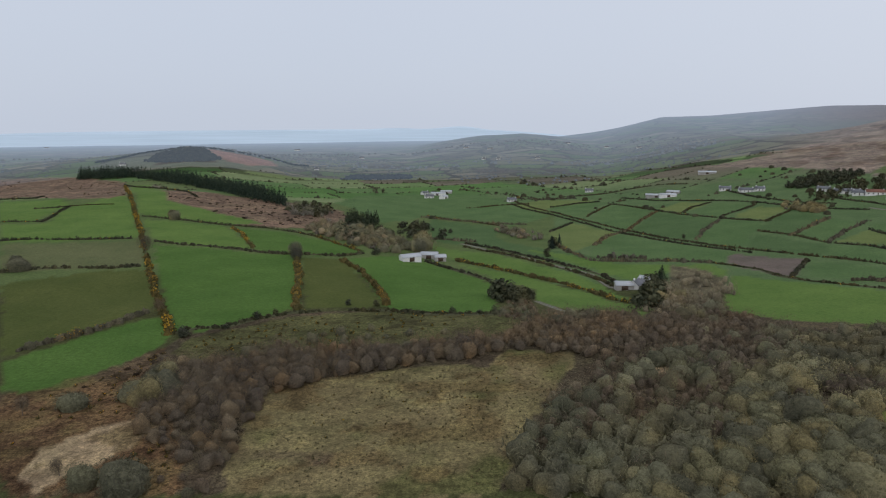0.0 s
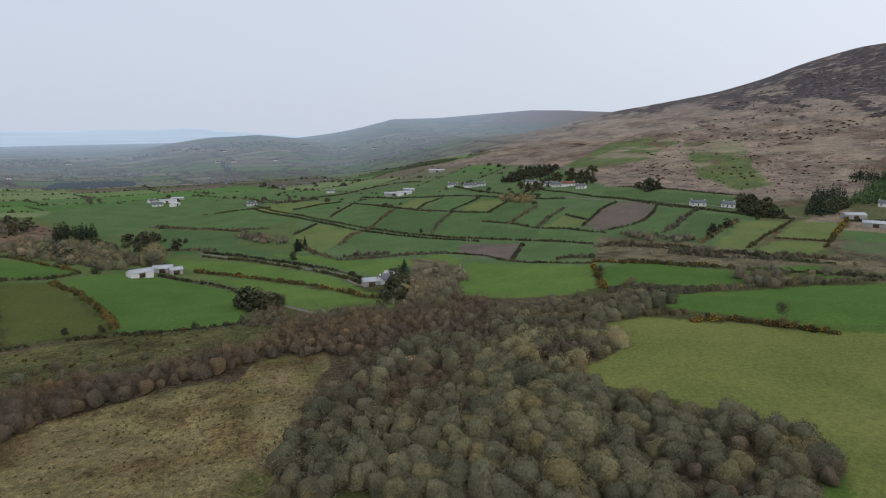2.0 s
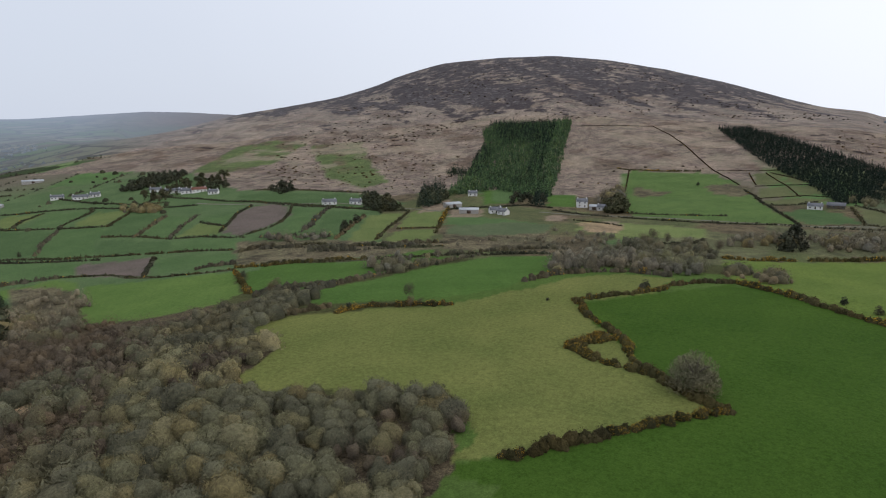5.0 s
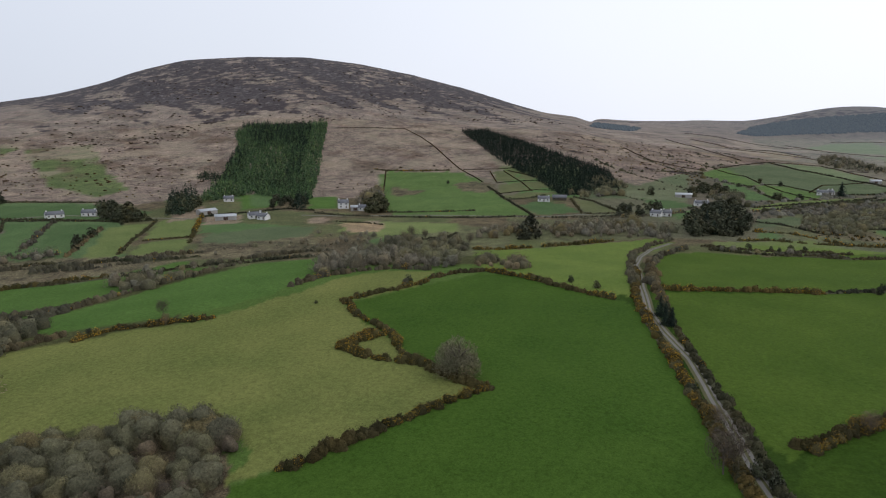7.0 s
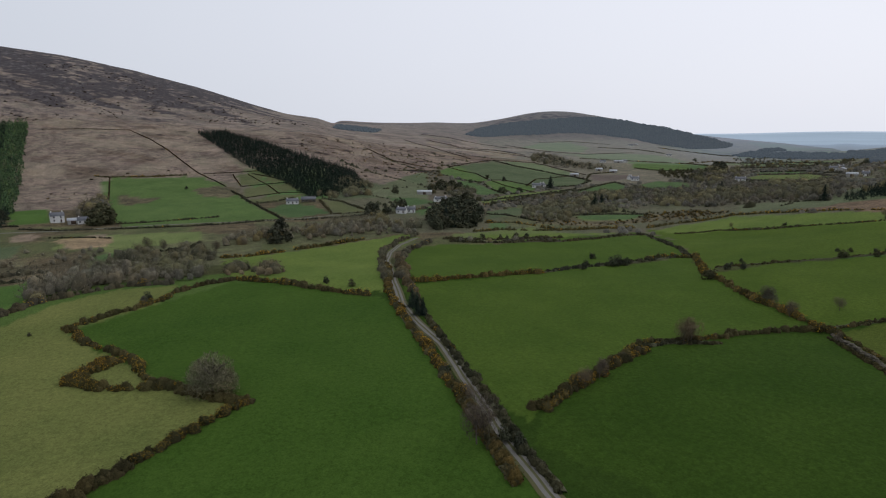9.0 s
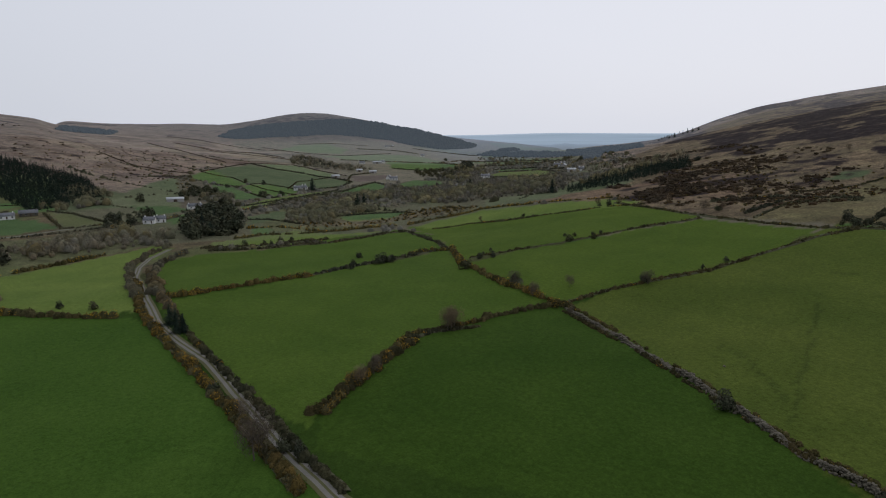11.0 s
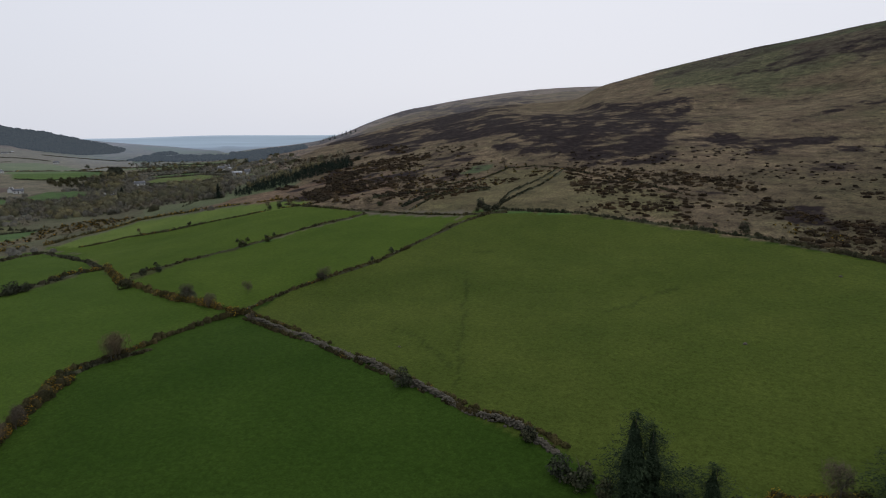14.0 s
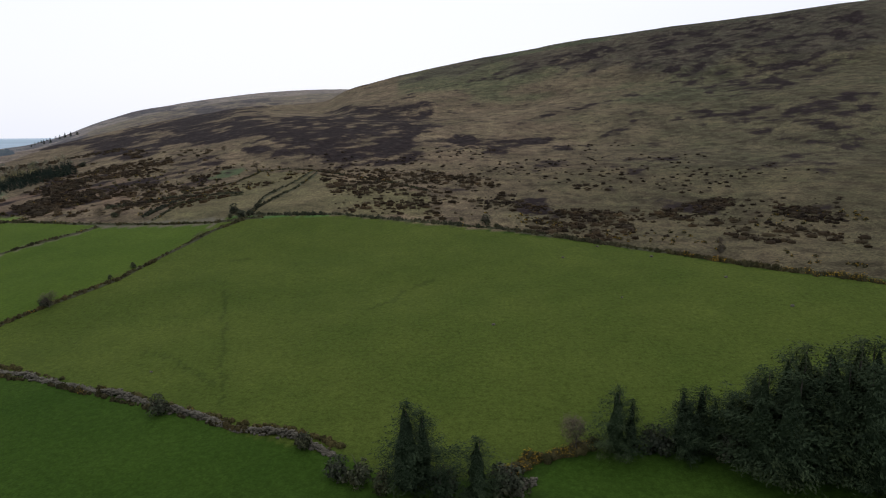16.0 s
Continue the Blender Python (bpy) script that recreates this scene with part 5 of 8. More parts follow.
def pine_crown(rng, height, spread, whorls, arms):
    """Uneven boughs with tufted, upturned ends, down to the ground."""
    pos, face = [], []
    heavy = rng.uniform(0, 6.28)
    for k in range(whorls):
        f = (k + rng.uniform(0, 0.6)) / whorls
        for j in range(max(3, int(arms * (1.1 - 0.6 * f)))):
            a = rng.uniform(0, 6.28)
            r = (spread * (1 - f) ** 0.68 * (1 - 0.35 * max(0.0, 0.15 - f) / 0.15) * rng.uniform(0.45, 1.2) + 0.25) * (1 + 0.22 * math.cos(a - heavy))
            for q in np.arange(0.35, 1.01, min(0.5, 0.75 / r)):
                c = np.array((math.cos(a) * r * q, math.sin(a) * r * q, height * (0.05 + 0.93 * f) + r * (0.3 * q * q - 0.12)))
                m = 14
                pos.append(c + rng.normal(0, 0.32, (m, 3)))
                face.append(np.tile((math.cos(a) * 0.4, math.sin(a) * 0.4, 0.9), (m, 1)))
    pos, face = np.concatenate(pos), np.concatenate(face)
    pos[:, 2] = np.maximum(pos[:, 2], 0.05)
    ring, tier = 11, 9
    a, f = np.meshgrid(np.linspace(0, 2 * np.pi, ring, endpoint=False), np.linspace(0, 1, tier), indexing="ij")
    r = spread * 0.3 * (1 - f) ** 0.7 * rng.uniform(0.45, 1.25, a.shape) * (1 + 0.22 * np.cos(a - heavy)) * np.clip(0.55 + 3 * f, 0, 1)
    body = np.stack([np.cos(a) * r, np.sin(a) * r, height * (0.02 + 0.9 * f) + np.where(f < 1, rng.normal(0, 0.12, a.shape), 0)], -1).reshape(-1, 3)
    quads = np.array([(i * tier + j, (i + 1) % ring * tier + j, (i + 1) % ring * tier + j + 1, i * tier + j + 1) for i in range(ring) for j in range(tier - 1)])
    needles = leaf_faces(rng, pos, face, 0.2, 0.26, np.stack([face[:, 0] * 3, face[:, 1] * 3, face[:, 2] * 0.1], 1) + 0.5 * rng.normal(size=face.shape), 0.3)
    return joined([(body, quads), needles])


def cone_tree(rng, height, spread, n, leaf):
    """A conifer far off: sprays on a ragged cone."""
    f = rng.uniform(0, 1, n) ** 1.4
    a = rng.uniform(0, 2 * np.pi, n)
    r = spread * (1 - f) ** 0.8 * rng.uniform(0.6, 1.1, n)
    p = np.stack([np.cos(a) * r, np.sin(a) * r, height * (0.1 + 0.9 * f)], 1)
    w = np.stack([np.cos(a), np.sin(a), np.full(n, 0.5)], 1)
    return leaf_faces(rng, p, w, leaf * (1.1 - 0.6 * f), 0.7, np.tile((0, 0, 1.0), (n, 1)) + 0.4 * w)


def grow(kind, seed, near=True):
    rng = np.random.default_rng(seed)
    if kind == "willow":
        h, s = 4.0, 2.2
        return h, trunk_shape(rng, h, 0.1, 4, s), lumpy_crown(rng, 1000 if near else 150, h * 0.72, s * 1.18, 0.13 if near else 0.19, 18, 0.22, "domed", fine=near), None
    if kind == "brown":
        h, s = 6.0, 2.9
        return h, trunk_shape(rng, h, 0.09, 5, s), lumpy_crown(rng, 1100 if near else 210, h * 0.72, s * 1.2, 0.17 if near else 0.23, 16, 0.08 if near else 0.13, "brushy", fine=near), None
    if kind == "bare":
        h, s = 6.0, 2.6
        return h, trunk_shape(rng, h, 0.1, 7, s), twig_crown(rng, 1900, h, s, 0.3, 0.08), None
    if kind == "ash":
        h, s = 8.0, 4.2
        return h, trunk_shape(rng, h, 0.22, 7, s), dome_crown(rng, 6800, h, s, 0.21, 0.2, 26, 0.10, 1.0), None
    if kind == "dark":
        h, s = 5.0, 2.4
        return h, trunk_shape(rng, h, 0.12, 4, s), dome_crown(rng, 620 if near else 150, h, s, 0.22 if near else 0.42, 0.08, 9, 0.8), None
    if kind == "gorse":
        h, s = 1.6, 1.2
        crown = dome_crown(rng, 170 if near else 50, h, s, 0.13 if near else 0.26, 0.0, 5, 0.7)
        bloom = dome_crown(rng, 50 if near else 10, h * 1.03, s, 0.1 if near else 0.2, 0.15, 5, 0.8)
        return h, None, crown, bloom
    if kind == "tuft":
        h, s = 0.42, 0.5
        return h, None, dome_crown(rng, 14, h, s, 0.16, 0.0, 3, 0.35, 1.0), None
    if kind == "heath":
        h, s = 1.3, 1.9
        return h, None, lumpy_crown(rng, 26 if near else 6, h * 0.7, s, 0.2 if near else 0.36, 7, 0.6, fine=0.5), None
    if kind == "pine":
        h, s = 12.0, 5.5
        return h, tube((0, 0, -0.5), (0.3, 0.1, h * 0.93), 0.24, 0.04), pine_crown(rng, h, s, 24, 8), None
    if kind in ("spruce", "larch"):
        h, s = 15.0, 3.0
        if near:
            return h, tube((0, 0, -0.5), (0, 0, h * 0.97), 0.26, 0.03), spruce_crown(rng, h, s * 1.75, 34, 16, 0.5), None
        return h, tube((0, 0, -0.5), (0, 0, h * 0.5), 0.2, 0.1, 4), cone_tree(rng, h, s * 1.15, 44, 1.2), None


CROWN_MATERIAL = {"willow": WILLOW, "brown": BROWN, "ash": ASH, "dark": DARK, "gorse": GORSE, "heath": HEATHER, "tuft": TUFT, "spruce": SPRUCE, "larch": LARCH, "pine": PINE, "bare": BROWN}
LABELS = {
    "willow": ("pale grey-green rounded willow in early leaf", "tree"), "brown": ("leafless brown twiggy tree in rough scrub", "tree"),
    "ash": ("grey leafless broad-crowned tree beside a hedge", "tree"), "dark": ("dark green rounded evergreen shrub beside a field", "shrub"),
    "gorse": ("low gorse bush with dull yellow flowers", "shrub"), "spruce": ("tall dark green spruce with drooping boughs", "conifer"),
    "larch": ("green young plantation conifer", "conifer"), "bare": ("leafless twiggy brown tree beside a hedge", "tree"), "pine": ("bushy dark green pine with uneven upturned boughs", "conifer"),
}
NAMES = {"willow": "willow_tree", "brown": "bare_tree", "ash": "broad_tree", "dark": "evergreen_shrub", "gorse": "gorse_bush", "spruce": "spruce_tree", "larch": "conifer_tree", "pine": "pine_tree", "bare": "leafless_tree"}
ROUNDED = ("willow", "brown", "heath")
models, far_shapes = {}, {}


def model(kind, k):
    """A plant with its parts as objects, built once for each kind and shape; later ones are copies."""
    if (kind, k) not in models:
        h, trunk, crown, bloom = grow(kind, 100 + 13 * k + len(kind))
        top = new(NAMES[kind])
        tagged(top, *LABELS[kind])
        if trunk is not None:
            new("trunk", mesh_of("trunk", *trunk, BARK)).parent = top
        new("crown", mesh_of("crown", *crown, CROWN_MATERIAL[kind], smooth_first=BODY if kind in ROUNDED else 0)).parent = top
        if bloom is not None:
            new("blossom", mesh_of("blossom", *bloom, BLOOM)).parent = top
        models[(kind, k)] = (top, h, [0])
    return models[(kind, k)]


plant_rng = np.random.default_rng(7)


def plant(kind, x, y, height, group=""):
    k = int(plant_rng.integers(0, 5))
    top, h, used = model(kind, k)
    s = height / h
    w = s * plant_rng.uniform(0.85, 1.2) * (1.15 if kind == "pine" else 1.0)
    m = Matrix.Translation((x, y, gz(x, y) - 0.1)) @ Matrix.Rotation(plant_rng.uniform(0, 6.28), 4, "Z")
    ob = top if not used[0] else copy_thing(top, m)
    used[0] += 1
    ob.matrix_basis = m @ Matrix.Diagonal((w, w, s, 1))
    if group:
        ob["group"] = group
    return ob


def far_shape(kind, k):
    if (kind, k) not in far_shapes:
        far_shapes[(kind, k)] = grow(kind, 500 + 7 * k + len(kind), False)
    return far_shapes[(kind, k)]


def thicket(name, kind, spots, heights, label, category, stretch=1.0):
    """Plants that nobody could count, as one mesh with its blossom."""
    out = {"crown": [], "bloom": []}
    zs = ground_height(np.array([p[0] for p in spots]), np.array([p[1] for p in spots]))
    for (x, y), z, hh in zip(spots, zs, heights):
        h, trunk, crown, bloom = far_shape(kind, int(plant_rng.integers(0, 5)))
        s, a = hh / h, plant_rng.uniform(0, 6.28)
        w = s * plant_rng.uniform(0.85, 1.25) * stretch
        turn = np.array(((math.cos(a) * w, -math.sin(a) * w, 0), (math.sin(a) * w, math.cos(a) * w, 0), (0, 0, s)))
        for key, part in (("crown", crown), ("bloom", bloom)):
            if part is not None:
                out[key].append((part[0] @ turn.T + np.array((x, y, z - 0.1)), part[1]))
    # brown thickets beyond 240 m take the twig colour paled for haze
    ob = tagged(new(name, mesh_of(name, *joined(out["crown"]), HAZED_WOOD if kind == "brown" and min(math.hypot(*q) for q in spots) > 240 else CROWN_MATERIAL[kind])), label, category, kind="stuff")
    if kind in ROUNDED:
        per = len(far_shape(kind, 0)[2][1])
        ob.data.polygons.foreach_set("use_smooth", np.arange(len(ob.data.polygons)) % per < FAR_BODY[kind])
    if out["bloom"]:
        new("blossom", mesh_of("blossom", *joined(out["bloom"]), BLOOM)).parent = ob
    return ob


GROVE_LABELS = {
    "willow": ("willow_scrub", "dense grey-green rounded willow scrub", "scrub"), "brown": ("bare_woodland", "leafless brown woodland on damp ground", "woodland"),
    "dark": ("dark_woodland", "dark mixed trees and shrubs beside fields", "woodland"), "gorse": ("gorse_scrub", "scattered gorse and heather clumps on rough ground", "scrub"),
    "tuft": ("grass_tussocks", "tan and olive tussocks of rough moor grass", "grass"),
    "heath": ("heather_scrub", "dark brown heather and dead gorse clumps on the hillside", "heather"),
    "spruce": ("spruce_wood", "dark green spruce plantation on the hillside", "woodland"), "larch": ("conifer_plantation", "bright and dark green conifer plantation block", "woodland"),
}
quota = {"willow": 300, "brown": 260, "dark": 40, "gorse": 60, "heath": 0, "tuft": 0, "spruce": 30, "larch": 0}


WILLOW_GROUND = [(13, 106.7), (20, 113.5), (32.7, 121.3), (46.3, 126.2), (60.9, 131.1), (44.4, 91.3), (34.5, 82.4), (10.8, 93.7)]   # where willow takes over from birch
GLADES = [(84, 135, 4.5), (89, 134, 3.5), (63, 90, 3.0), (49, 117, 2.6), (63, 158, 3.5), (53, 87, 3.0)]   # small clearings in the scrub wood: place and radius


def smooth_ground(x, y):
    """Which points lie on mown or grazed fields."""
    hit = np.zeros(len(x), bool)
    for kind, spots in plots:
        if kind in COLOURS and COLOURS[kind][1] < 0.3:
            hit |= inside(x, y, spots)
    return hit


def grove(kind, spacing, height, *spots):
    """Plants over a plot: the nearest of each kind as trees of their own, the rest as thickets."""
    xs, ys = [p[0] for p in spots], [p[1] for p in spots]
    gx, gy = np.meshgrid(np.arange(min(xs), max(xs), spacing), np.arange(min(ys), max(ys), spacing))
    px = (gx + plant_rng.uniform(-0.45, 0.45, gx.shape) * spacing).ravel()
    py = (gy + plant_rng.uniform(-0.45, 0.45, gy.shape) * spacing).ravel()
    scatter_by, least = {"gorse": (0.3, 0.44), "heath": (0.32, 0.57), "tuft": (0.5, 0.6)}.get(kind, (0.0, 0.2))
    keep = inside(px, py, spots) & (rough_noise(px, py, 40 if kind == "heath" else max(spacing * 7, 40), 33) + scatter_by * (plant_rng.uniform(0, 1, px.shape) - 0.5) > least)
    if kind in ("heath", "gorse"):
        keep &= ~smooth_ground(px, py)
    for gx0, gy0, r in GLADES:
        keep &= np.hypot(px - gx0, py - gy0) > r
    mixed = kind in ("willow", "brown")
    lean = rough_noise(px, py, 26, 38, 3) + 0.35 * (plant_rng.uniform(0, 1, px.shape) - 0.5) + (0.15 if kind == "willow" else -0.2) + 0.24 * inside(px, py, WILLOW_GROUND)
    swells = 0.55 + 0.9 * rough_noise(px, py, 14, 35, 2)
    rest, heights = collections.defaultdict(list), collections.defaultdict(list)
    for k in sorted(np.nonzero(keep)[0], key=lambda k: px[k] ** 2 + py[k] ** 2):
        x, y = float(px[k]), float(py[k])
        sort = ("willow" if lean[k] > 0.5 else "brown") if mixed else kind
        if kind == "willow" and plant_rng.uniform(0, 1) < 0.03:
            sort = "dark"
        h = height * (swells[k] if mixed else 1.0) * (plant_rng.uniform(0.42, 1.5) if kind == "dark" else plant_rng.uniform(0.6, 1.35) if kind != "heath" else plant_rng.uniform(0.35, 1.0) ** 2 * 1.6)
        if quota[kind] > 0 and x * x + y * y < 230 ** 2:
            quota[kind] -= 1
            plant(sort, x, y, h, "scrub wood" if mixed else "")
        else:
            sort = kind if sort == "dark" else sort
            rest[sort].append((x, y))
            heights[sort].append(h)
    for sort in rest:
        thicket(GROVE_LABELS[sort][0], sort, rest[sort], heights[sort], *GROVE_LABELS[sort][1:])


def single(kind, x, y, height):
    plant("bare" if kind == "brown" else kind, x, y, max(height, 1.2))


# ---- hedges, banks and walls ----
hedge_rng = np.random.default_rng(19)
HEDGE = {"gorse": (2.0, 1.6, GORSE, "low hedge of gorse in dull yellow flower", 0.42), "thorn": (2.0, 1.3, THORN, "dark thorn hedge between pastures", 0.02),
         "bare": (3.6, 1.9, HEDGEROW, "tall leafless hedge of grey-brown twigs and shrubs", 0.03), "bank": (1.4, 1.15, THORN, "low stone bank with thorn and gorse scrub", 0.06),
         "weeds": (0.75, 0.8, GORSE, "bramble and gorse growing along a stone wall", 0.03)}


def along(spots, step):
    pts = np.array(spots, float)
    seg = np.hypot(*np.diff(pts, axis=0).T)
    run = np.concatenate([[0], np.cumsum(seg)])
    s = np.arange(0, run[-1], step)
    x, y = np.interp(s, run, pts[:, 0]), np.interp(s, run, pts[:, 1])
    return s, x, y


def ribbon(spots, half, lift, step=3.0, crown=0.0):
    s, x, y = along(spots, step)
    x, y = x + 0.5 * np.sin(s * 0.09), y + 0.5 * np.cos(s * 0.07)
    dx, dy = np.gradient(x), np.gradient(y)
    q = np.hypot(dx, dy)
    nx, ny = -dy / q, dx / q
    rows = []
    for off, up in crown or ((-half, 0.0), (0.0, 0.03), (half, 0.0)):
        rows.append(np.stack([x + nx * off, y + ny * off, ground_height(x + nx * off, y + ny * off) + lift + up], 1))
    m, k = len(x), len(rows)
    verts = np.concatenate(rows)
    faces = [(j * m + i, j * m + i + 1, (j + 1) * m + i + 1, (j + 1) * m + i) for j in range(k - 1) for i in range(m - 1)]
    return verts, np.array(faces)


def hedge(kind, *spots):
    """A row of bushes of all sizes, with gaps, grown-out stems and, in gorse, flower on some."""
    tall, wide, material, label, flower = HEDGE[kind]
    mid = np.array(spots, float).mean(0)
    dist = max(math.hypot(*mid), 90.0)
    if dist > 250:   # the old valley hedges are grown out
        tall, wide = (tall * 1.25, wide * 1.15) if kind != "bank" else (tall * 1.15, wide) if dist < 480 else (tall * 0.36, wide * 0.42)
        material = FAR_GREEN if kind == "thorn" else HEATHER if kind == "bank" and dist > 480 else material
    if dist < 200 and kind != "bank":
        tall, wide = tall * 1.15, wide * 1.12
    leaf = min(max(dist / 1050.0 * 1.3, 0.17), 1.2)
    s, x, y = along(spots, wide * (0.46 if dist < 300 else 0.6))
    if len(s) < 3:
        return
    dx, dy = np.gradient(x), np.gradient(y)
    q = np.maximum(np.hypot(dx, dy), 1e-6)
    seed = int(abs(mid[0]) + abs(mid[1])) % 97
    swell = rough_noise(s, s * 0 + mid[0], 14.0, seed, 3)
    keep = (swell + 0.25 * hedge_rng.uniform(-1, 1, len(s))) > (0.5 if kind == "weeds" else 0.24)
    grow_up = hedge_rng.uniform(0.45, 1.2, len(s)) * (0.55 + 0.9 * swell)
    grow_up = np.where(hedge_rng.uniform(0, 1, len(s)) < (0.02 if kind == "bank" else 0.08 if dist < 250 else 0.15), grow_up * (1.5 if dist < 250 else 2.1) + 0.3, grow_up)
    r = wide * np.clip(hedge_rng.uniform(0.45, 0.95, len(s)) * (0.6 + 0.6 * grow_up), 0.35, 1.2)
    h = np.minimum(tall * grow_up, 1.35 * r)
    side = hedge_rng.normal(0, 0.32 * wide, len(s))
    bx, by = x - dy / q * side, y + dx / q * side
    bz = ground_height(bx, by)
    yellow = hedge_rng.uniform(0, 1, len(s)) < flower * 2.1 * np.clip((rough_noise(s, s * 0, 22.0, seed + 5, 2) - 0.3) * 3, 0, 1)
    per = np.maximum(3, (3.6 * r * (r + h) / leaf ** 2 * (0.13 if dist < 200 else 0.09)).astype(int)) * keep
    per = np.where(yellow, per * 3, per)
    i = np.repeat(np.arange(len(s)), per)
    n = len(i)
    w = unit(hedge_rng.normal(size=(n, 3)) + np.array((0, 0, 0.3)))
    w[:, 2] = np.abs(w[:, 2])
    k = hedge_rng.uniform(0.72, 1.08, n)
    centre = np.stack([bx[i] + w[:, 0] * r[i] * k, by[i] + w[:, 1] * r[i] * k, bz[i] + w[:, 2] * h[i] * k], 1)
    bloom = yellow[i] & (hedge_rng.uniform(0, 1, n) < 0.72) & (w[:, 2] > 0.2)
    ring, tier = (9, 4) if dist < 220 else (6, 3) if dist < 420 else (5, 2)
    ba, be = np.meshgrid(np.linspace(0, 2 * np.pi, ring, endpoint=False), np.linspace(-0.1, np.pi / 2, tier), indexing="ij")
    ball = np.stack([np.cos(ba) * np.cos(be), np.sin(ba) * np.cos(be), np.sin(be)], -1).reshape(-1, 3)
    quads = np.array([(a * tier + e, (a + 1) % ring * tier + e, (a + 1) % ring * tier + e + 1, a * tier + e + 1) for a in range(ring) for e in range(tier - 1)])
    who = np.nonzero(keep)[0]
    crumple = hedge_rng.uniform(0.5, 1.05, (len(who), ring, tier))
    crumple[:, :, -1] = 0.85
    crumple = crumple.reshape(len(who), -1, 1)
    mass = ball[None] * np.stack([r, r, h], 1)[who][:, None] * crumple + np.stack([bx, by, bz], 1)[who][:, None]
    masses = (quads[None] + len(ball) * np.arange(len(who))[:, None, None]).reshape(-1, 4)
    leaves = leaf_faces(hedge_rng, centre[~bloom], w[~bloom], leaf * 0.8, 0.3 if kind == "bare" else 0.7)
    ob = new("hedge", mesh_of("hedge", *joined([(mass.reshape(-1, 3), masses), leaves]), material, smooth_first=len(masses)))
    tagged(ob, label, "hedge", "field hedges")
    if bloom.sum() > 6:
        new("blossom", mesh_of("blossom", *leaf_faces(hedge_rng, centre[bloom], w[bloom], leaf * 0.5, 0.8), BLOOM)).parent = ob
    if kind in ("bank", "thorn") and dist < 420:
        v, f = ribbon(spots, 0, 0.0, 2.0, ((-1.1, -0.2), (-0.6, 0.4), (0.0, 0.55), (0.6, 0.4), (1.1, -0.2)))
        v = v + hedge_rng.normal(0, 0.1, v.shape)
        new("bank", mesh_of("bank", v, f, EARTH)).parent = ob


def stone_wall(*spots):
    """A tumbled drystone wall, stone by stone in one mesh."""
    s, x, y = along(spots, 0.17)
    n = len(s) * 3
    i = np.repeat(np.arange(len(s)), 3)
    dx, dy = np.gradient(x), np.gradient(y)
    q = np.hypot(dx, dy)
    sag = np.clip(3.2 * rough_noise(s, s * 0, 8.0, 3, 4) - 0.85, 0.05, 1.2)
    up = hedge_rng.uniform(0, 1, n)
    off = hedge_rng.normal(0, 0.55, n) * (1.1 - 0.7 * up)
    wob = 2.2 * (rough_noise(s, s * 0, 16.0, 4, 3) - 0.5)
    px, py = x[i] - dy[i] / q[i] * (off + wob[i]), y[i] + dx[i] / q[i] * (off + wob[i])
    pz = ground_height(px, py) + up * 1.05 * sag[i]
    size = hedge_rng.uniform(0.13, 0.36, (n, 3)) * np.array((1.25, 1.0, 0.75))
    cube = np.array([(a, b, c) for a in (-1, 1) for b in (-1, 1) for c in (-1, 1)], float)
    v = cube[None] * size[:, None, :] * hedge_rng.uniform(0.75, 1.15, (n, 8, 3))
    ang = hedge_rng.uniform(0, 3.14, n)
    ca, sa = np.cos(ang)[:, None], np.sin(ang)[:, None]
    v = np.stack([v[..., 0] * ca - v[..., 1] * sa, v[..., 0] * sa + v[..., 1] * ca, v[..., 2]], -1) + np.stack([px, py, pz], 1)[:, None]
    box = np.array([(0, 1, 3, 2), (4, 6, 7, 5), (0, 4, 5, 1), (2, 3, 7, 6), (0, 2, 6, 4), (1, 5, 7, 3)])
    f = (box[None] + 8 * np.arange(n)[:, None, None]).reshape(-1, 4)
    tagged(new("stone_wall", mesh_of("stone_wall", v.reshape(-1, 3), f, STONE)), "tumbled grey drystone wall between two pastures", "wall", kind="structure")


def lane(name, width, *spots):
    v, f = ribbon(spots, 0, 0.10, 2.0, ((-width / 2 - 0.9, -0.02), (-width / 2, 0.02), (-0.3, 0.07), (0.3, 0.07), (width / 2, 0.02), (width / 2 + 0.9, -0.02)))
    me = mesh_of(name, v, f, GRAVEL, VERGE)
    m = len(f) // 5
    me.polygons.foreach_set("material_index", np.repeat([1, 0, 1, 0, 1], m).astype(np.int32))
    label = {"road": "narrow grey gravel road with grassy middle between hedges", "track": "pale worn farm track across pasture", "lane": "narrow grey lane between dark hedges"}[name]
    tagged(new(name, me), label, name, kind="structure")


# ---- farm buildings ----
def block(x0, x1, y0, y1, z0, z1):
    v = np.array([(x, y, z) for x in (x0, x1) for y in (y0, y1) for z in (z0, z1)], float)
    return v, np.array([(0, 1, 3, 2), (4, 6, 7, 5), (0, 4, 5, 1), (2, 3, 7, 6), (0, 2, 6, 4), (1, 5, 7, 3)])


def gable_walls(long, deep, eaves, ridge):
    x, y = long / 2, deep / 2
    v = np.array([(-x, -y, -1.5), (x, -y, -1.5), (x, y, -1.5), (-x, y, -1.5), (-x, -y, eaves), (x, -y, eaves), (x, y, eaves), (-x, y, eaves), (-x, 0, ridge), (x, 0, ridge)])
    f = [(0, 1, 5, 4), (2, 3, 7, 6), (1, 2, 6, 5), (3, 0, 4, 7), (5, 6, 9, 9), (7, 4, 8, 8)]
    me = bpy.data.meshes.new("wall")
    me.from_pydata(v.tolist(), [], [tuple(dict.fromkeys(q)) for q in f])
    return me


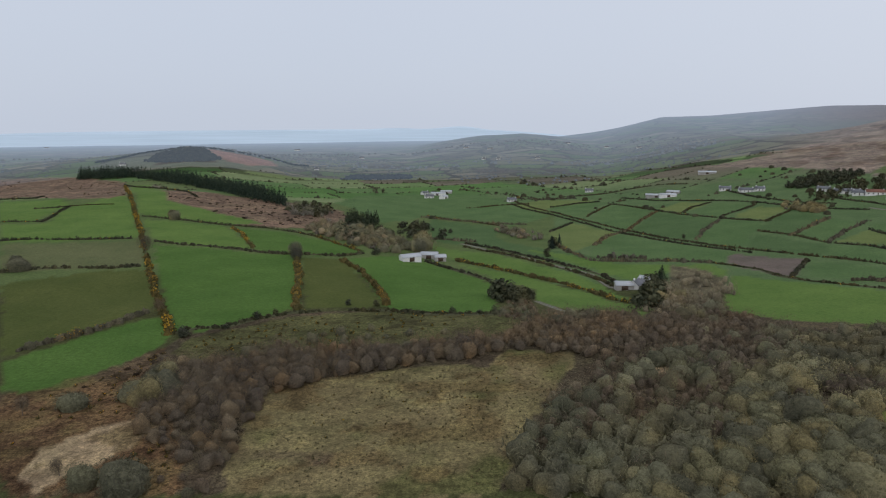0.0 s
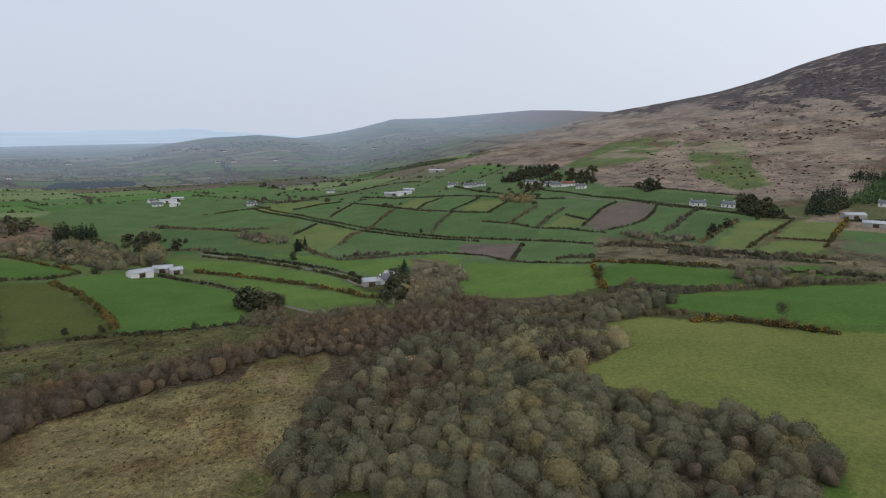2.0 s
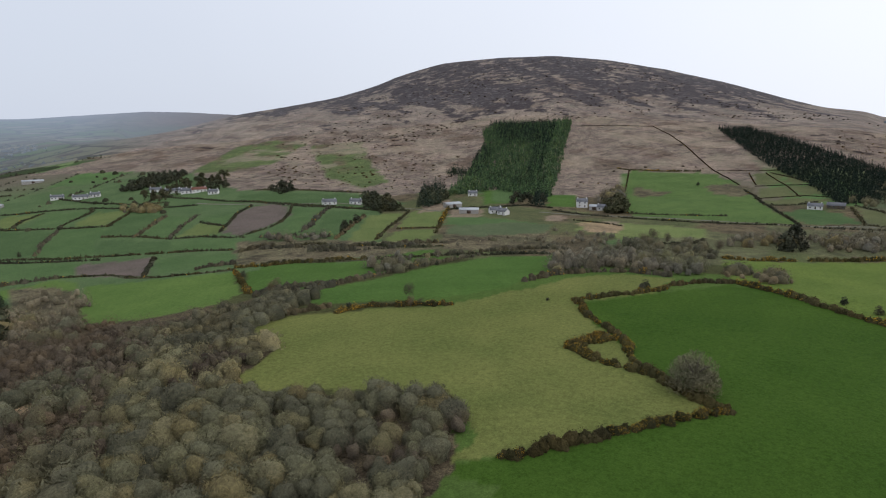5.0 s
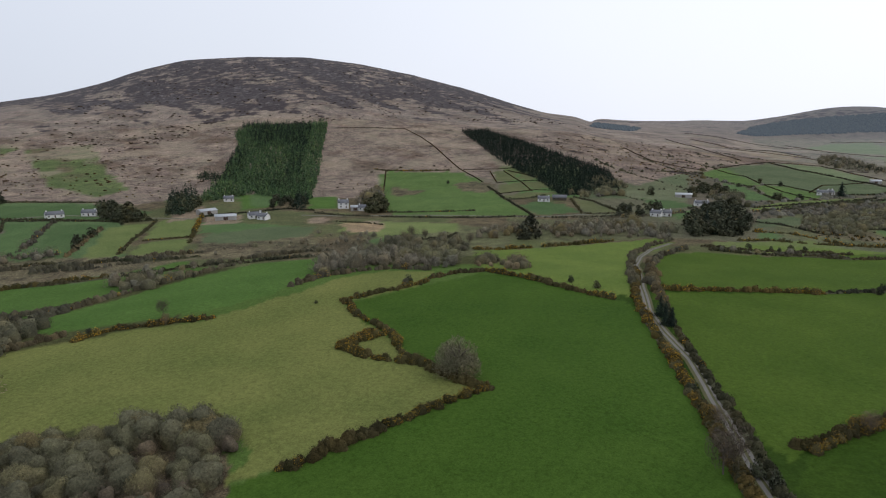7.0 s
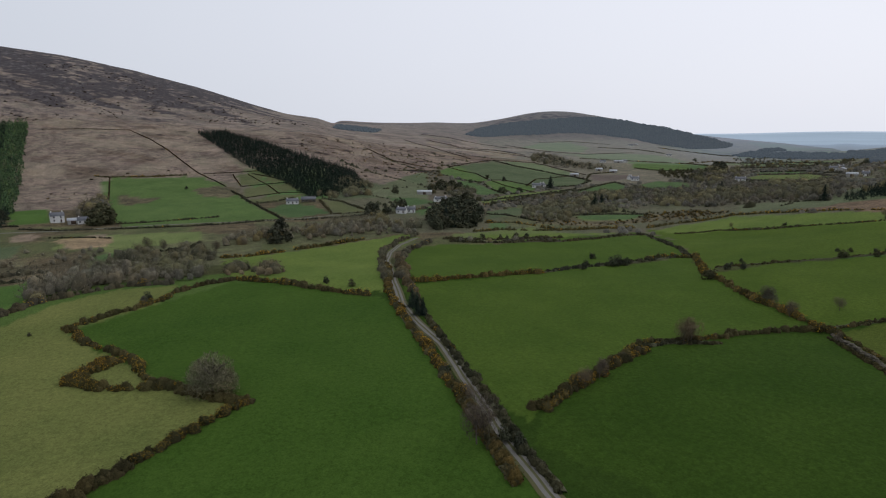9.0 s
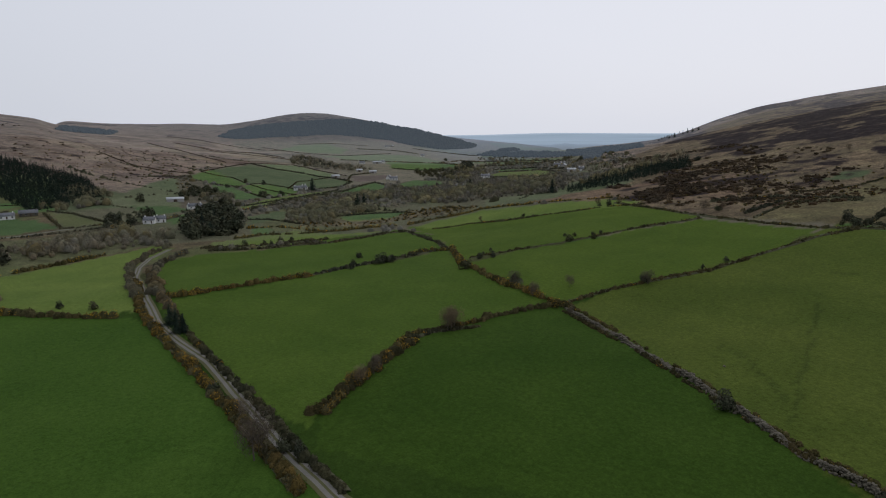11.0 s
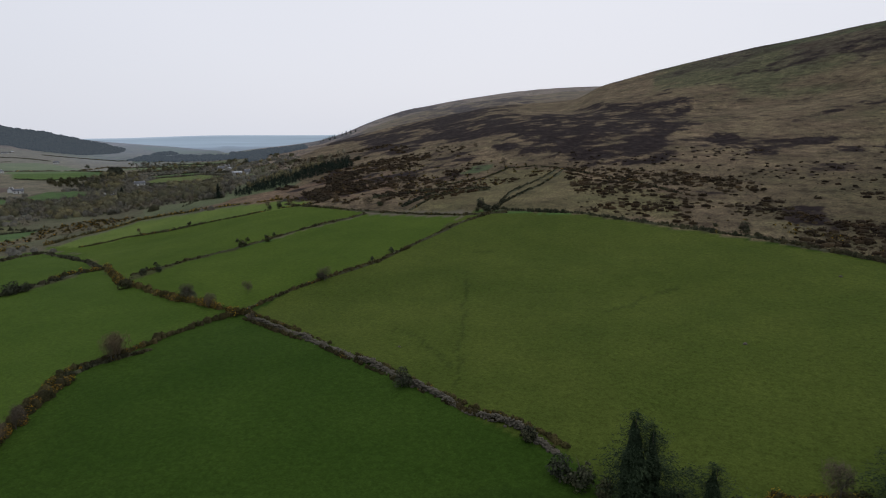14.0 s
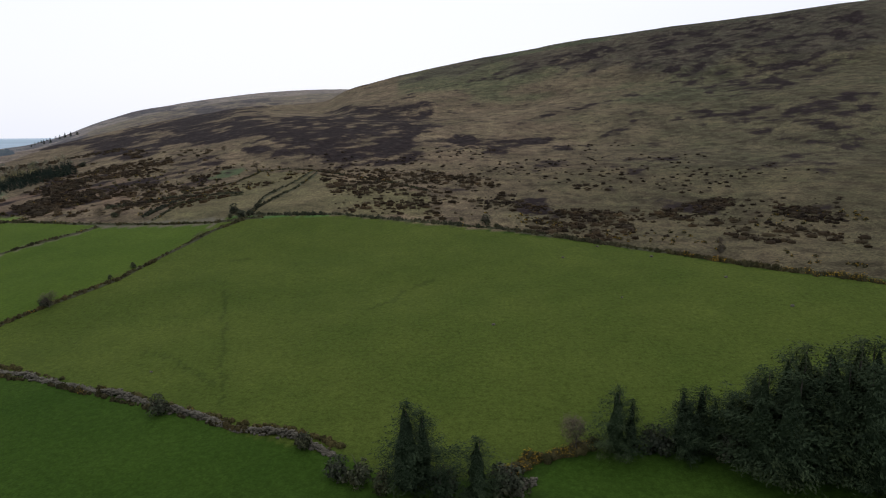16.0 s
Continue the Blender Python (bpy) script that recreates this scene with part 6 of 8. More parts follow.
def gable_roof(long, deep, eaves, ridge, over=0.35, thick=0.18):
    pieces = []
    x, y = long / 2 + over, deep / 2 + over
    drop = (ridge - eaves) / (deep / 2) * over
    for side in (-1, 1):
        v = np.array([(-x, side * y, eaves - drop), (x, side * y, eaves - drop), (x, 0, ridge + 0.02), (-x, 0, ridge + 0.02)])
        up = np.array((0, 0, thick))
        pieces.append((np.concatenate([v, v + up]), np.array([(0, 1, 2, 3), (4, 5, 6, 7), (0, 1, 5, 4), (1, 2, 6, 5), (2, 3, 7, 6), (3, 0, 4, 7)])))
    return joined(pieces)


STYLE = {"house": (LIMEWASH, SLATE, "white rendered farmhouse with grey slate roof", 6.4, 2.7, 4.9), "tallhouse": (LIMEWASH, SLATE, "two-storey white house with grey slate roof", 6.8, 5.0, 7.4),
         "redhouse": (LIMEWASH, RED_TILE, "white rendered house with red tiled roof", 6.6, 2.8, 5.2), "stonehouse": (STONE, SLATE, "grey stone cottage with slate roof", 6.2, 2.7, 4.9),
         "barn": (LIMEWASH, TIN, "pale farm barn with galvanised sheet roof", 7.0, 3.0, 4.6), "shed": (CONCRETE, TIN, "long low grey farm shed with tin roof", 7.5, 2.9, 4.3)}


def building(style, x, y, turn, long):
    wall, roof, label, deep, eaves, ridge = STYLE[style]
    home = "house" in style
    deep = min(deep, long * 0.75)
    top = new("house" if home else "barn" if style == "barn" else "farm_shed")
    tagged(top, label, "house" if home else "barn", "farm buildings")
    top.matrix_basis = pose(x, y, gz(x, y) + 0.15, 0, 0, turn)

    def add(name, me, *mats):
        for m in mats:
            me.materials.append(m)
        ob = new(name, me)
        ob.parent = top
        return ob

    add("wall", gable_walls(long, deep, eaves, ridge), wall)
    add("roof", mesh_of("roof", *gable_roof(long, deep, eaves, ridge), roof))
    if home:
        for sx in (-1, 1):
            add("chimney", mesh_of("chimney", *block(sx * (long / 2 - 0.9) - 0.35, sx * (long / 2 - 0.9) + 0.35, -0.35, 0.35, ridge - 0.7, ridge + 0.9), wall))
        floors = (0.9, 3.4) if style == "tallhouse" else (0.9,)
        bays = max(2, int(long / 3.2))
        for side in (-1, 1):
            for k in range(bays):
                u = -long / 2 + long * (k + 0.5) / bays
                for z in floors:
                    if k == bays // 2 and z < 1 and side < 0:
                        add("door", mesh_of("door", *block(u - 0.5, u + 0.5, side * deep / 2 - 0.06, side * deep / 2 + 0.06, 0.0, 2.05), DOOR_PAINT))
                        continue
                    pane = add("window", mesh_of("window", *block(u - 0.55, u + 0.55, side * deep / 2 - 0.05, side * deep / 2 + 0.05, z, z + 1.15), GLASS_DARK))
                    sill = new("sill", mesh_of("sill", *block(u - 0.65, u + 0.65, side * deep / 2 - 0.14, side * deep / 2 + 0.14, z - 0.12, z - 0.02), CONCRETE))
                    sill.parent = pane
    else:
        add("door", mesh_of("door", *block(-1.7, 1.7, -deep / 2 - 0.06, -deep / 2 + 0.06, 0.0, min(3.2, eaves - 0.3)), DOOR_PAINT))


def boulder(x, y, size):
    """A weathered field stone, half sunk."""
    bm = bmesh.new()
    bmesh.ops.create_icosphere(bm, subdivisions=2, radius=size)
    for v in bm.verts:
        v.co *= 0.8 + 0.45 * noise.noise(v.co * 1.3 / size + Vector((x, y, 0)))
        v.co.z *= 0.6
    me = bpy.data.meshes.new("boulder")
    bm.to_mesh(me)
    bm.free()
    me.materials.append(STONE)
    ob = tagged(new("boulder", me), "grey half-sunk field boulder in short grass", "boulder", "field boulders")
    ob.location = (x, y, gz(x, y) + size * 0.15)


# ---- roads and walls ----
lane("road", 2.4, (30, -52), (70, -46), (96, -41), (102, -41), (118, -40), (135, -40), (153, -39), (179, -39), (202, -36), (227, -34), (258, -35), (303, -40), (318, -40), (345, -45), (368, -54), (395, -71))
lane("track", 2.2, (48.2, 265.9), (53.2, 237.9), (60.6, 226.8), (68.1, 217.8), (78.1, 229.7))
lane("lane", 2.6, (27.7, 490.4), (55.7, 429.8), (83.1, 376.3), (95.9, 351.2), (97.8, 316.3), (103.3, 303.3))
lane("lane", 2.6, (387, 529.1), (394.2, 482.4), (406.2, 422.9), (427.5, 388.3), (436.1, 338.6), (443.6, 280))
lane("lane", 2.6, (481.2, 206.6), (488, 169.9), (498, 134.2), (509, 42.3), (535, -28.8))
boulder(-2.4, -180, 0.7)
boulder(-31.3, -249.1, 0.8)
boulder(-82.5, -214.2, 0.8)
boulder(-90.6, -184.2, 0.8)
boulder(-65.4, -245.2, 0.9)
boulder(-47.3, -263.1, 0.9)
boulder(87.4, -148.7, 0.5)
boulder(-44.5, -200.1, 0.5)
stone_wall((156.2, -159.8), (126.3, -148.8), (106.4, -141.7), (84.4, -133.7), (68.5, -126.7), (53.5, -119.8), (40.6, -117.8), (29.6, -111.8))
stone_wall((-5.6, -101), (-6.6, -104), (-8.6, -106))

# ---- buildings ----
building("barn", -10.5, 391.5, 23, 12.8)
building("shed", 2.1, 412.1, -9, 11.2)
building("shed", 8.9, 402.9, 10, 7.3)
building("house", 4.5, 857.2, 11, 12.4)
building("barn", 17.5, 889.9, -19, 20.9)
building("shed", 30.1, 916.5, 0, 16.6)
building("house", -1.3, 899.4, 42, 11.4)
building("barn", 24.2, 844.7, 60, 13.8)
building("house", 108.5, 781.7, 3, 11.4)
building("house", 108.2, 308.2, 42, 7.7)
building("shed", 101.5, 308.2, -7, 8.8)
building("barn", 116.2, 317.1, -49, 7.0)
building("shed", 273.1, 728.9, -20, 24.0)
building("barn", 282.5, 718, -1, 18.2)
building("shed", 298.5, 741.8, -41, 14.5)
building("house", 346.3, 711, -25, 12.9)
building("house", 356.5, 683.2, -17, 15.3)
building("house", 370.1, 679.2, -38, 9.8)
building("shed", 402.9, 884.1, -19, 24.0)
building("house", 227.2, 859.9, -14, 11.3)
building("house", 417.6, 586.8, -35, 11.7)
building("redhouse", 427.3, 579.8, -21, 15.6)
building("house", 424.9, 552, -57, 10.1)
building("house", 419.5, 385.3, -37, 12.4)
building("house", 434.3, 366.5, -65, 10.3)
building("house", 540.6, 305, -60, 9.0)
building("shed", 470.6, 286, -29, 15.0)
building("shed", 447.5, 256.1, -60, 15.9)
building("house", 459.4, 237.3, -48, 10.3)
building("house", 456.3, 228.4, -103, 8.3)
building("tallhouse", 527, 186.9, -65, 9.1)
building("house", 521, 164, -73, 12.9)
building("shed", 519, 173, -72, 7.9)
building("house", 606, 12.2, -84, 11.0)
building("stonehouse", 617, -2.8, -90, 13.4)
building("shed", 655, -125, -101, 15.7)
building("house", 598, -130.1, -87, 12.2)
building("house", 522, -79.9, -119, 8.6)
building("house", 523, -88, -100, 7.0)
building("house", 141.7, 2189, -2, 17.9)
building("house", 210.3, 2045.4, -4, 18.6)
building("house", 158.9, 1705.5, 16, 10.9)
building("house", 296.7, 1655, -9, 12.2)
building("house", 517.6, 2278.3, -12, 16.9)
building("house", 626.8, 2164.4, -15, 16.3)
building("house", 195.5, 1679.8, -5, 12.2)
building("house", 637.4, 1865.2, -18, 16.1)
building("house", -2281.3, 3857.5, 32, 24.0)
building("house", -570.1, 1195.3, 37, 10.8)
building("house", -583.9, 2881.4, 13, 24.0)
building("house", -241, 1392.3, 11, 10.2)
building("house", -206.7, 2044.6, 7, 14.9)
building("house", 408.4, 627.5, -33, 12.2)
building("house", 412.9, 604.7, -24, 15.9)
building("house", 419.7, 595.7, -55, 9.2)
building("house", 699, -269, -111, 10.4)
building("house", 704, -278, -60, 6.7)
building("shed", 832, -377, -100, 11.1)
building("house", 746, -424, -118, 10.4)
building("house", 759, -424, -60, 6.7)
building("shed", 867, -456, -118, 11.1)
building("shed", 910, -454, -110, 9.6)
building("house", 1684, -938, -120, 14.8)
building("shed", 1714, -971, -60, 11.8)
building("house", 1275, -806, -120, 10.4)
building("house", 1120, -450, -110, 9.6)
building("house", 1073, -542, -118, 10.4)
building("shed", 1058, -566, -118, 16.3)
building("house", 1075, -587, -70, 8.9)
building("house", 654, -511, -126, 11.8)
building("house", 590, -424, -126, 9.6)
building("house", 626, -616, -136, 11.1)
building("shed", 607, -608, -60, 8.9)
building("shed", 539, -553, -136, 10.4)
building("house", 522, -552, -137, 6.7)
building("house", 628, -627, -130, 6.7)

# ---- single trees and shrubs ----
single("ash", 156, 25, 12.1)
single("ash", -76.6, 362.4, 8.8)
single("willow", -193.6, 480.6, 8.7)
single("willow", -206.3, 312.9, 8.0)
single("ash", -4.3, 435.3, 12.2)
single("spruce", 91.7, 446.1, 10.0)
single("spruce", 125, 319.1, 10.3)
single("spruce", 220, -37, 7.7)
single("spruce", 210, -37, 8.6)
single("spruce", 209, -39, 6.9)
single("brown", 117, -33, 11.0)
single("dark", 117, -39, 4.2)
single("dark", 113, 44.9, 3.8)
single("brown", 139, -68, 5.7)
single("brown", 143, -73.9, 6.1)
single("brown", 162.1, -112.9, 7.1)
single("dark", 272, -144.9, 6.2)
single("dark", 273, -151.9, 5.2)
single("dark", 268, -128, 4.6)
single("dark", 73.4, -125.8, 6.1)
single("brown", 173.2, -178.8, 5.2)
single("dark", 231.1, -168.8, 7.7)
single("ash", 191.2, -165.8, 5.6)
single("brown", 153.4, -201.7, 6.2)
single("dark", 274, -148.9, 6.8)
single("dark", 274.1, -153.9, 4.8)
single("dark", 36.6, -113.8, 4.7)
single("brown", 162.1, -113.9, 7.6)
single("dark", 244.1, -187.8, 4.4)
single("dark", 240.1, -192.8, 4.4)
single("dark", 232.2, -238.8, 4.9)
single("dark", 225.2, -249.8, 4.3)
single("dark", 276, -133, 4.1)
single("brown", 174.2, -159.8, 5.8)
single("pine", 14.5, -101.9, 17.3)
single("pine", 11.5, -103.9, 14.5)
single("pine", 1.5, -100, 11.9)
single("pine", -25.6, -115.1, 13.8)
single("pine", -28.7, -116.1, 10.6)
single("pine", -37.7, -114.1, 13.7)
single("pine", -41.7, -115.1, 13.5)
single("pine", -47.7, -116.1, 11.5)
single("pine", -50.8, -114.1, 15.8)
single("pine", -54.8, -111.1, 21.7)
single("pine", -57.8, -111.1, 23.2)
single("pine", -62.8, -111.1, 22.1)
single("pine", -66.8, -110.1, 24.4)
single("pine", -69.8, -110.1, 23.8)
single("pine", -58.8, -107.1, 18.9)
single("pine", -68.8, -105.1, 22.3)
single("dark", 23.5, -102.9, 6.7)
single("willow", -65.9, 109.9, 5.2)
single("willow", -56.9, 107.7, 7.3)
single("brown", -72.8, 114.1, 4.6)
single("willow", -87.9, 146.6, 4.9)
single("brown", -98, 142.8, 5.0)
single("pine", -49.8, -108.1, 20.3)
single("pine", -53.8, -105.1, 20.7)
single("pine", -61.8, -105.1, 22.1)
single("pine", -65.8, -103.1, 22.6)
single("dark", 27.6, -103.9, 5.6)
single("dark", -4.6, -102, 7.6)
single("dark", 7.5, -101, 6.5)
single("dark", 18.5, -100.9, 5.5)
single("dark", -32.7, -115.1, 7.0)
single("pine", -43.7, -114.1, 12.0)
single("spruce", 828.3, -1196.1, 9.9)
single("spruce", 809.3, -1186.1, 9.8)
single("spruce", 775.3, -1155.1, 8.3)
single("spruce", 840.2, -1197.1, 8.7)
single("spruce", 821, -1124.2, 7.1)
single("spruce", 811.1, -1128.2, 8.2)
single("pine", -38.7, -113.1, 11.4)
single("pine", -47.7, -112.1, 13.4)
single("dark", -34.7, -114.1, 6.5)
single("dark", -45.7, -111.1, 7.8)
single("brown", -17.6, -114.1, 8.5)
single("pine", 7.5, -100, 5.4)
single("dark", 36.6, -113.8, 4.4)
single("dark", -2.6, -102, 6.5)
single("dark", -0.1, -306, 6.2)
single("brown", -89.4, -240.2, 6.5)
single("dark", 206.6, -332.6, 5.0)
single("dark", 128, -318.6, 5.4)
single("brown", -70.2, 872.4, 12.6)
single("dark", -6.1, -299, 4.4)
single("dark", 155.4, -202.7, 4.8)
single("dark", 296, -145.9, 5.2)
single("dark", 204.7, 247.6, 4.2)
single("brown", 175.2, 193.9, 6.5)
single("brown", 181.4, 128.5, 4.7)
single("ash", 246, 61.1, 3.0)
single("dark", 162.9, 170.1, 4.1)
single("dark", -83.1, 205.5, 4.7)
single("dark", -71.8, 215.2, 2.9)
single("dark", -64.4, 228, 4.4)
single("dark", -59.1, 235.8, 3.2)
single("brown", -160.1, 352.7, 11.0)
single("brown", -105.2, 238.1, 6.7)
single("brown", 137, -37, 5.1)
single("brown", 122, -37, 5.1)
single("dark", 156, -35, 4.7)
single("dark", 113, -41, 4.8)
single("dark", 214.1, 87.9, 1.7)
single("brown", 176.2, -162.8, 5.0)
single("brown", 161.1, -110.9, 8.1)
single("brown", 191.2, -164.8, 6.7)
single("brown", 149.2, -154.8, 3.7)
single("dark", 660, -93.9, 11.8)
single("dark", 157, -205, 3.0)
single("dark", 150, -215, 2.6)
single("dark", 146, -243, 3.0)
single("dark", 148, -230, 2.4)
single("dark", 131, -321, 5.0)
single("dark", 127, -324, 3.5)
single("dark", 135, -319, 3.0)
single("dark", 252, -196, 2.5)
single("dark", 257, -205, 2.5)
single("dark", 245, -248, 2.6)
single("dark", 240, -250, 2.8)
single("dark", 233, -257, 2.6)
single("dark", 230, -260, 2.6)
single("dark", 339, -300, 3.5)
single("brown", 370, -285, 4.5)
single("dark", 289, -334, 3.5)
single("dark", 295, -331, 3.5)
single("dark", 383, -111, 4.0)
single("dark", 376, -121, 4.0)
single("dark", 372, -124, 4.0)
single("dark", 383, -134, 4.0)
single("dark", 384, -142, 4.0)
single("dark", 113, 45, 3.2)
single("dark", 248, 60, 4.5)
single("dark", 260, -7, 4.0)
single("dark", 253, -17, 4.0)
single("dark", 265, 9, 3.0)
single("brown", 191, 136, 6.5)
single("dark", 170, 148, 3.0)
single("dark", 163, 166, 3.5)
single("dark", 161, 158, 3.0)
single("dark", 264, 170, 3.0)
single("brown", 184, 202, 6.0)
single("dark", -33, 253, 3.4)
single("dark", -21, 250, 4.0)
single("dark", 10, 232, 3.6)
single("dark", 20, 230, 3.0)
single("dark", 26, 230, 4.2)
single("dark", -39, 345, 3.0)
single("ash", -6, 453, 9.0)
single("dark", -33, 401, 6.5)
single("dark", 201, 473, 4.5)
single("dark", 95, 462, 8.0)
single("dark", 96, 457, 9.0)
single("spruce", 100, 458, 10.0)
single("ash", -202, 497, 6.5)
single("ash", -81, 381, 9.0)
single("dark", -85, 209, 4.0)
single("ash", -215, 325, 7.0)
single("spruce", 693, -284, 15)
single("spruce", 525, -259, 15)
single("spruce", 539, -273, 13)
single("spruce", 406, -393, 13)
single("spruce", 543, -421, 10)
single("dark", 775, -253, 8)
single("dark", 663, -213, 9)
single("dark", 657, -215, 9)
single("dark", 665, -236, 8)
single("dark", 683, -180, 8)
single("dark", 813, -242, 7)
single("dark", 759, -204, 6)
single("dark", 967, -439, 9)
single("dark", 1078, -737, 9)
single("dark", 718, -638, 9)
single("dark", 816, -683, 9)
single("spruce", 600, -446, 10)
single("dark", 532, -449, 8)
single("dark", 652, -689, 10)
single("brown", 595, -289, 7)
single("dark", 291, -336, 5)
single("brown", 298, -333, 6)
single("spruce", 832, -1105, 5.0)
single("spruce", 851, -1140, 5.6)
single("spruce", 878, -1186, 5.0)
single("spruce", 868, -1181, 6.2)
single("spruce", 936, -1281, 5.6)
single("spruce", 922, -1272, 6.2)
single("spruce", 880, -1224, 6.8)
single("spruce", 930, -1312, 5.6)
single("brown", 247, -340, 8)
single("brown", 213, -328, 8)
single("brown", 205, -334, 6)
single("dark", 136, -327, 7)
single("brown", 172, -461, 8)
single("dark", 382, -570, 8)
single("brown", 278, -332, 7)
single("brown", 0, -306, 5)
single("brown", -95, -256, 5)
single("dark", 12, -313, 3)
single("brown", 231, -544, 6)
single("gorse", 159, -157, 3)
single("gorse", 158, -161, 2.6)
single("gorse", 152, -158, 2.4)
single("gorse", 163, -158, 2.2)
single("spruce", 446, -94, 11)
single("spruce", 475, -108, 12)
single("spruce", 499, -122, 12)
single("spruce", 481, -124, 11)
single("spruce", 441, -121, 12)
single("spruce", 436, -104, 10)
single("spruce", 513, -113, 11)
single("dark", 700, 122, 5)
single("dark", 426, 345, 7)
single("dark", 424, 333, 6)
single("brown", 382, 90, 9)
single("brown", 380, 81, 8)
single("brown", 369, 92, 8)
single("brown", 369, 51, 8)
single("dark", 165, 1040, 9)
single("dark", 82, 413, 8)
single("spruce", 93, 449, 9)
single("brown", -62, 892, 9)
single("dark", -37, 332, 3)

# ---- woods and scrub ----
grove("willow", 3.7, 4.5, (79.8, 149), (106.5, 162), (123.1, 150.1), (123.9, 137.2), (101, 131.2), (96.9, 118.3), (105.5, 102.5), (116.3, 86.6), (116.2, 68.7), (103.1, 61.8), (82.2, 57.7), (72.2, 53.7), (31.1, 99.4), (45.7, 106.3), (63.5, 119.2))
grove("willow", 4.1, 4.6, (135.6, 190.9), (176.1, 192), (174.8, 169.2), (129.1, 157.1), (124.9, 139.2), (99.2, 140.1), (94.7, 159))
grove("brown", 3.2, 5.0, (-77.6, 154.3), (-75.9, 176.3), (-56.8, 178.7), (-28.4, 188.9), (-1.3, 186.1), (24.9, 189.4), (38.9, 208.1), (72.8, 214.7), (66.3, 186.9), (44.7, 176.1), (23.7, 178.4), (7.1, 168.9), (-25, 165.8), (-41.5, 150.3), (-42.1, 130.3), (-39.6, 113.2), (-49.5, 117.5), (-64.2, 130.9))
grove("brown", 3.5, 4.6, (41.9, 212.1), (63.5, 225.8), (85.5, 217.7), (117.2, 248.5), (125.1, 204.7), (134.6, 188.9), (95.7, 158), (79.8, 149), (67.5, 124.2), (44.7, 104.3), (31.1, 99.4), (19, 112.5), (26.9, 122.4), (38, 141.2), (48.2, 163.1), (42.8, 175.1), (33.1, 171.3))
grove("brown", 3.6, 4.8, (12.9, 101.7), (23.2, 127.5), (33.3, 145.3), (43, 148.2), (34.8, 127.3), (24.4, 101.4))
grove("heath", 9.0, 1.0, (-818.2, 1123.1), (-568.7, 1027.2), (-432.8, 910.4), (-280.7, 589.1), (-635.2, 866.9))
grove("heath", 7.0, 1.2, (-265.4, 633.7), (-207.8, 652.1), (-154.1, 670.6), (-90.6, 646.8), (-63.1, 556), (-90.4, 512.8), (-138.3, 485.1), (-198.2, 494.8))
grove("gorse", 1.9, 2.0, (224, 80.9), (219, 75), (189, 50.1), (178, 46.1), (165, 52), (170, 62), (175, 64), (184, 53.1), (202, 70))
grove("gorse", 2.4, 1.8, (174, 48.1), (170, 43.1), (161, 32), (153, 24), (149, 24), (154, 31), (164, 45.1))
grove("tuft", 1.7, 0.3, (-37.3, 124.2), (-30.1, 162), (-8.9, 165.4), (7, 164.9), (17.4, 161.6), (23.6, 175.4), (41.8, 173.1), (32.4, 148.3), (22.4, 132.5), (13, 105.7), (-35.8, 107.1))
grove("heath", 2.4, 0.8, (-116.8, 149.4), (-93.4, 162.7), (-82.6, 188.5), (-75.5, 157.2), (-71, 140.1), (-83.7, 115.4))
grove("willow", 6.0, 4.0, (-58.3, 125.8), (-51.3, 127.6), (-39.6, 113.2), (-36.8, 105.2), (-51.9, 105.6))
grove("willow", 8.0, 3.0, (-53.4, 191.7), (-38.7, 212.2), (-10.8, 206.4), (8, 198.9), (-10.2, 191.4), (-40.6, 183.3))
grove("brown", 8.0, 6.0, (81.8, 224.7), (107.7, 288.3), (142.8, 337), (158.9, 320.1), (143.3, 275.3), (108.1, 233.6))
grove("dark", 7.0, 9.0, (475, -90), (571, -124.1), (601, -157.1), (533, -151.1), (436, -125.1), (422, -87))
grove("willow", 9.0, 6.0, (-100.4, 513.1), (-78.1, 554.5), (-26, 520), (-5.9, 450.4), (-24.1, 406.9), (-44.8, 421.5), (-83.6, 468.6))
grove("dark", 14.0, 7.0, (-53.2, 513.7), (-18.7, 599.8), (38.4, 564.2), (11.4, 493.9))
grove("spruce", 3.6, 9.5, (-72, 542), (-42, 546), (-45, 588), (-75, 597))
grove("dark", 4.5, 8.0, (28.3, 275.3), (39.3, 291.1), (48.6, 278.9), (44.1, 257), (28.8, 258.3))
grove("brown", 3.6, 2.4, (24.9, 223.4), (35.7, 264.2), (46.1, 257), (42.2, 224.1), (33.2, 211.2))
grove("dark", 7.0, 8.0, (83.1, 238.6), (120.4, 328.1), (130.9, 326.1), (109.4, 278.3), (89.7, 231.6))
grove("gorse", 5.0, 1.0, (-80.3, 199.4), (-50.3, 228.6), (-12.9, 238.5), (23, 223.5), (-10.1, 196.4), (-35.3, 191.1), (-69.8, 179.1))
grove("gorse", 3.2, 0.8, (-116.8, 149.4), (-93.4, 162.7), (-82.6, 188.5), (-73.1, 169.2), (-69.9, 141.1), (-78.2, 134.3), (-84.5, 125.5), (-83.7, 115.4), (-99.5, 125.9))
grove("gorse", 2.6, 0.9, (-64.5, 121.9), (-57.2, 130.7), (-49.5, 117.5), (-54.8, 109.7), (-62.7, 114.9))
grove("gorse", 4.6, 0.5, (-37.3, 124.2), (-28.4, 151.9), (-5.2, 155.2), (13.6, 159.7), (29.7, 155.3), (21.4, 132.5), (0.2, 134.1), (-24.1, 126.8))
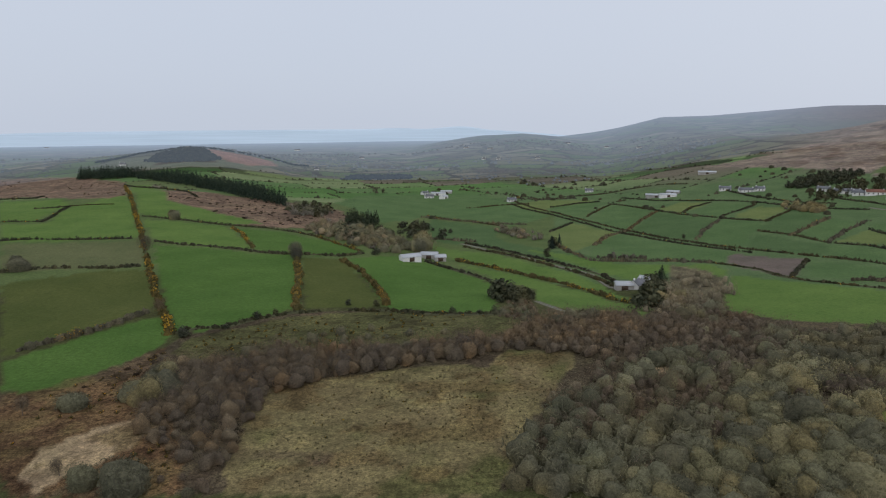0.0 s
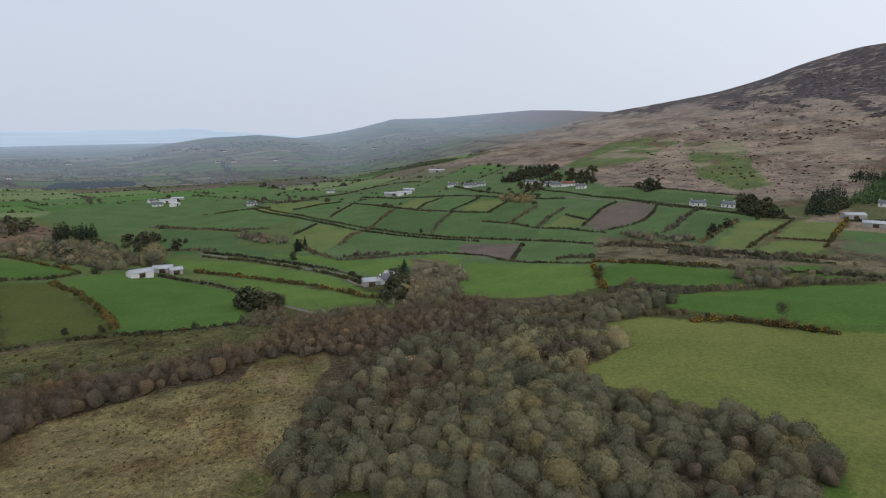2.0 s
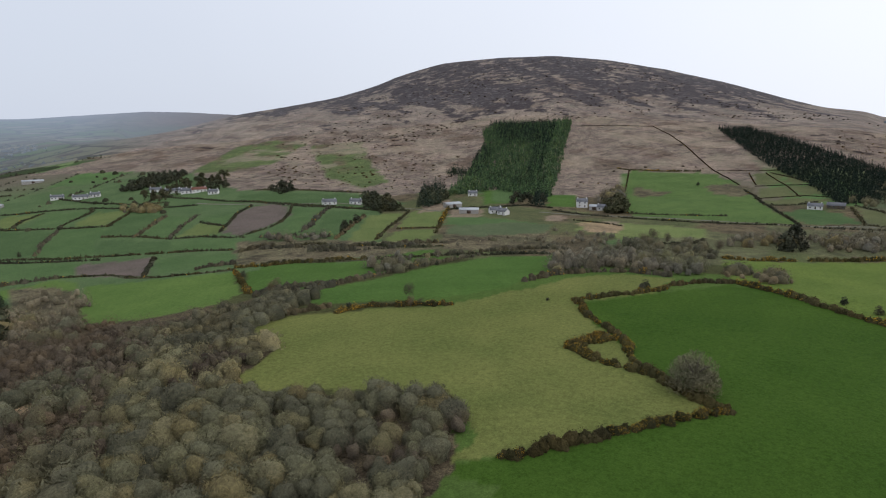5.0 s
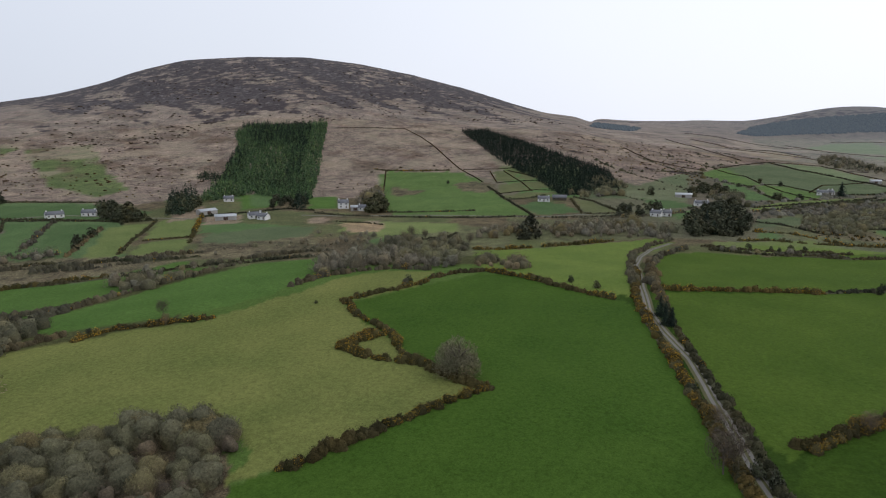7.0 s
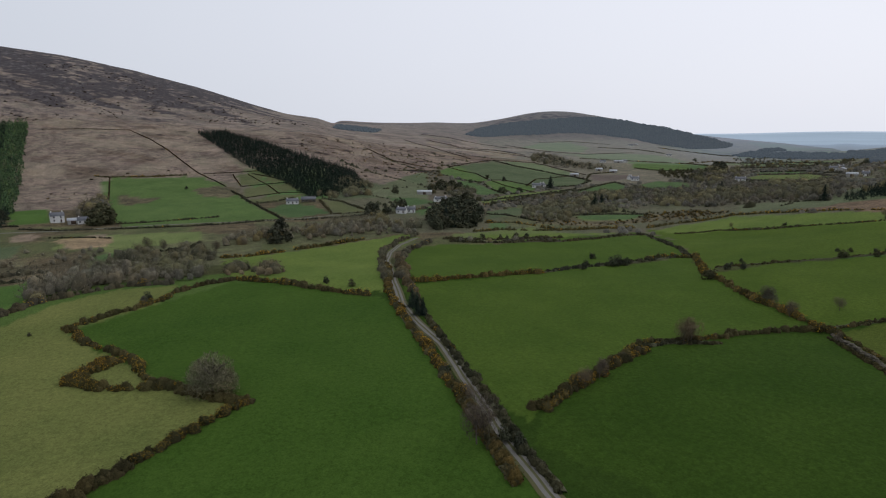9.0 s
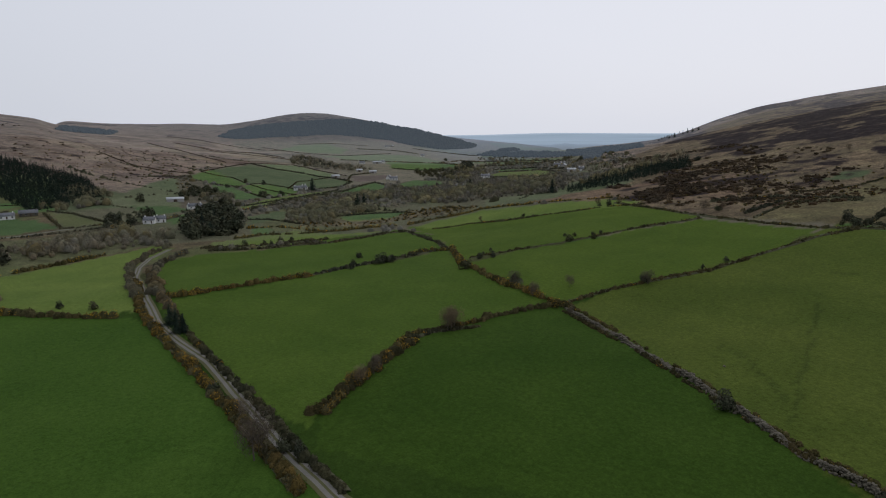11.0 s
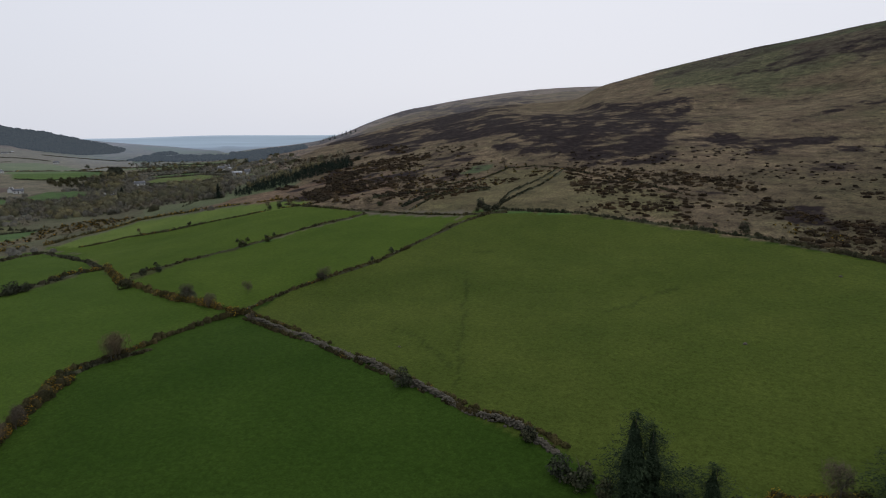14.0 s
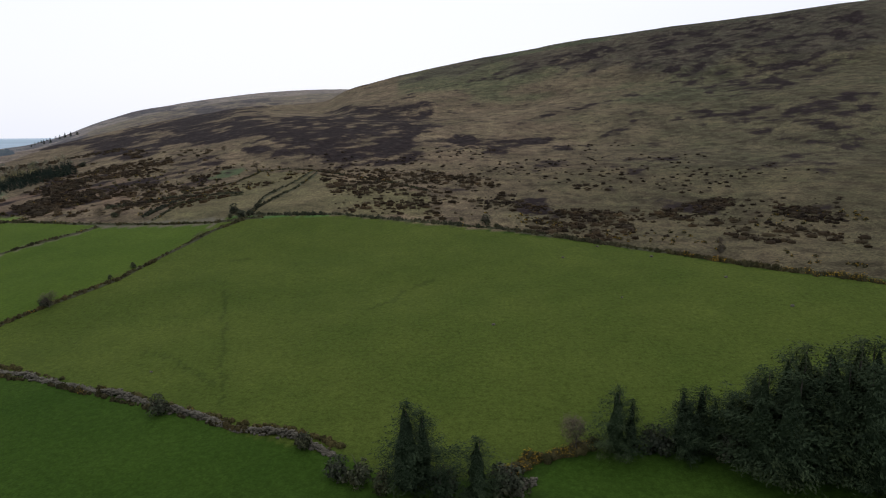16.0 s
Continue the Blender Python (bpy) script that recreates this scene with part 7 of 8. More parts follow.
grove("spruce", 4.6, 12.5, (-541.7, 991.4), (-459.7, 988.2), (-316.7, 838.2), (-192.4, 661.7), (-144.8, 643.4), (-153.7, 683.6), (-236.9, 792), (-351.2, 930.2), (-485.2, 1042.9), (-575.9, 1058.4))
grove("dark", 12.0, 8.0, (-139.8, 607.2), (-123.1, 701.8), (-92.2, 660.9), (-102.5, 579.2))
grove("larch", 4.2, 9.0, (917.8, 499.5), (991.7, 505.6), (991.4, 443), (1060.2, 399.5), (564.2, 233.6), (570.3, 268.3), (587.4, 302.1), (556.6, 311), (520.7, 323.8), (636.7, 368.8), (724.7, 404.7), (824.7, 443.7))
grove("spruce", 4.2, 9.0, (974.7, 502.6), (1017.3, 412.3), (844.2, 347.4), (857.4, 391.1), (823.6, 417.8))
grove("spruce", 3.9, 7.5, (1073, 164.2), (1102, 124.4), (821, -60.8), (695, -65.8), (636, -6.8), (739, 24.3), (879, 90.4))
grove("dark", 9.0, 8.0, (425.2, 349.5), (484.3, 394.4), (453, 338.6), (413.9, 304.8), (402.1, 320.7))
grove("dark", 9.0, 8.0, (373.5, 599.6), (459.1, 651.4), (512.3, 635.6), (496.1, 611.7), (428.6, 596.7), (367, 570.8))
grove("dark", 8.0, 9.0, (457.1, 511.3), (483.6, 504.5), (474.4, 481.7), (447.5, 470.6))
grove("dark", 9.0, 6.0, (406.2, 337.6), (466.3, 381.4), (448, 330.7), (408, 310.7))
grove("gorse", 9.0, 1.8, (282.3, -352.7), (357.5, -474.6), (342.8, -560.5), (195.3, -484.5), (127.3, -464.6), (154.1, -377.6), (188.7, -329.6))
grove("heath", 3.4, 1.6, (127.3, -464.6), (40.3, -453.9), (-48, -384.1), (-109.2, -316.3), (-157.4, -263.3), (-126.6, -210.3), (-92.5, -234.2), (-58.3, -266.2), (2.9, -308), (79, -329.8))
grove("gorse", 6.5, 1.6, (-37.2, -291.1), (-90.3, -296.2), (-150.3, -315.3), (-178.4, -300.4), (-128.6, -213.3), (-107.5, -223.2), (-78.4, -256.2))
grove("heath", 3.4, 1.5, (278.3, -348.7), (357.5, -474.6), (342.8, -560.5), (195.3, -484.5), (127.3, -464.6), (154.1, -377.6), (186.7, -326.6))
grove("heath", 6.5, 1.2, (195.3, -484.5), (126.5, -538.7), (28.4, -533.9), (-118.6, -564.3), (-217.1, -391.5), (-157.4, -263.3), (-109.2, -316.3), (-48, -384.1), (40.3, -453.9), (127.3, -464.6))
grove("heath", 12.0, 1.8, (806.8, 809.2), (1040.7, 964), (1409.2, 1074.8), (1592.9, 956.8), (1763.4, 690), (1739, 356.1), (1609, 56.6), (1396, -59.7), (1265.9, 99.7), (1183.9, 309.3), (1048.2, 414.4), (924.8, 496.5), (762.8, 590.6))
grove("gorse", 16.0, 1.6, (496.1, 616.7), (601.6, 648.7), (637.5, 481.1), (758.1, 475.3), (930, 531.3), (742.8, 422.6), (531, 364.6), (502.8, 455.1))
grove("heath", 11.0, 1.5, (512.1, 554.2), (754.3, 807), (820.6, 716), (903.6, 622.7), (980.9, 542.3), (726.8, 420.6), (549.9, 357.7), (552.4, 431.2), (497, 471.9))
grove("heath", 13.0, 1.5, (650.1, 238.8), (759.1, 262.9), (817, 157), (799, 82.3), (747, 130), (758.9, 211.2))
grove("heath", 13.0, 1.6, (1123, 11.3), (1221, -214.9), (1006, -309.1), (825, -143.9), (759, -64.8), (912, -3.8))
grove("gorse", 14.0, 1.5, (597.1, 231.7), (708, 245.9), (647.9, 186.2), (597, 178.1))
grove("gorse", 14.0, 1.8, (996, -4.8), (1112, -136.7), (923, -230.1), (731, -147), (759, -64.8))
grove("brown", 6.0, 9.5, (257, 106), (273, 95), (284, 81), (284, 59), (279, 45), (310, 50), (321, 67), (323, 86), (316, 100), (301, 111), (278, 114))
grove("willow", 8.0, 6.0, (321, 102), (319, 79), (332, 63), (345, 45), (388, 59), (380, 79), (375, 100), (351, 108))
grove("willow", 7.0, 6.0, (295, 44), (283, 32), (279, 16), (288, 9), (319, 18), (318, 36))
grove("brown", 8.0, 6.5, (353, 53), (384, 51), (410, 35), (420, 10), (434, -28), (453, -67), (439, -79), (480, -86), (492, -31), (470, 11), (441, 50))
grove("dark", 8.0, 9.0, (401, 25), (403, 9), (456, 9), (441, 26))
grove("brown", 9.0, 7.0, (404, 8), (427, -27), (447, -58), (485, -63), (489, -31), (460, 7))
grove("dark", 9.0, 8.0, (521, -50), (526, -81), (561, -88), (577, -60))
grove("willow", 9.0, 7.0, (654, -6), (666, -29), (677, -58), (651, -67), (633, -39), (637, -17))
grove("dark", 8.0, 8.0, (681, -133), (692, -176), (754, -185), (727, -145))
grove("brown", 11.0, 5.0, (397, 162), (331, 121), (342, 105), (373, 107), (407, 129))
grove("brown", 7.0, 7.5, (230, 188), (244, 184), (259, 181), (279, 198), (271, 209), (247, 202))
grove("dark", 7.0, 7.0, (443, 368), (408, 318), (429, 306), (456, 336), (467, 371))
grove("brown", 6.0, 6.5, (291, 326), (304, 311), (313, 297), (306, 281), (283, 296))
grove("brown", 6.0, 6.0, (314, 317), (337, 326), (381, 354), (373, 354), (332, 329))
grove("dark", 6.0, 6.5, (312, 279), (356, 301), (380, 314), (367, 313), (328, 292))
grove("brown", 7.0, 6.0, (117, 397), (142, 388), (149, 398), (128, 409))
grove("willow", 7.0, 6.0, (329, 568), (346, 529), (369, 553), (349, 590))
grove("brown", 9.0, 6.0, (71, 582), (98, 535), (99, 495), (81, 490), (66, 540))
grove("gorse", 6.0, 1.8, (486, -184), (467, -244), (480, -276), (480, -333), (446, -345), (444, -296), (434, -249), (426, -201), (443, -170))
grove("brown", 7.0, 5.0, (373, -87), (373, -102), (370, -121), (368, -137), (366, -125), (363, -100))
grove("dark", 6.5, 8.0, (452, 312), (482, 299), (531, 326), (530, 356))
grove("dark", 7.0, 6.0, (514, 249), (530, 221), (570, 238), (551, 268))
grove("dark", 6.0, 9.0, (502, 163), (508, 143), (574, 163), (552, 175))
grove("spruce", 5.0, 10.0, (437, 301), (461, 295), (533, 331), (522, 347))
grove("dark", 6.0, 7.0, (451, 654), (507, 708), (468, 731), (396, 674), (396, 656))
grove("dark", 7.0, 7.0, (440, 593), (447, 555), (470, 584), (465, 621))
grove("brown", 8.0, 6.5, (422, -6), (410, -74), (446, -80), (473, -41), (475, -7))
grove("dark", 8.0, 7.0, (412, 23), (418, 12), (480, 13), (474, 25))
grove("brown", 8.0, 6.0, (467, -84), (470, -102), (471, -139), (502, -148), (513, -102))
grove("willow", 8.0, 6.0, (696, -24), (696, -74), (740, -72), (755, -40))
grove("brown", 7.5, 6.5, (574, -176), (603, -234), (628, -270), (633, -358), (633, -426), (614, -477), (541, -509), (530, -537), (460, -468), (401, -402), (480, -368), (529, -324), (573, -324), (585, -265), (552, -244), (552, -208))
grove("willow", 10, 7.5, (615, -265), (623, -352), (606, -416), (525, -458), (480, -480), (421, -416), (506, -387), (556, -341), (592, -294))
grove("brown", 8, 6.5, (669, -378), (637, -390), (654, -448), (677, -507), (625, -485), (602, -413), (629, -355))
grove("brown", 10, 8, (1151, -429), (1270, -493), (1203, -505), (1059, -467), (995, -493), (926, -490), (925, -448), (974, -419), (1075, -406))
grove("dark", 12, 7, (1173, -456), (1140, -479), (1016, -459), (944, -468), (1001, -431))
grove("dark", 11, 7, (860, -526), (818, -560), (754, -555), (699, -523), (712, -488), (756, -471))
grove("brown", 9, 7, (818, -560), (807, -625), (691, -545), (664, -489), (692, -457))
grove("brown", 17, 4.5, (1118, -850), (836, -784), (656, -704), (559, -690), (490, -589), (581, -597), (798, -628))
grove("brown", 12, 5.0, (521, -529), (564, -580), (523, -612), (515, -662), (480, -693), (392, -575), (412, -531), (439, -446))
grove("spruce", 4.3, 6.5, (403, -405), (410, -449), (419, -505), (422, -565), (406, -587), (356, -526), (360, -472), (362, -426), (381, -388))
grove("willow", 9, 6, (409, -417), (425, -471), (434, -537), (439, -587), (419, -555), (400, -482))
grove("willow", 6.5, 5.5, (477, -170), (539, -198), (568, -232), (603, -273), (554, -275), (534, -290), (501, -266), (490, -222), (453, -200), (451, -175))
grove("gorse", 5, 1.8, (489, -292), (491, -338), (436, -334), (431, -297), (431, -260), (466, -270))
grove("dark", 6, 8, (789, -570), (933, -676), (907, -676), (778, -587))
grove("willow", 8, 6, (660, -145), (727, -181), (650, -180), (628, -156))
grove("heath", 2.6, 1.5, (11, -389), (-13, -376), (-35, -364), (-53, -336), (-55, -309), (-42, -316), (-24, -337), (1, -350))
grove("heath", 2.6, 1.5, (-55, -418), (-73, -400), (-89, -366), (-90, -345), (-74, -370), (-55, -393))
grove("heath", 2.4, 1.6, (-91, -327), (-114, -347), (-137, -347), (-128, -329), (-106, -312), (-89, -309))
grove("heath", 2.4, 1.5, (-68, -308), (-84, -289), (-95, -272), (-102, -255), (-90, -255), (-73, -277), (-62, -295))
grove("heath", 2.4, 1.6, (-146, -321), (-161, -316), (-168, -299), (-161, -287), (-146, -293), (-139, -311))
grove("heath", 2.2, 1.5, (-104, -284), (-116, -268), (-129, -250), (-134, -236), (-124, -218), (-110, -229), (-98, -254))
grove("heath", 3.0, 1.5, (46, -455), (20, -435), (22, -396), (41, -405))
grove("heath", 3.2, 2.2, (385, -433), (352, -452), (325, -483), (282, -495), (213, -482), (181, -462), (184, -424), (213, -392), (207, -358), (238, -349), (259, -344), (313, -378))
grove("heath", 5.0, 2.2, (595, -675), (495, -657), (429, -706), (318, -591), (256, -572), (215, -500), (291, -510), (360, -496), (434, -490))
grove("gorse", 3.2, 1.4, (-69, -280), (-93, -265), (-109, -240), (-121, -219), (-118, -213), (-100, -229), (-84, -251), (-67, -271))
grove("gorse", 3.2, 1.3, (10, -335), (-17, -329), (-41, -306), (-37, -299), (-14, -312), (9, -322))
grove("gorse", 4.0, 1.8, (342, -383), (310, -374), (260, -340), (278, -335), (307, -343))
grove("spruce", 4.4, 9.0, (992, 526), (1022, 430), (871, 361), (842, 381), (848, 435))
grove("spruce", 4.6, 9.0, (854, 378), (870, 364), (740, 315), (653, 289), (663, 304))
grove("spruce", 4.8, 8.5, (805, 442), (829, 432), (704, 376), (638, 358), (645, 374))
grove("spruce", 5.0, 8.5, (681, 416), (662, 366), (657, 301), (663, 278), (623, 258), (615, 287), (638, 359), (637, 397))
grove("spruce", 6, 8.5, (455, 314), (535, 362), (588, 376), (578, 360), (514, 325), (459, 305))
grove("brown", 6, 9, (544, 178), (616, 198), (633, 183), (553, 157), (533, 166))
grove("spruce", 8, 10, (502, 221), (578, 254), (600, 251), (504, 210))
grove("brown", 10, 4.0, (330, 204), (355, 186), (364, 154), (380, 120), (365, 115), (345, 145), (336, 176), (315, 195))
grove("willow", 8, 4.5, (261, 203), (282, 196), (300, 185), (276, 173), (243, 175), (231, 180))
grove("brown", 7, 7, (-101, 520), (-75, 511), (-40, 482), (-19, 461), (-14, 436), (-36, 429), (-67, 450), (-95, 487))
grove("dark", 8, 7, (-75, 511), (-60, 520), (-47, 477), (-51, 442), (-67, 466))
grove("willow", 6, 8.5, (-9, 508), (2, 504), (2, 444), (-8, 434))
grove("dark", 7, 7, (-18, 580), (-3, 599), (2, 546), (-12, 534))
grove("brown", 7, 6, (-153, 666), (-120, 685), (-92, 631), (-95, 585), (-125, 579))
grove("brown", 8, 5, (63, 563), (93, 555), (95, 524), (79, 501), (63, 525))
grove("brown", 7, 5.5, (-44, 445), (-29, 443), (-18, 434), (-22, 416), (-36, 415))

# ---- field hedges ----
hedge("gorse", (20, 404), (36, 383), (49, 361), (66, 336), (76, 323), (83, 304), (86, 276), (94, 253))
hedge("thorn", (31, 490), (51, 456), (68, 418), (84, 387), (94, 369), (102, 347), (104, 322))
hedge("thorn", (29, 469), (49, 439), (66, 403), (81, 374), (90, 355), (98, 333), (99, 318))
hedge("thorn", (2, 664), (32, 638), (59, 601), (76, 580))
hedge("thorn", (109, 787), (130, 701), (147, 639), (162, 586), (175, 538), (184, 490), (196, 457), (207, 427), (220, 405), (232, 384), (242, 362), (251, 341), (258, 320))
hedge("thorn", (104, 754), (125, 677), (143, 621), (157, 568), (168, 517), (179, 476), (190, 442), (202, 417), (214, 394))
hedge("thorn", (147, 722), (183, 748), (212, 752))
hedge("thorn", (166, 632), (193, 683), (218, 722))
hedge("bare", (177, 536), (201, 574), (237, 629))
hedge("bare", (207, 464), (227, 496), (262, 543))
hedge("thorn", (218, 722), (237, 647), (248, 592), (263, 555), (283, 520), (291, 513))
hedge("thorn", (252, 602), (274, 629), (300, 645))
hedge("thorn", (270, 557), (305, 587), (327, 605))
hedge("thorn", (287, 514), (321, 543), (346, 572))
hedge("thorn", (262, 479), (273, 452), (273, 405))
hedge("bare", (271, 449), (301, 475), (337, 506))
hedge("bare", (272, 407), (310, 447), (348, 474))
hedge("thorn", (272, 407), (284, 387), (286, 356), (290, 345))
hedge("thorn", (326, 444), (320, 413), (318, 399))
hedge("thorn", (243, 767), (264, 699), (289, 671), (323, 636), (342, 591), (357, 557), (381, 521))
hedge("thorn", (347, 570), (392, 600), (403, 589))
hedge("thorn", (181, 814), (228, 821), (277, 847), (321, 848), (348, 817))
hedge("thorn", (347, 714), (347, 639), (357, 592), (381, 561))
hedge("thorn", (391, 611), (402, 550), (404, 496), (408, 460))
hedge("bare", (127, 460), (153, 510), (176, 532))
hedge("thorn", (110, 545), (143, 597))
hedge("bare", (98, 466), (101, 426), (108, 393), (122, 389), (137, 386), (158, 379), (176, 371))
hedge("bare", (114, 401), (130, 400), (144, 394))
hedge("bank", (176, 371), (185, 356), (191, 344), (189, 319), (193, 301), (204, 285), (216, 268))
hedge("bare", (212, 296), (221, 295), (228, 283))
hedge("gorse", (213, 264), (195, 237), (176, 209))
hedge("thorn", (229, 360), (211, 338), (192, 313))
hedge("thorn", (289, 353), (316, 354), (339, 362), (372, 386), (399, 412))
hedge("thorn", (300, 386), (355, 434), (392, 456))
hedge("bare", (291, 320), (307, 314), (337, 328), (366, 348), (401, 369))
hedge("bare", (305, 276), (334, 292), (363, 307), (391, 320))
hedge("thorn", (316, 250), (353, 270), (389, 285), (431, 305))
hedge("bank", (357, 264), (365, 251), (373, 239))
hedge("gorse", (465, 287), (409, 258), (350, 227))
hedge("thorn", (403, 491), (408, 444), (407, 394), (411, 362), (414, 323), (429, 306))
hedge("thorn", (452, 527), (467, 492), (482, 447), (498, 409))
hedge("thorn", (279, 292), (287, 270), (288, 255), (297, 244))
hedge("bare", (255, 311), (269, 307), (275, 288))
hedge("bare", (293, 334), (298, 312), (311, 286))
hedge("gorse", (220, 272), (231, 257), (241, 246), (253, 232), (264, 216))
hedge("bare", (268, 266), (280, 244), (296, 228), (312, 214))
hedge("bare", (171, 200), (185, 201), (182, 185), (196, 181), (211, 183))
hedge("gorse", (162, 147), (169, 145), (176, 142))
hedge("gorse", (175, 142), (180, 134), (185, 128), (188, 122), (192, 117))
hedge("bare", (143, 172), (149, 165), (156, 159), (167, 154))
hedge("thorn", (404, 453), (404, 426), (401, 396), (408, 352), (425, 310))
hedge("bare", (191, 204), (198, 183), (212, 182), (229, 181), (249, 178), (266, 174), (288, 169), (300, 162))
hedge("thorn", (300, 162), (309, 150), (317, 130), (321, 118))
hedge("thorn", (232, 265), (239, 253), (244, 239), (256, 224), (265, 212))
hedge("thorn", (265, 212), (288, 188), (303, 164))
hedge("bare", (264, 301), (273, 288), (282, 264), (288, 251))
hedge("thorn", (289, 252), (299, 241), (303, 215), (316, 198))
hedge("bare", (235, 108), (243, 106), (259, 101), (272, 89), (280, 75), (277, 57))
hedge("gorse", (218, 79), (228, 72), (237, 63), (248, 54), (256, 52))
hedge("thorn", (258, 52), (270, 43), (278, 31))
hedge("gorse", (278, 31), (267, 15), (258, 5), (249, -6), (243, -14), (238, -23))
hedge("gorse", (351, 46), (355, 30), (375, 8), (391, -18), (403, -36))
hedge("thorn", (378, 89), (391, 70), (414, 66))
hedge("thorn", (495, 201), (489, 174), (489, 130), (490, 83), (499, 57), (516, 22), (519, -15), (524, -55))
hedge("bank", (767, 214), (666, 188), (616, 177))
hedge("gorse", (770, 230), (767, 211), (775, 168), (789, 136))
hedge("bank", (797, 123), (757, 101), (714, 84))
hedge("thorn", (687, 76), (647, 60), (581, 40), (513, 17))
hedge("bank", (1075, 264), (1002, 222), (944, 192), (836, 142), (797, 123))
hedge("bank", (1021, 369), (1053, 319), (1075, 264))
hedge("bank", (790, 84), (720, 69))
hedge("bank", (795, 67), (722, 41), (667, 26))
hedge("bank", (798, 63), (770, 37), (739, 13))
hedge("bank", (712, 69), (726, 41), (739, 13))
hedge("bank", (643, 62), (675, 23), (678, -3))
hedge("thorn", (607, 50), (626, 24), (645, 11))
hedge("bank", (794, 119), (801, 85), (820, 40))
hedge("thorn", (626, -14), (540, -22), (538, -33), (543, -61), (529, -73))
hedge("thorn", (637, -17), (611, -35), (550, -53))
hedge("bare", (513, -41), (517, -63), (529, -90), (546, -106))
hedge("bank", (1057, -104), (950, -133), (919, -173), (916, -202))
hedge("thorn", (382, -85), (378, -99), (374, -115), (373, -132), (373, -162))
hedge("gorse", (457, -136), (454, -156), (434, -166), (408, -176))
hedge("gorse", (-417, 876), (-278, 592), (-224, 483), (-194, 423), (-160, 352), (-135, 301), (-116, 262), (-97, 226), (-89, 209))
hedge("thorn", (-508, 754), (-468, 754), (-471, 782))
hedge("thorn", (-313, 462), (-283, 463), (-298, 514), (-305, 539))
hedge("thorn", (-329, 529), (-312, 535))
hedge("bank", (-314, 538), (-300, 544), (-271, 545))
hedge("thorn", (-265, 388), (-248, 394), (-220, 394), (-189, 397))
hedge("thorn", (-213, 309), (-203, 315), (-184, 319))
hedge("thorn", (-180, 319), (-162, 319), (-150, 323))
hedge("bare", (-132, 194), (-125, 204), (-120, 212), (-116, 224), (-110, 240))
hedge("thorn", (-222, 488), (-198, 481), (-175, 476), (-152, 472), (-120, 479), (-101, 472), (-82, 458))
hedge("gorse", (-145, 464), (-129, 435), (-108, 385))
hedge("thorn", (-170, 389), (-149, 383), (-127, 380), (-102, 375), (-81, 375), (-54, 380), (-42, 401))
hedge("gorse", (-80, 377), (-66, 314), (-59, 274), (-53, 243))
hedge("gorse", (-82, 458), (-61, 429), (-43, 408))
hedge("gorse", (-51, 367), (-36, 335), (-25, 298), (-16, 252))
hedge("thorn", (-88, 209), (-82, 216), (-72, 217), (-64, 229), (-53, 238), (-42, 240))
hedge("thorn", (-31, 242), (-13, 239), (10, 228), (27, 225), (36, 233))
hedge("thorn", (0, 395), (25, 351), (35, 328))
hedge("thorn", (-425, 891), (-304, 748), (-225, 618))
hedge("gorse", (412, -114), (419, -134), (412, -158), (410, -186), (412, -215), (409, -235))
hedge("bare", (363, -118), (363, -138), (359, -155))
hedge("thorn", (372, -87), (366, -101), (361, -118), (361, -138), (357, -154), (363, -181), (378, -208), (378, -225))
hedge("thorn", (507, -145), (497, -164), (458, -176))
hedge("gorse", (408, -243), (424, -278), (423, -327), (385, -344), (342, -354), (308, -363))
hedge("bank", (379, -248), (373, -277), (344, -286), (323, -299), (301, -312), (283, -333), (266, -343))
hedge("thorn", (365, -282), (344, -286), (323, -299))
hedge("thorn", (378, -225), (345, -217), (315, -209), (282, -194))
hedge("gorse", (220, 78.9), (203, 68), (189, 53.1), (183, 49.1))
hedge("gorse", (187, 52.1), (175, 61), (171, 62), (166, 52))
hedge("gorse", (183, 49.1), (168, 43.1), (159, 32), (152, 25), (149, 16))
hedge("gorse", (149, 16), (141, 23), (128, 33.1), (116, 42), (105.1, 49.9), (103.1, 52.8))
hedge("gorse", (257, -44), (260, -69), (265, -107))
hedge("thorn", (265, -107), (272, -125), (281.1, -166.9), (288.1, -197.9))
hedge("gorse", (130, -51), (136, -60), (145, -74.9), (152, -83.9), (160.1, -96.9))
hedge("bank", (162.1, -97.9), (163.1, -106.9), (158.1, -121.8))
hedge("gorse", (281.1, -196.8), (288.1, -183.9), (285.1, -169.9))
hedge("gorse", (286.1, -199.8), (242.1, -174.8), (198.1, -163.8), (161.2, -160.8))
hedge("gorse", (160.2, -160.8), (151.2, -159.8))
hedge("bank", (250.1, -186.8), (244.2, -210.8), (229.2, -248.8), (219.4, -281.7), (204.6, -312.6))
hedge("bank", (161.2, -161.8), (159.3, -188.8), (154.4, -205.7), (143.5, -228.7), (140.7, -257.6), (134.9, -294.6), (125, -315.6))
hedge("gorse", (160.2, -159.8), (163.2, -149.8), (164.1, -129.8), (163.1, -111.9))
hedge("bank", (163.1, -113.9), (166.1, -101.9))
hedge("gorse", (166.1, -100.9), (154, -83.9), (141, -66), (129, -53))
hedge("weeds", (156.2, -156.8), (126.2, -146.8), (105.4, -139.7), (84.4, -131.7), (67.5, -124.7), (53.5, -119.8), (39.6, -117.8), (29.6, -111.8))
hedge("weeds", (157.2, -162.8), (127.3, -151.8), (106.4, -143.7), (84.4, -134.7), (67.5, -127.7), (52.5, -121.8), (39.6, -119.8), (28.6, -113.9))
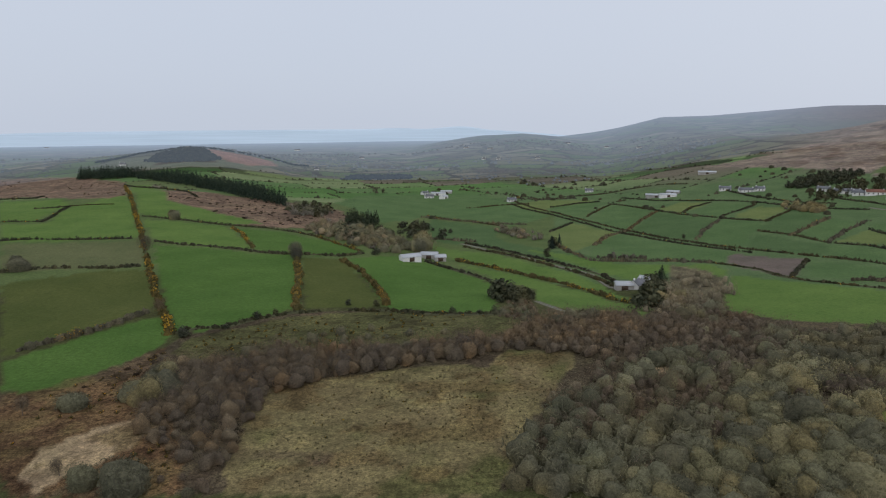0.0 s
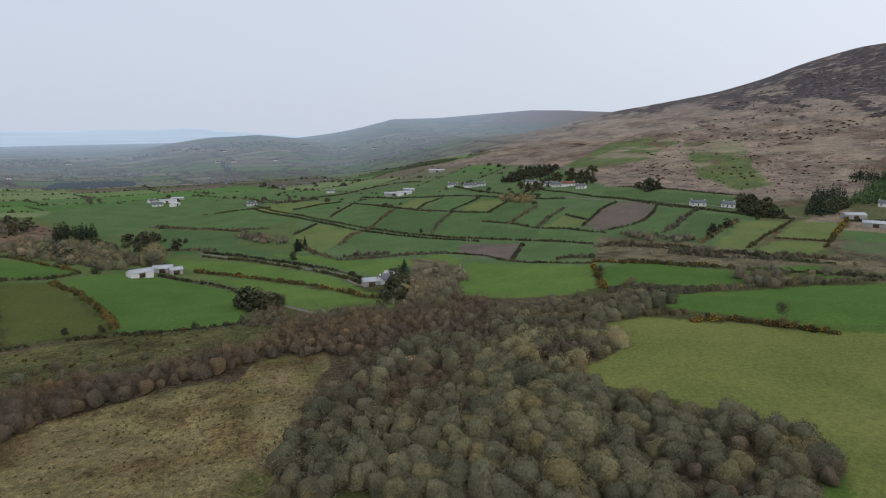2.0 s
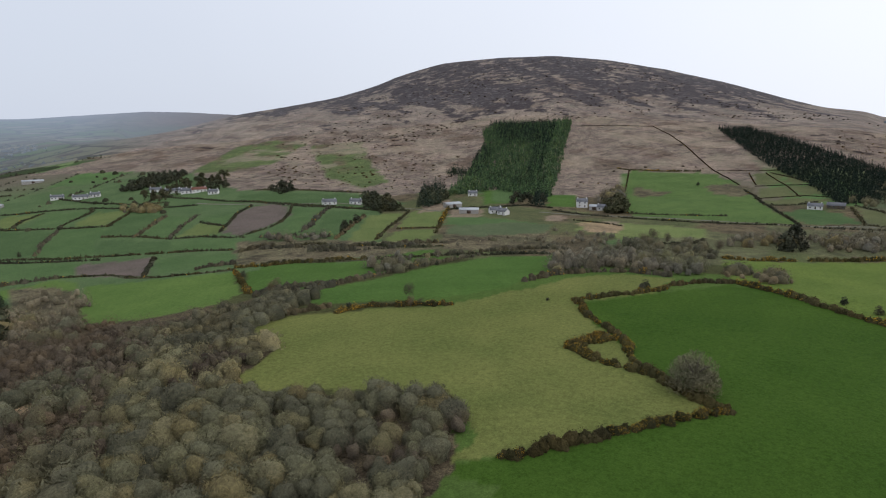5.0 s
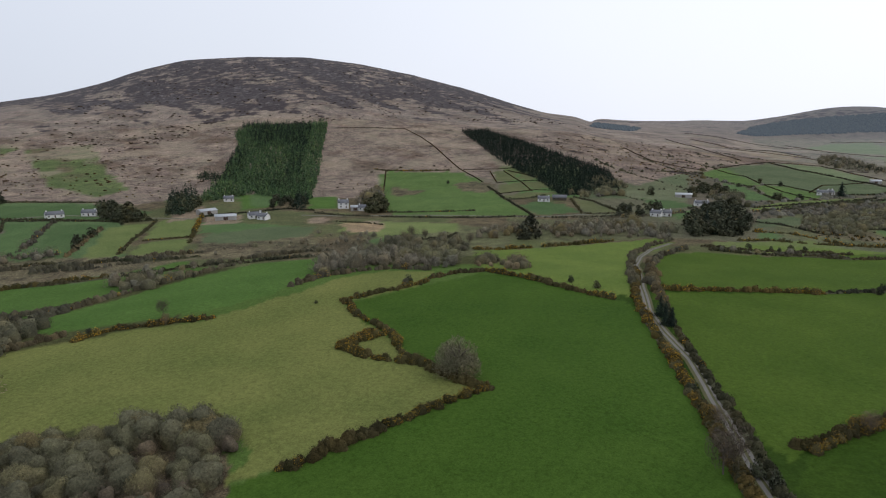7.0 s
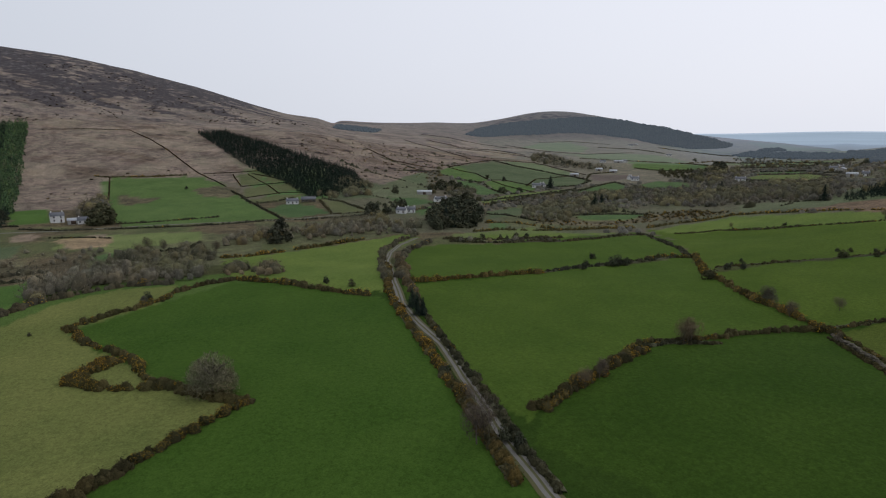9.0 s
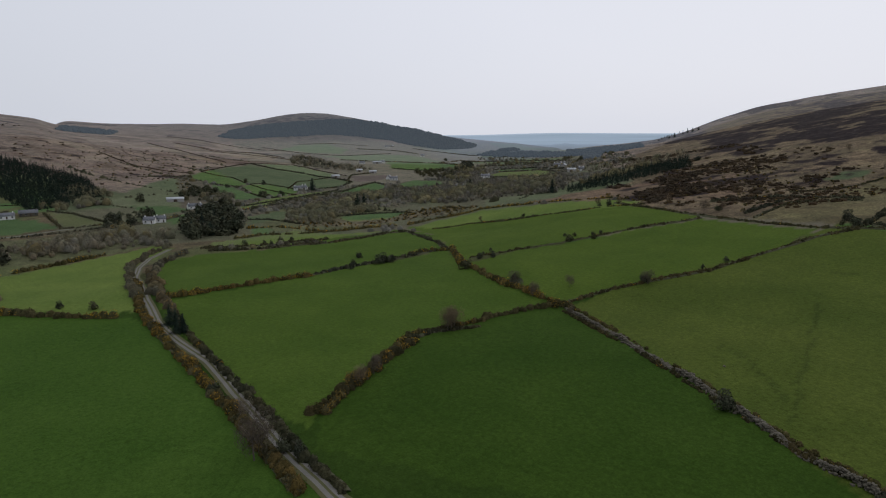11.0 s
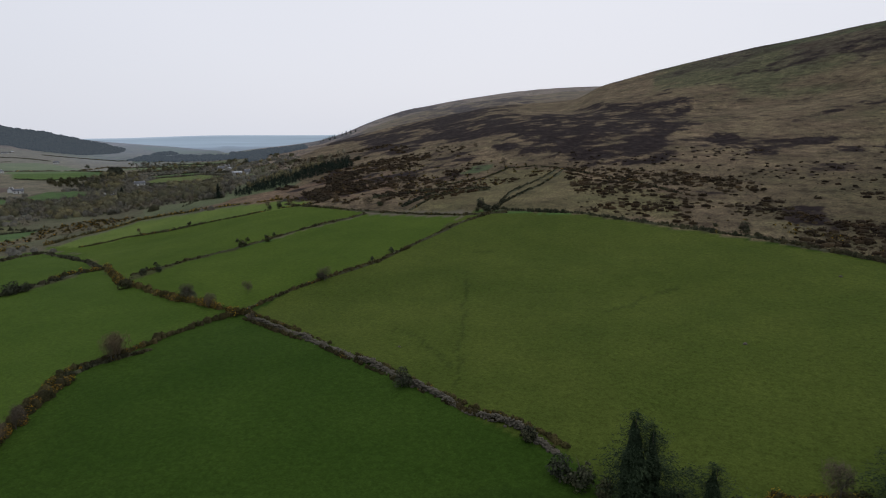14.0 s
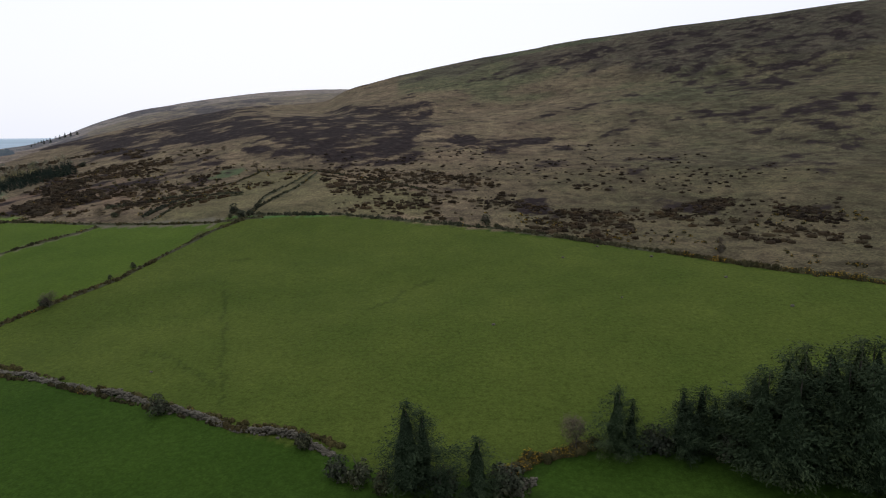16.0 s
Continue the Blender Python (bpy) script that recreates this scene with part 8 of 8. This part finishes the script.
hedge("bank", (292.2, -343.8), (223.5, -321.6), (178.7, -313.6), (141.9, -310.6), (116, -317.6))
hedge("thorn", (123, -321.6), (77, -323.8), (16.9, -305.9), (-11.1, -296))
hedge("thorn", (-11.1, -295), (-35.2, -279.1), (-57.3, -262.2))
hedge("gorse", (-66.3, -254.2), (-76.4, -247.2), (-104.5, -216.2), (-125.6, -199.3))
hedge("thorn", (-57.3, -262.2), (-76.4, -247.2), (-104.5, -216.2), (-120.6, -204.2))
hedge("bank", (129, -316.6), (126.1, -349.6), (122.2, -391.6), (124.3, -455.6))
hedge("thorn", (226.6, -354.6), (195.9, -375.5), (152.1, -382.6))
hedge("thorn", (188.7, -329.6), (186, -376.5))
hedge("gorse", (-3.6, -106), (-7.6, -111), (-15.6, -114.1), (-22.6, -117.1))
hedge("gorse", (303, -38), (240, -31), (209, -32), (177, -34), (154, -35), (134, -36), (116, -36), (100, -36))
hedge("thorn", (303, -38), (240, -31), (209, -32), (177, -34), (154, -35), (134, -36), (116, -36), (100, -36))
hedge("thorn", (234, -41), (210, -40), (173, -41), (143, -42), (126, -42), (111, -42), (100, -43), (96, -43))
hedge("bare", (336, -49), (282, -43), (252, -41), (232, -41))
hedge("bare", (408, -73), (383, -56), (350, -42), (307, -36), (261, -32))
hedge("bare", (376, -75), (346, -55), (311, -46), (264, -39))
hedge("bank", (197, -393), (173, -421), (168, -459), (150, -466), (131, -464))
hedge("bank", (125, -321), (133, -365), (131, -410), (129, -461))
hedge("bank", (179, -322), (181, -362), (166, -370), (150, -376))
hedge("bank", (129, -461), (89, -437), (54, -401), (34, -380))
hedge("gorse", (172, 63), (179, 60), (189, 58))
hedge("gorse", (172, 63), (165, 54), (164, 44), (162, 38))
hedge("bank", (936, -216), (864, -240), (796, -238), (717, -238), (660, -253))
hedge("thorn", (794, -194), (759, -218), (696, -211), (645, -214), (649, -228))
hedge("bank", (788, -236), (790, -258), (742, -265), (689, -269))
hedge("thorn", (1056, -325), (972, -338), (908, -353), (836, -369), (768, -372))
hedge("bank", (936, -216), (1069, -329), (1054, -398), (910, -401), (849, -402))
hedge("bank", (1775, -690), (1778, -784), (1704, -882))
hedge("bank", (1636, -536), (1417, -551), (1335, -632), (1381, -778))
hedge("thorn", (1187, -549), (1110, -613), (1059, -646), (993, -679), (904, -664))
hedge("thorn", (930, -527), (872, -533), (831, -569))
hedge("thorn", (605, -201), (632, -245), (671, -311), (737, -390), (697, -386))
hedge("thorn", (600, -175), (623, -216), (660, -277), (687, -315))
hedge("bare", (1009, -741), (894, -727), (736, -691))
hedge("thorn", (750, -581), (675, -615), (573, -581))
hedge("thorn", (655, -516), (597, -519), (519, -519))
hedge("bare", (694, -565), (635, -587), (541, -549))
hedge("thorn", (778, -369), (854, -414), (866, -459))
hedge("thorn", (703, -295), (716, -332), (768, -372))
hedge("bank", (714, -262), (799, -306), (836, -369))
hedge("thorn", (869, -754), (805, -756), (697, -705))
hedge("bare", (575, -165), (597, -207), (628, -244))
hedge("thorn", (486, -220), (487, -253), (480, -286))
hedge("bare", (650, -300), (652, -357), (646, -396))
hedge("bank", (1464, -286), (1302, -375), (1218, -423), (1129, -438))
hedge("bank", (1414, -328), (1385, -426), (1231, -447))
hedge("bank", (1413, -225), (1235, -263), (1072, -288))
hedge("bank", (1655, -309), (1576, -395), (1572, -484), (1460, -552))
hedge("thorn", (1654, -1008), (1459, -996), (1196, -909))
hedge("thorn", (1547, -766), (1529, -861), (1370, -852))
hedge("bare", (848, -645), (781, -657), (661, -631))
hedge("bare", (561, -594), (557, -642), (536, -661))
hedge("bare", (1027, -690), (1054, -760), (965, -733))
hedge("bare", (297, 183), (312, 164), (332, 140), (334, 125))
hedge("bare", (273, 266), (297, 244), (316, 224), (327, 202))
hedge("thorn", (455, 282), (485, 256), (509, 232), (507, 206))
hedge("thorn", (512, 150), (518, 117), (525, 89), (535, 70))
hedge("bank", (459, 169), (455, 144), (446, 127))
hedge("bare", (-8, 656), (25, 640), (56, 606), (98, 589))
hedge("bare", (-7, 514), (20, 511), (41, 497))
hedge("thorn", (49, 733), (84, 748), (126, 752))
hedge("bare", (108, 821), (147, 786), (193, 792))


# ---- hedgerows and scrub of the farther valley ----
far_rng = np.random.default_rng(31)
# distant hedge leaves, haze painted in by emission
FAR_MID = foliage("haze_glow_hedge_leaves", (0.05, 0.052, 0.038), (0.085, 0.083, 0.063), 0.2)
FAR_HALF = foliage("thick_haze_glow_hedge_leaves", (0.04, 0.042, 0.032), (0.08, 0.08, 0.06), 0.34)


def scatter(n, b0, b1, d0, d1):
    """Even over the land between two bearings and two distances."""
    b = np.radians(far_rng.uniform(b0, b1, n))
    d = np.sqrt(far_rng.uniform(d0 * d0, d1 * d1, n))
    return d * np.sin(b), d * np.cos(b)


def unplotted(x, y):
    free = np.ones(len(x), bool)
    for kind, spots in plots:
        if kind not in ("scrub", "moor", "marsh"):
            free &= ~inside(x, y, spots)
    return free


def clumps(name, x, y, size, leaf, per, material, label, category):
    """Rounded clumps with a few loose sprays each, standing on the land."""
    n = len(x)
    ring, tier = (5, 2) if per == 1 else (6, 3)
    ba, be = np.meshgrid(np.linspace(0, 2 * np.pi, ring, endpoint=False), np.linspace(-0.1, np.pi / 2, tier), indexing="ij")
    ball = np.stack([np.cos(ba) * np.cos(be), np.sin(ba) * np.cos(be), np.sin(be)], -1).reshape(-1, 3)
    quads = np.array([(a * tier + e, (a + 1) % ring * tier + e, (a + 1) % ring * tier + e + 1, a * tier + e + 1) for a in range(ring) for e in range(tier - 1)])
    crumple = far_rng.uniform(0.7, 1.2, (n, ring, tier))
    crumple[:, :, -1] = 0.95
    v = ball[None] * size[:, None, None] * crumple.reshape(n, -1, 1) + np.stack([x, y, ground_height(x, y)], 1)[:, None]
    f = (quads[None] + len(ball) * np.arange(n)[:, None, None]).reshape(-1, 4)
    i = np.repeat(np.arange(n), per)
    w = unit(far_rng.normal(size=(n * per, 3)) + np.array((0, 0, 0.7)))
    w[:, 2] = np.abs(w[:, 2])
    p = np.stack([x, y, ground_height(x, y)], 1)[i] + w * size[i][:, None]
    sprays = leaf_faces(far_rng, p, w + np.array((0, 0, 0.6)), leaf[i] * 0.6, 0.7, None, 0.3)
    tagged(new(name, mesh_of(name, *joined([(v.reshape(-1, 3), f), sprays]), material, smooth_first=len(f))), label, category, kind="stuff")


def hedgerows(b0, b1, d0, d1, n, material):
    x, y = scatter(n, b0, b1, d0, d1)
    u, v = quilt(x, y)
    du, dv = np.abs(u - np.round(u)) * 125, np.abs(v - np.round(v)) * 85
    gap = lattice(np.round(u), np.floor(v), 3) < 0.85
    keep = (((du < 1.3) & gap) | (dv < 1.2)) & unplotted(x, y) & (ground_height(x, y) < 30 + (np.hypot(x, y) > 2400) * 45)
    x, y = x[keep], y[keep]
    d = np.hypot(x, y)
    size = far_rng.uniform(1.0, 2.2, len(x)) * np.where(d > 2400, 0.55, 1.0) * np.where(far_rng.uniform(0, 1, len(x)) < np.where(d > 1400, 0.04, 0.12), 2.0, 1.0)
    clumps("far_hedgerows", x, y, size, np.clip(d / 1050 * 1.3, 0.8, 3.0), 1, material, "dark hedgerows and trees between distant fields", "hedgerow")


def far_scrub(b0, b1, d0, d1, n, seed, size, low, material, label):
    x, y = scatter(n, b0, b1, d0, d1)
    keep = (rough_noise(x, y, seed[0], seed[1]) > low) & unplotted(x, y) & (ground_height(x, y) < 34)
    x, y = x[keep], y[keep]
    d = np.hypot(x, y)
    clumps("far_scrub", x, y, far_rng.uniform(0.5, 1.2, len(x)) * size, np.clip(d / 1050 * 1.5, 0.8, 3.2), 3, material, label, "scrub")


# far scrub twigs, base colour lightened to stand for haze
FAR_BROWN = foliage("haze_paled_bare_twigs", (0.11, 0.109, 0.09), (0.21, 0.202, 0.165))
# far hill conifers with the haze mixed in as a faint blue glow
FAR_SPRUCE = foliage("haze_glow_conifers", (0.018, 0.024, 0.024), (0.03, 0.039, 0.038), 0.17)


def far_wood(spacing, height, *spots):
    """A conifer forest on the far hill."""
    xs, ys = [p[0] for p in spots], [p[1] for p in spots]
    gx, gy = np.meshgrid(np.arange(min(xs), max(xs), spacing), np.arange(min(ys), max(ys), spacing))
    x, y = (gx + far_rng.uniform(-0.4, 0.4, gx.shape) * spacing).ravel(), (gy + far_rng.uniform(-0.4, 0.4, gy.shape) * spacing).ravel()
    keep = inside(x, y, spots)
    x, y = x[keep], y[keep]
    clumps("far_forest", x, y, np.full(len(x), height) * far_rng.uniform(0.7, 1.15, len(x)), np.full(len(x), spacing * 0.42), 0, FAR_SPRUCE, "dark conifer forest on the distant hill", "woodland")


hedgerows(-45, 40, 760, 1200, 45000, FAR_GREEN)
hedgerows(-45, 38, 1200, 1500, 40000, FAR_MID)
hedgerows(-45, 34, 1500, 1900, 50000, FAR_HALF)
hedgerows(93, 136, 560, 1500, 75000, FAR_GREEN)
far_scrub(103, 147, 420, 1000, 4200, (150, 61), 3.0, 0.47, FAR_BROWN, "leafless brown scrub woodland along the valley floor")
far_scrub(101, 147, 480, 1100, 500, (180, 66), 4.5, 0.5, FAR_GREEN, "dark trees scattered through valley woodland")
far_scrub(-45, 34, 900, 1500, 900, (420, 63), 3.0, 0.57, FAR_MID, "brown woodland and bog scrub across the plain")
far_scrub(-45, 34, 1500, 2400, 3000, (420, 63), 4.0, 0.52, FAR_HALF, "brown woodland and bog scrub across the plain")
far_scrub(0, 34, 600, 1100, 260, (120, 71), 4.0, 0.55, FAR_GREEN, "trees round farms in the middle distance")
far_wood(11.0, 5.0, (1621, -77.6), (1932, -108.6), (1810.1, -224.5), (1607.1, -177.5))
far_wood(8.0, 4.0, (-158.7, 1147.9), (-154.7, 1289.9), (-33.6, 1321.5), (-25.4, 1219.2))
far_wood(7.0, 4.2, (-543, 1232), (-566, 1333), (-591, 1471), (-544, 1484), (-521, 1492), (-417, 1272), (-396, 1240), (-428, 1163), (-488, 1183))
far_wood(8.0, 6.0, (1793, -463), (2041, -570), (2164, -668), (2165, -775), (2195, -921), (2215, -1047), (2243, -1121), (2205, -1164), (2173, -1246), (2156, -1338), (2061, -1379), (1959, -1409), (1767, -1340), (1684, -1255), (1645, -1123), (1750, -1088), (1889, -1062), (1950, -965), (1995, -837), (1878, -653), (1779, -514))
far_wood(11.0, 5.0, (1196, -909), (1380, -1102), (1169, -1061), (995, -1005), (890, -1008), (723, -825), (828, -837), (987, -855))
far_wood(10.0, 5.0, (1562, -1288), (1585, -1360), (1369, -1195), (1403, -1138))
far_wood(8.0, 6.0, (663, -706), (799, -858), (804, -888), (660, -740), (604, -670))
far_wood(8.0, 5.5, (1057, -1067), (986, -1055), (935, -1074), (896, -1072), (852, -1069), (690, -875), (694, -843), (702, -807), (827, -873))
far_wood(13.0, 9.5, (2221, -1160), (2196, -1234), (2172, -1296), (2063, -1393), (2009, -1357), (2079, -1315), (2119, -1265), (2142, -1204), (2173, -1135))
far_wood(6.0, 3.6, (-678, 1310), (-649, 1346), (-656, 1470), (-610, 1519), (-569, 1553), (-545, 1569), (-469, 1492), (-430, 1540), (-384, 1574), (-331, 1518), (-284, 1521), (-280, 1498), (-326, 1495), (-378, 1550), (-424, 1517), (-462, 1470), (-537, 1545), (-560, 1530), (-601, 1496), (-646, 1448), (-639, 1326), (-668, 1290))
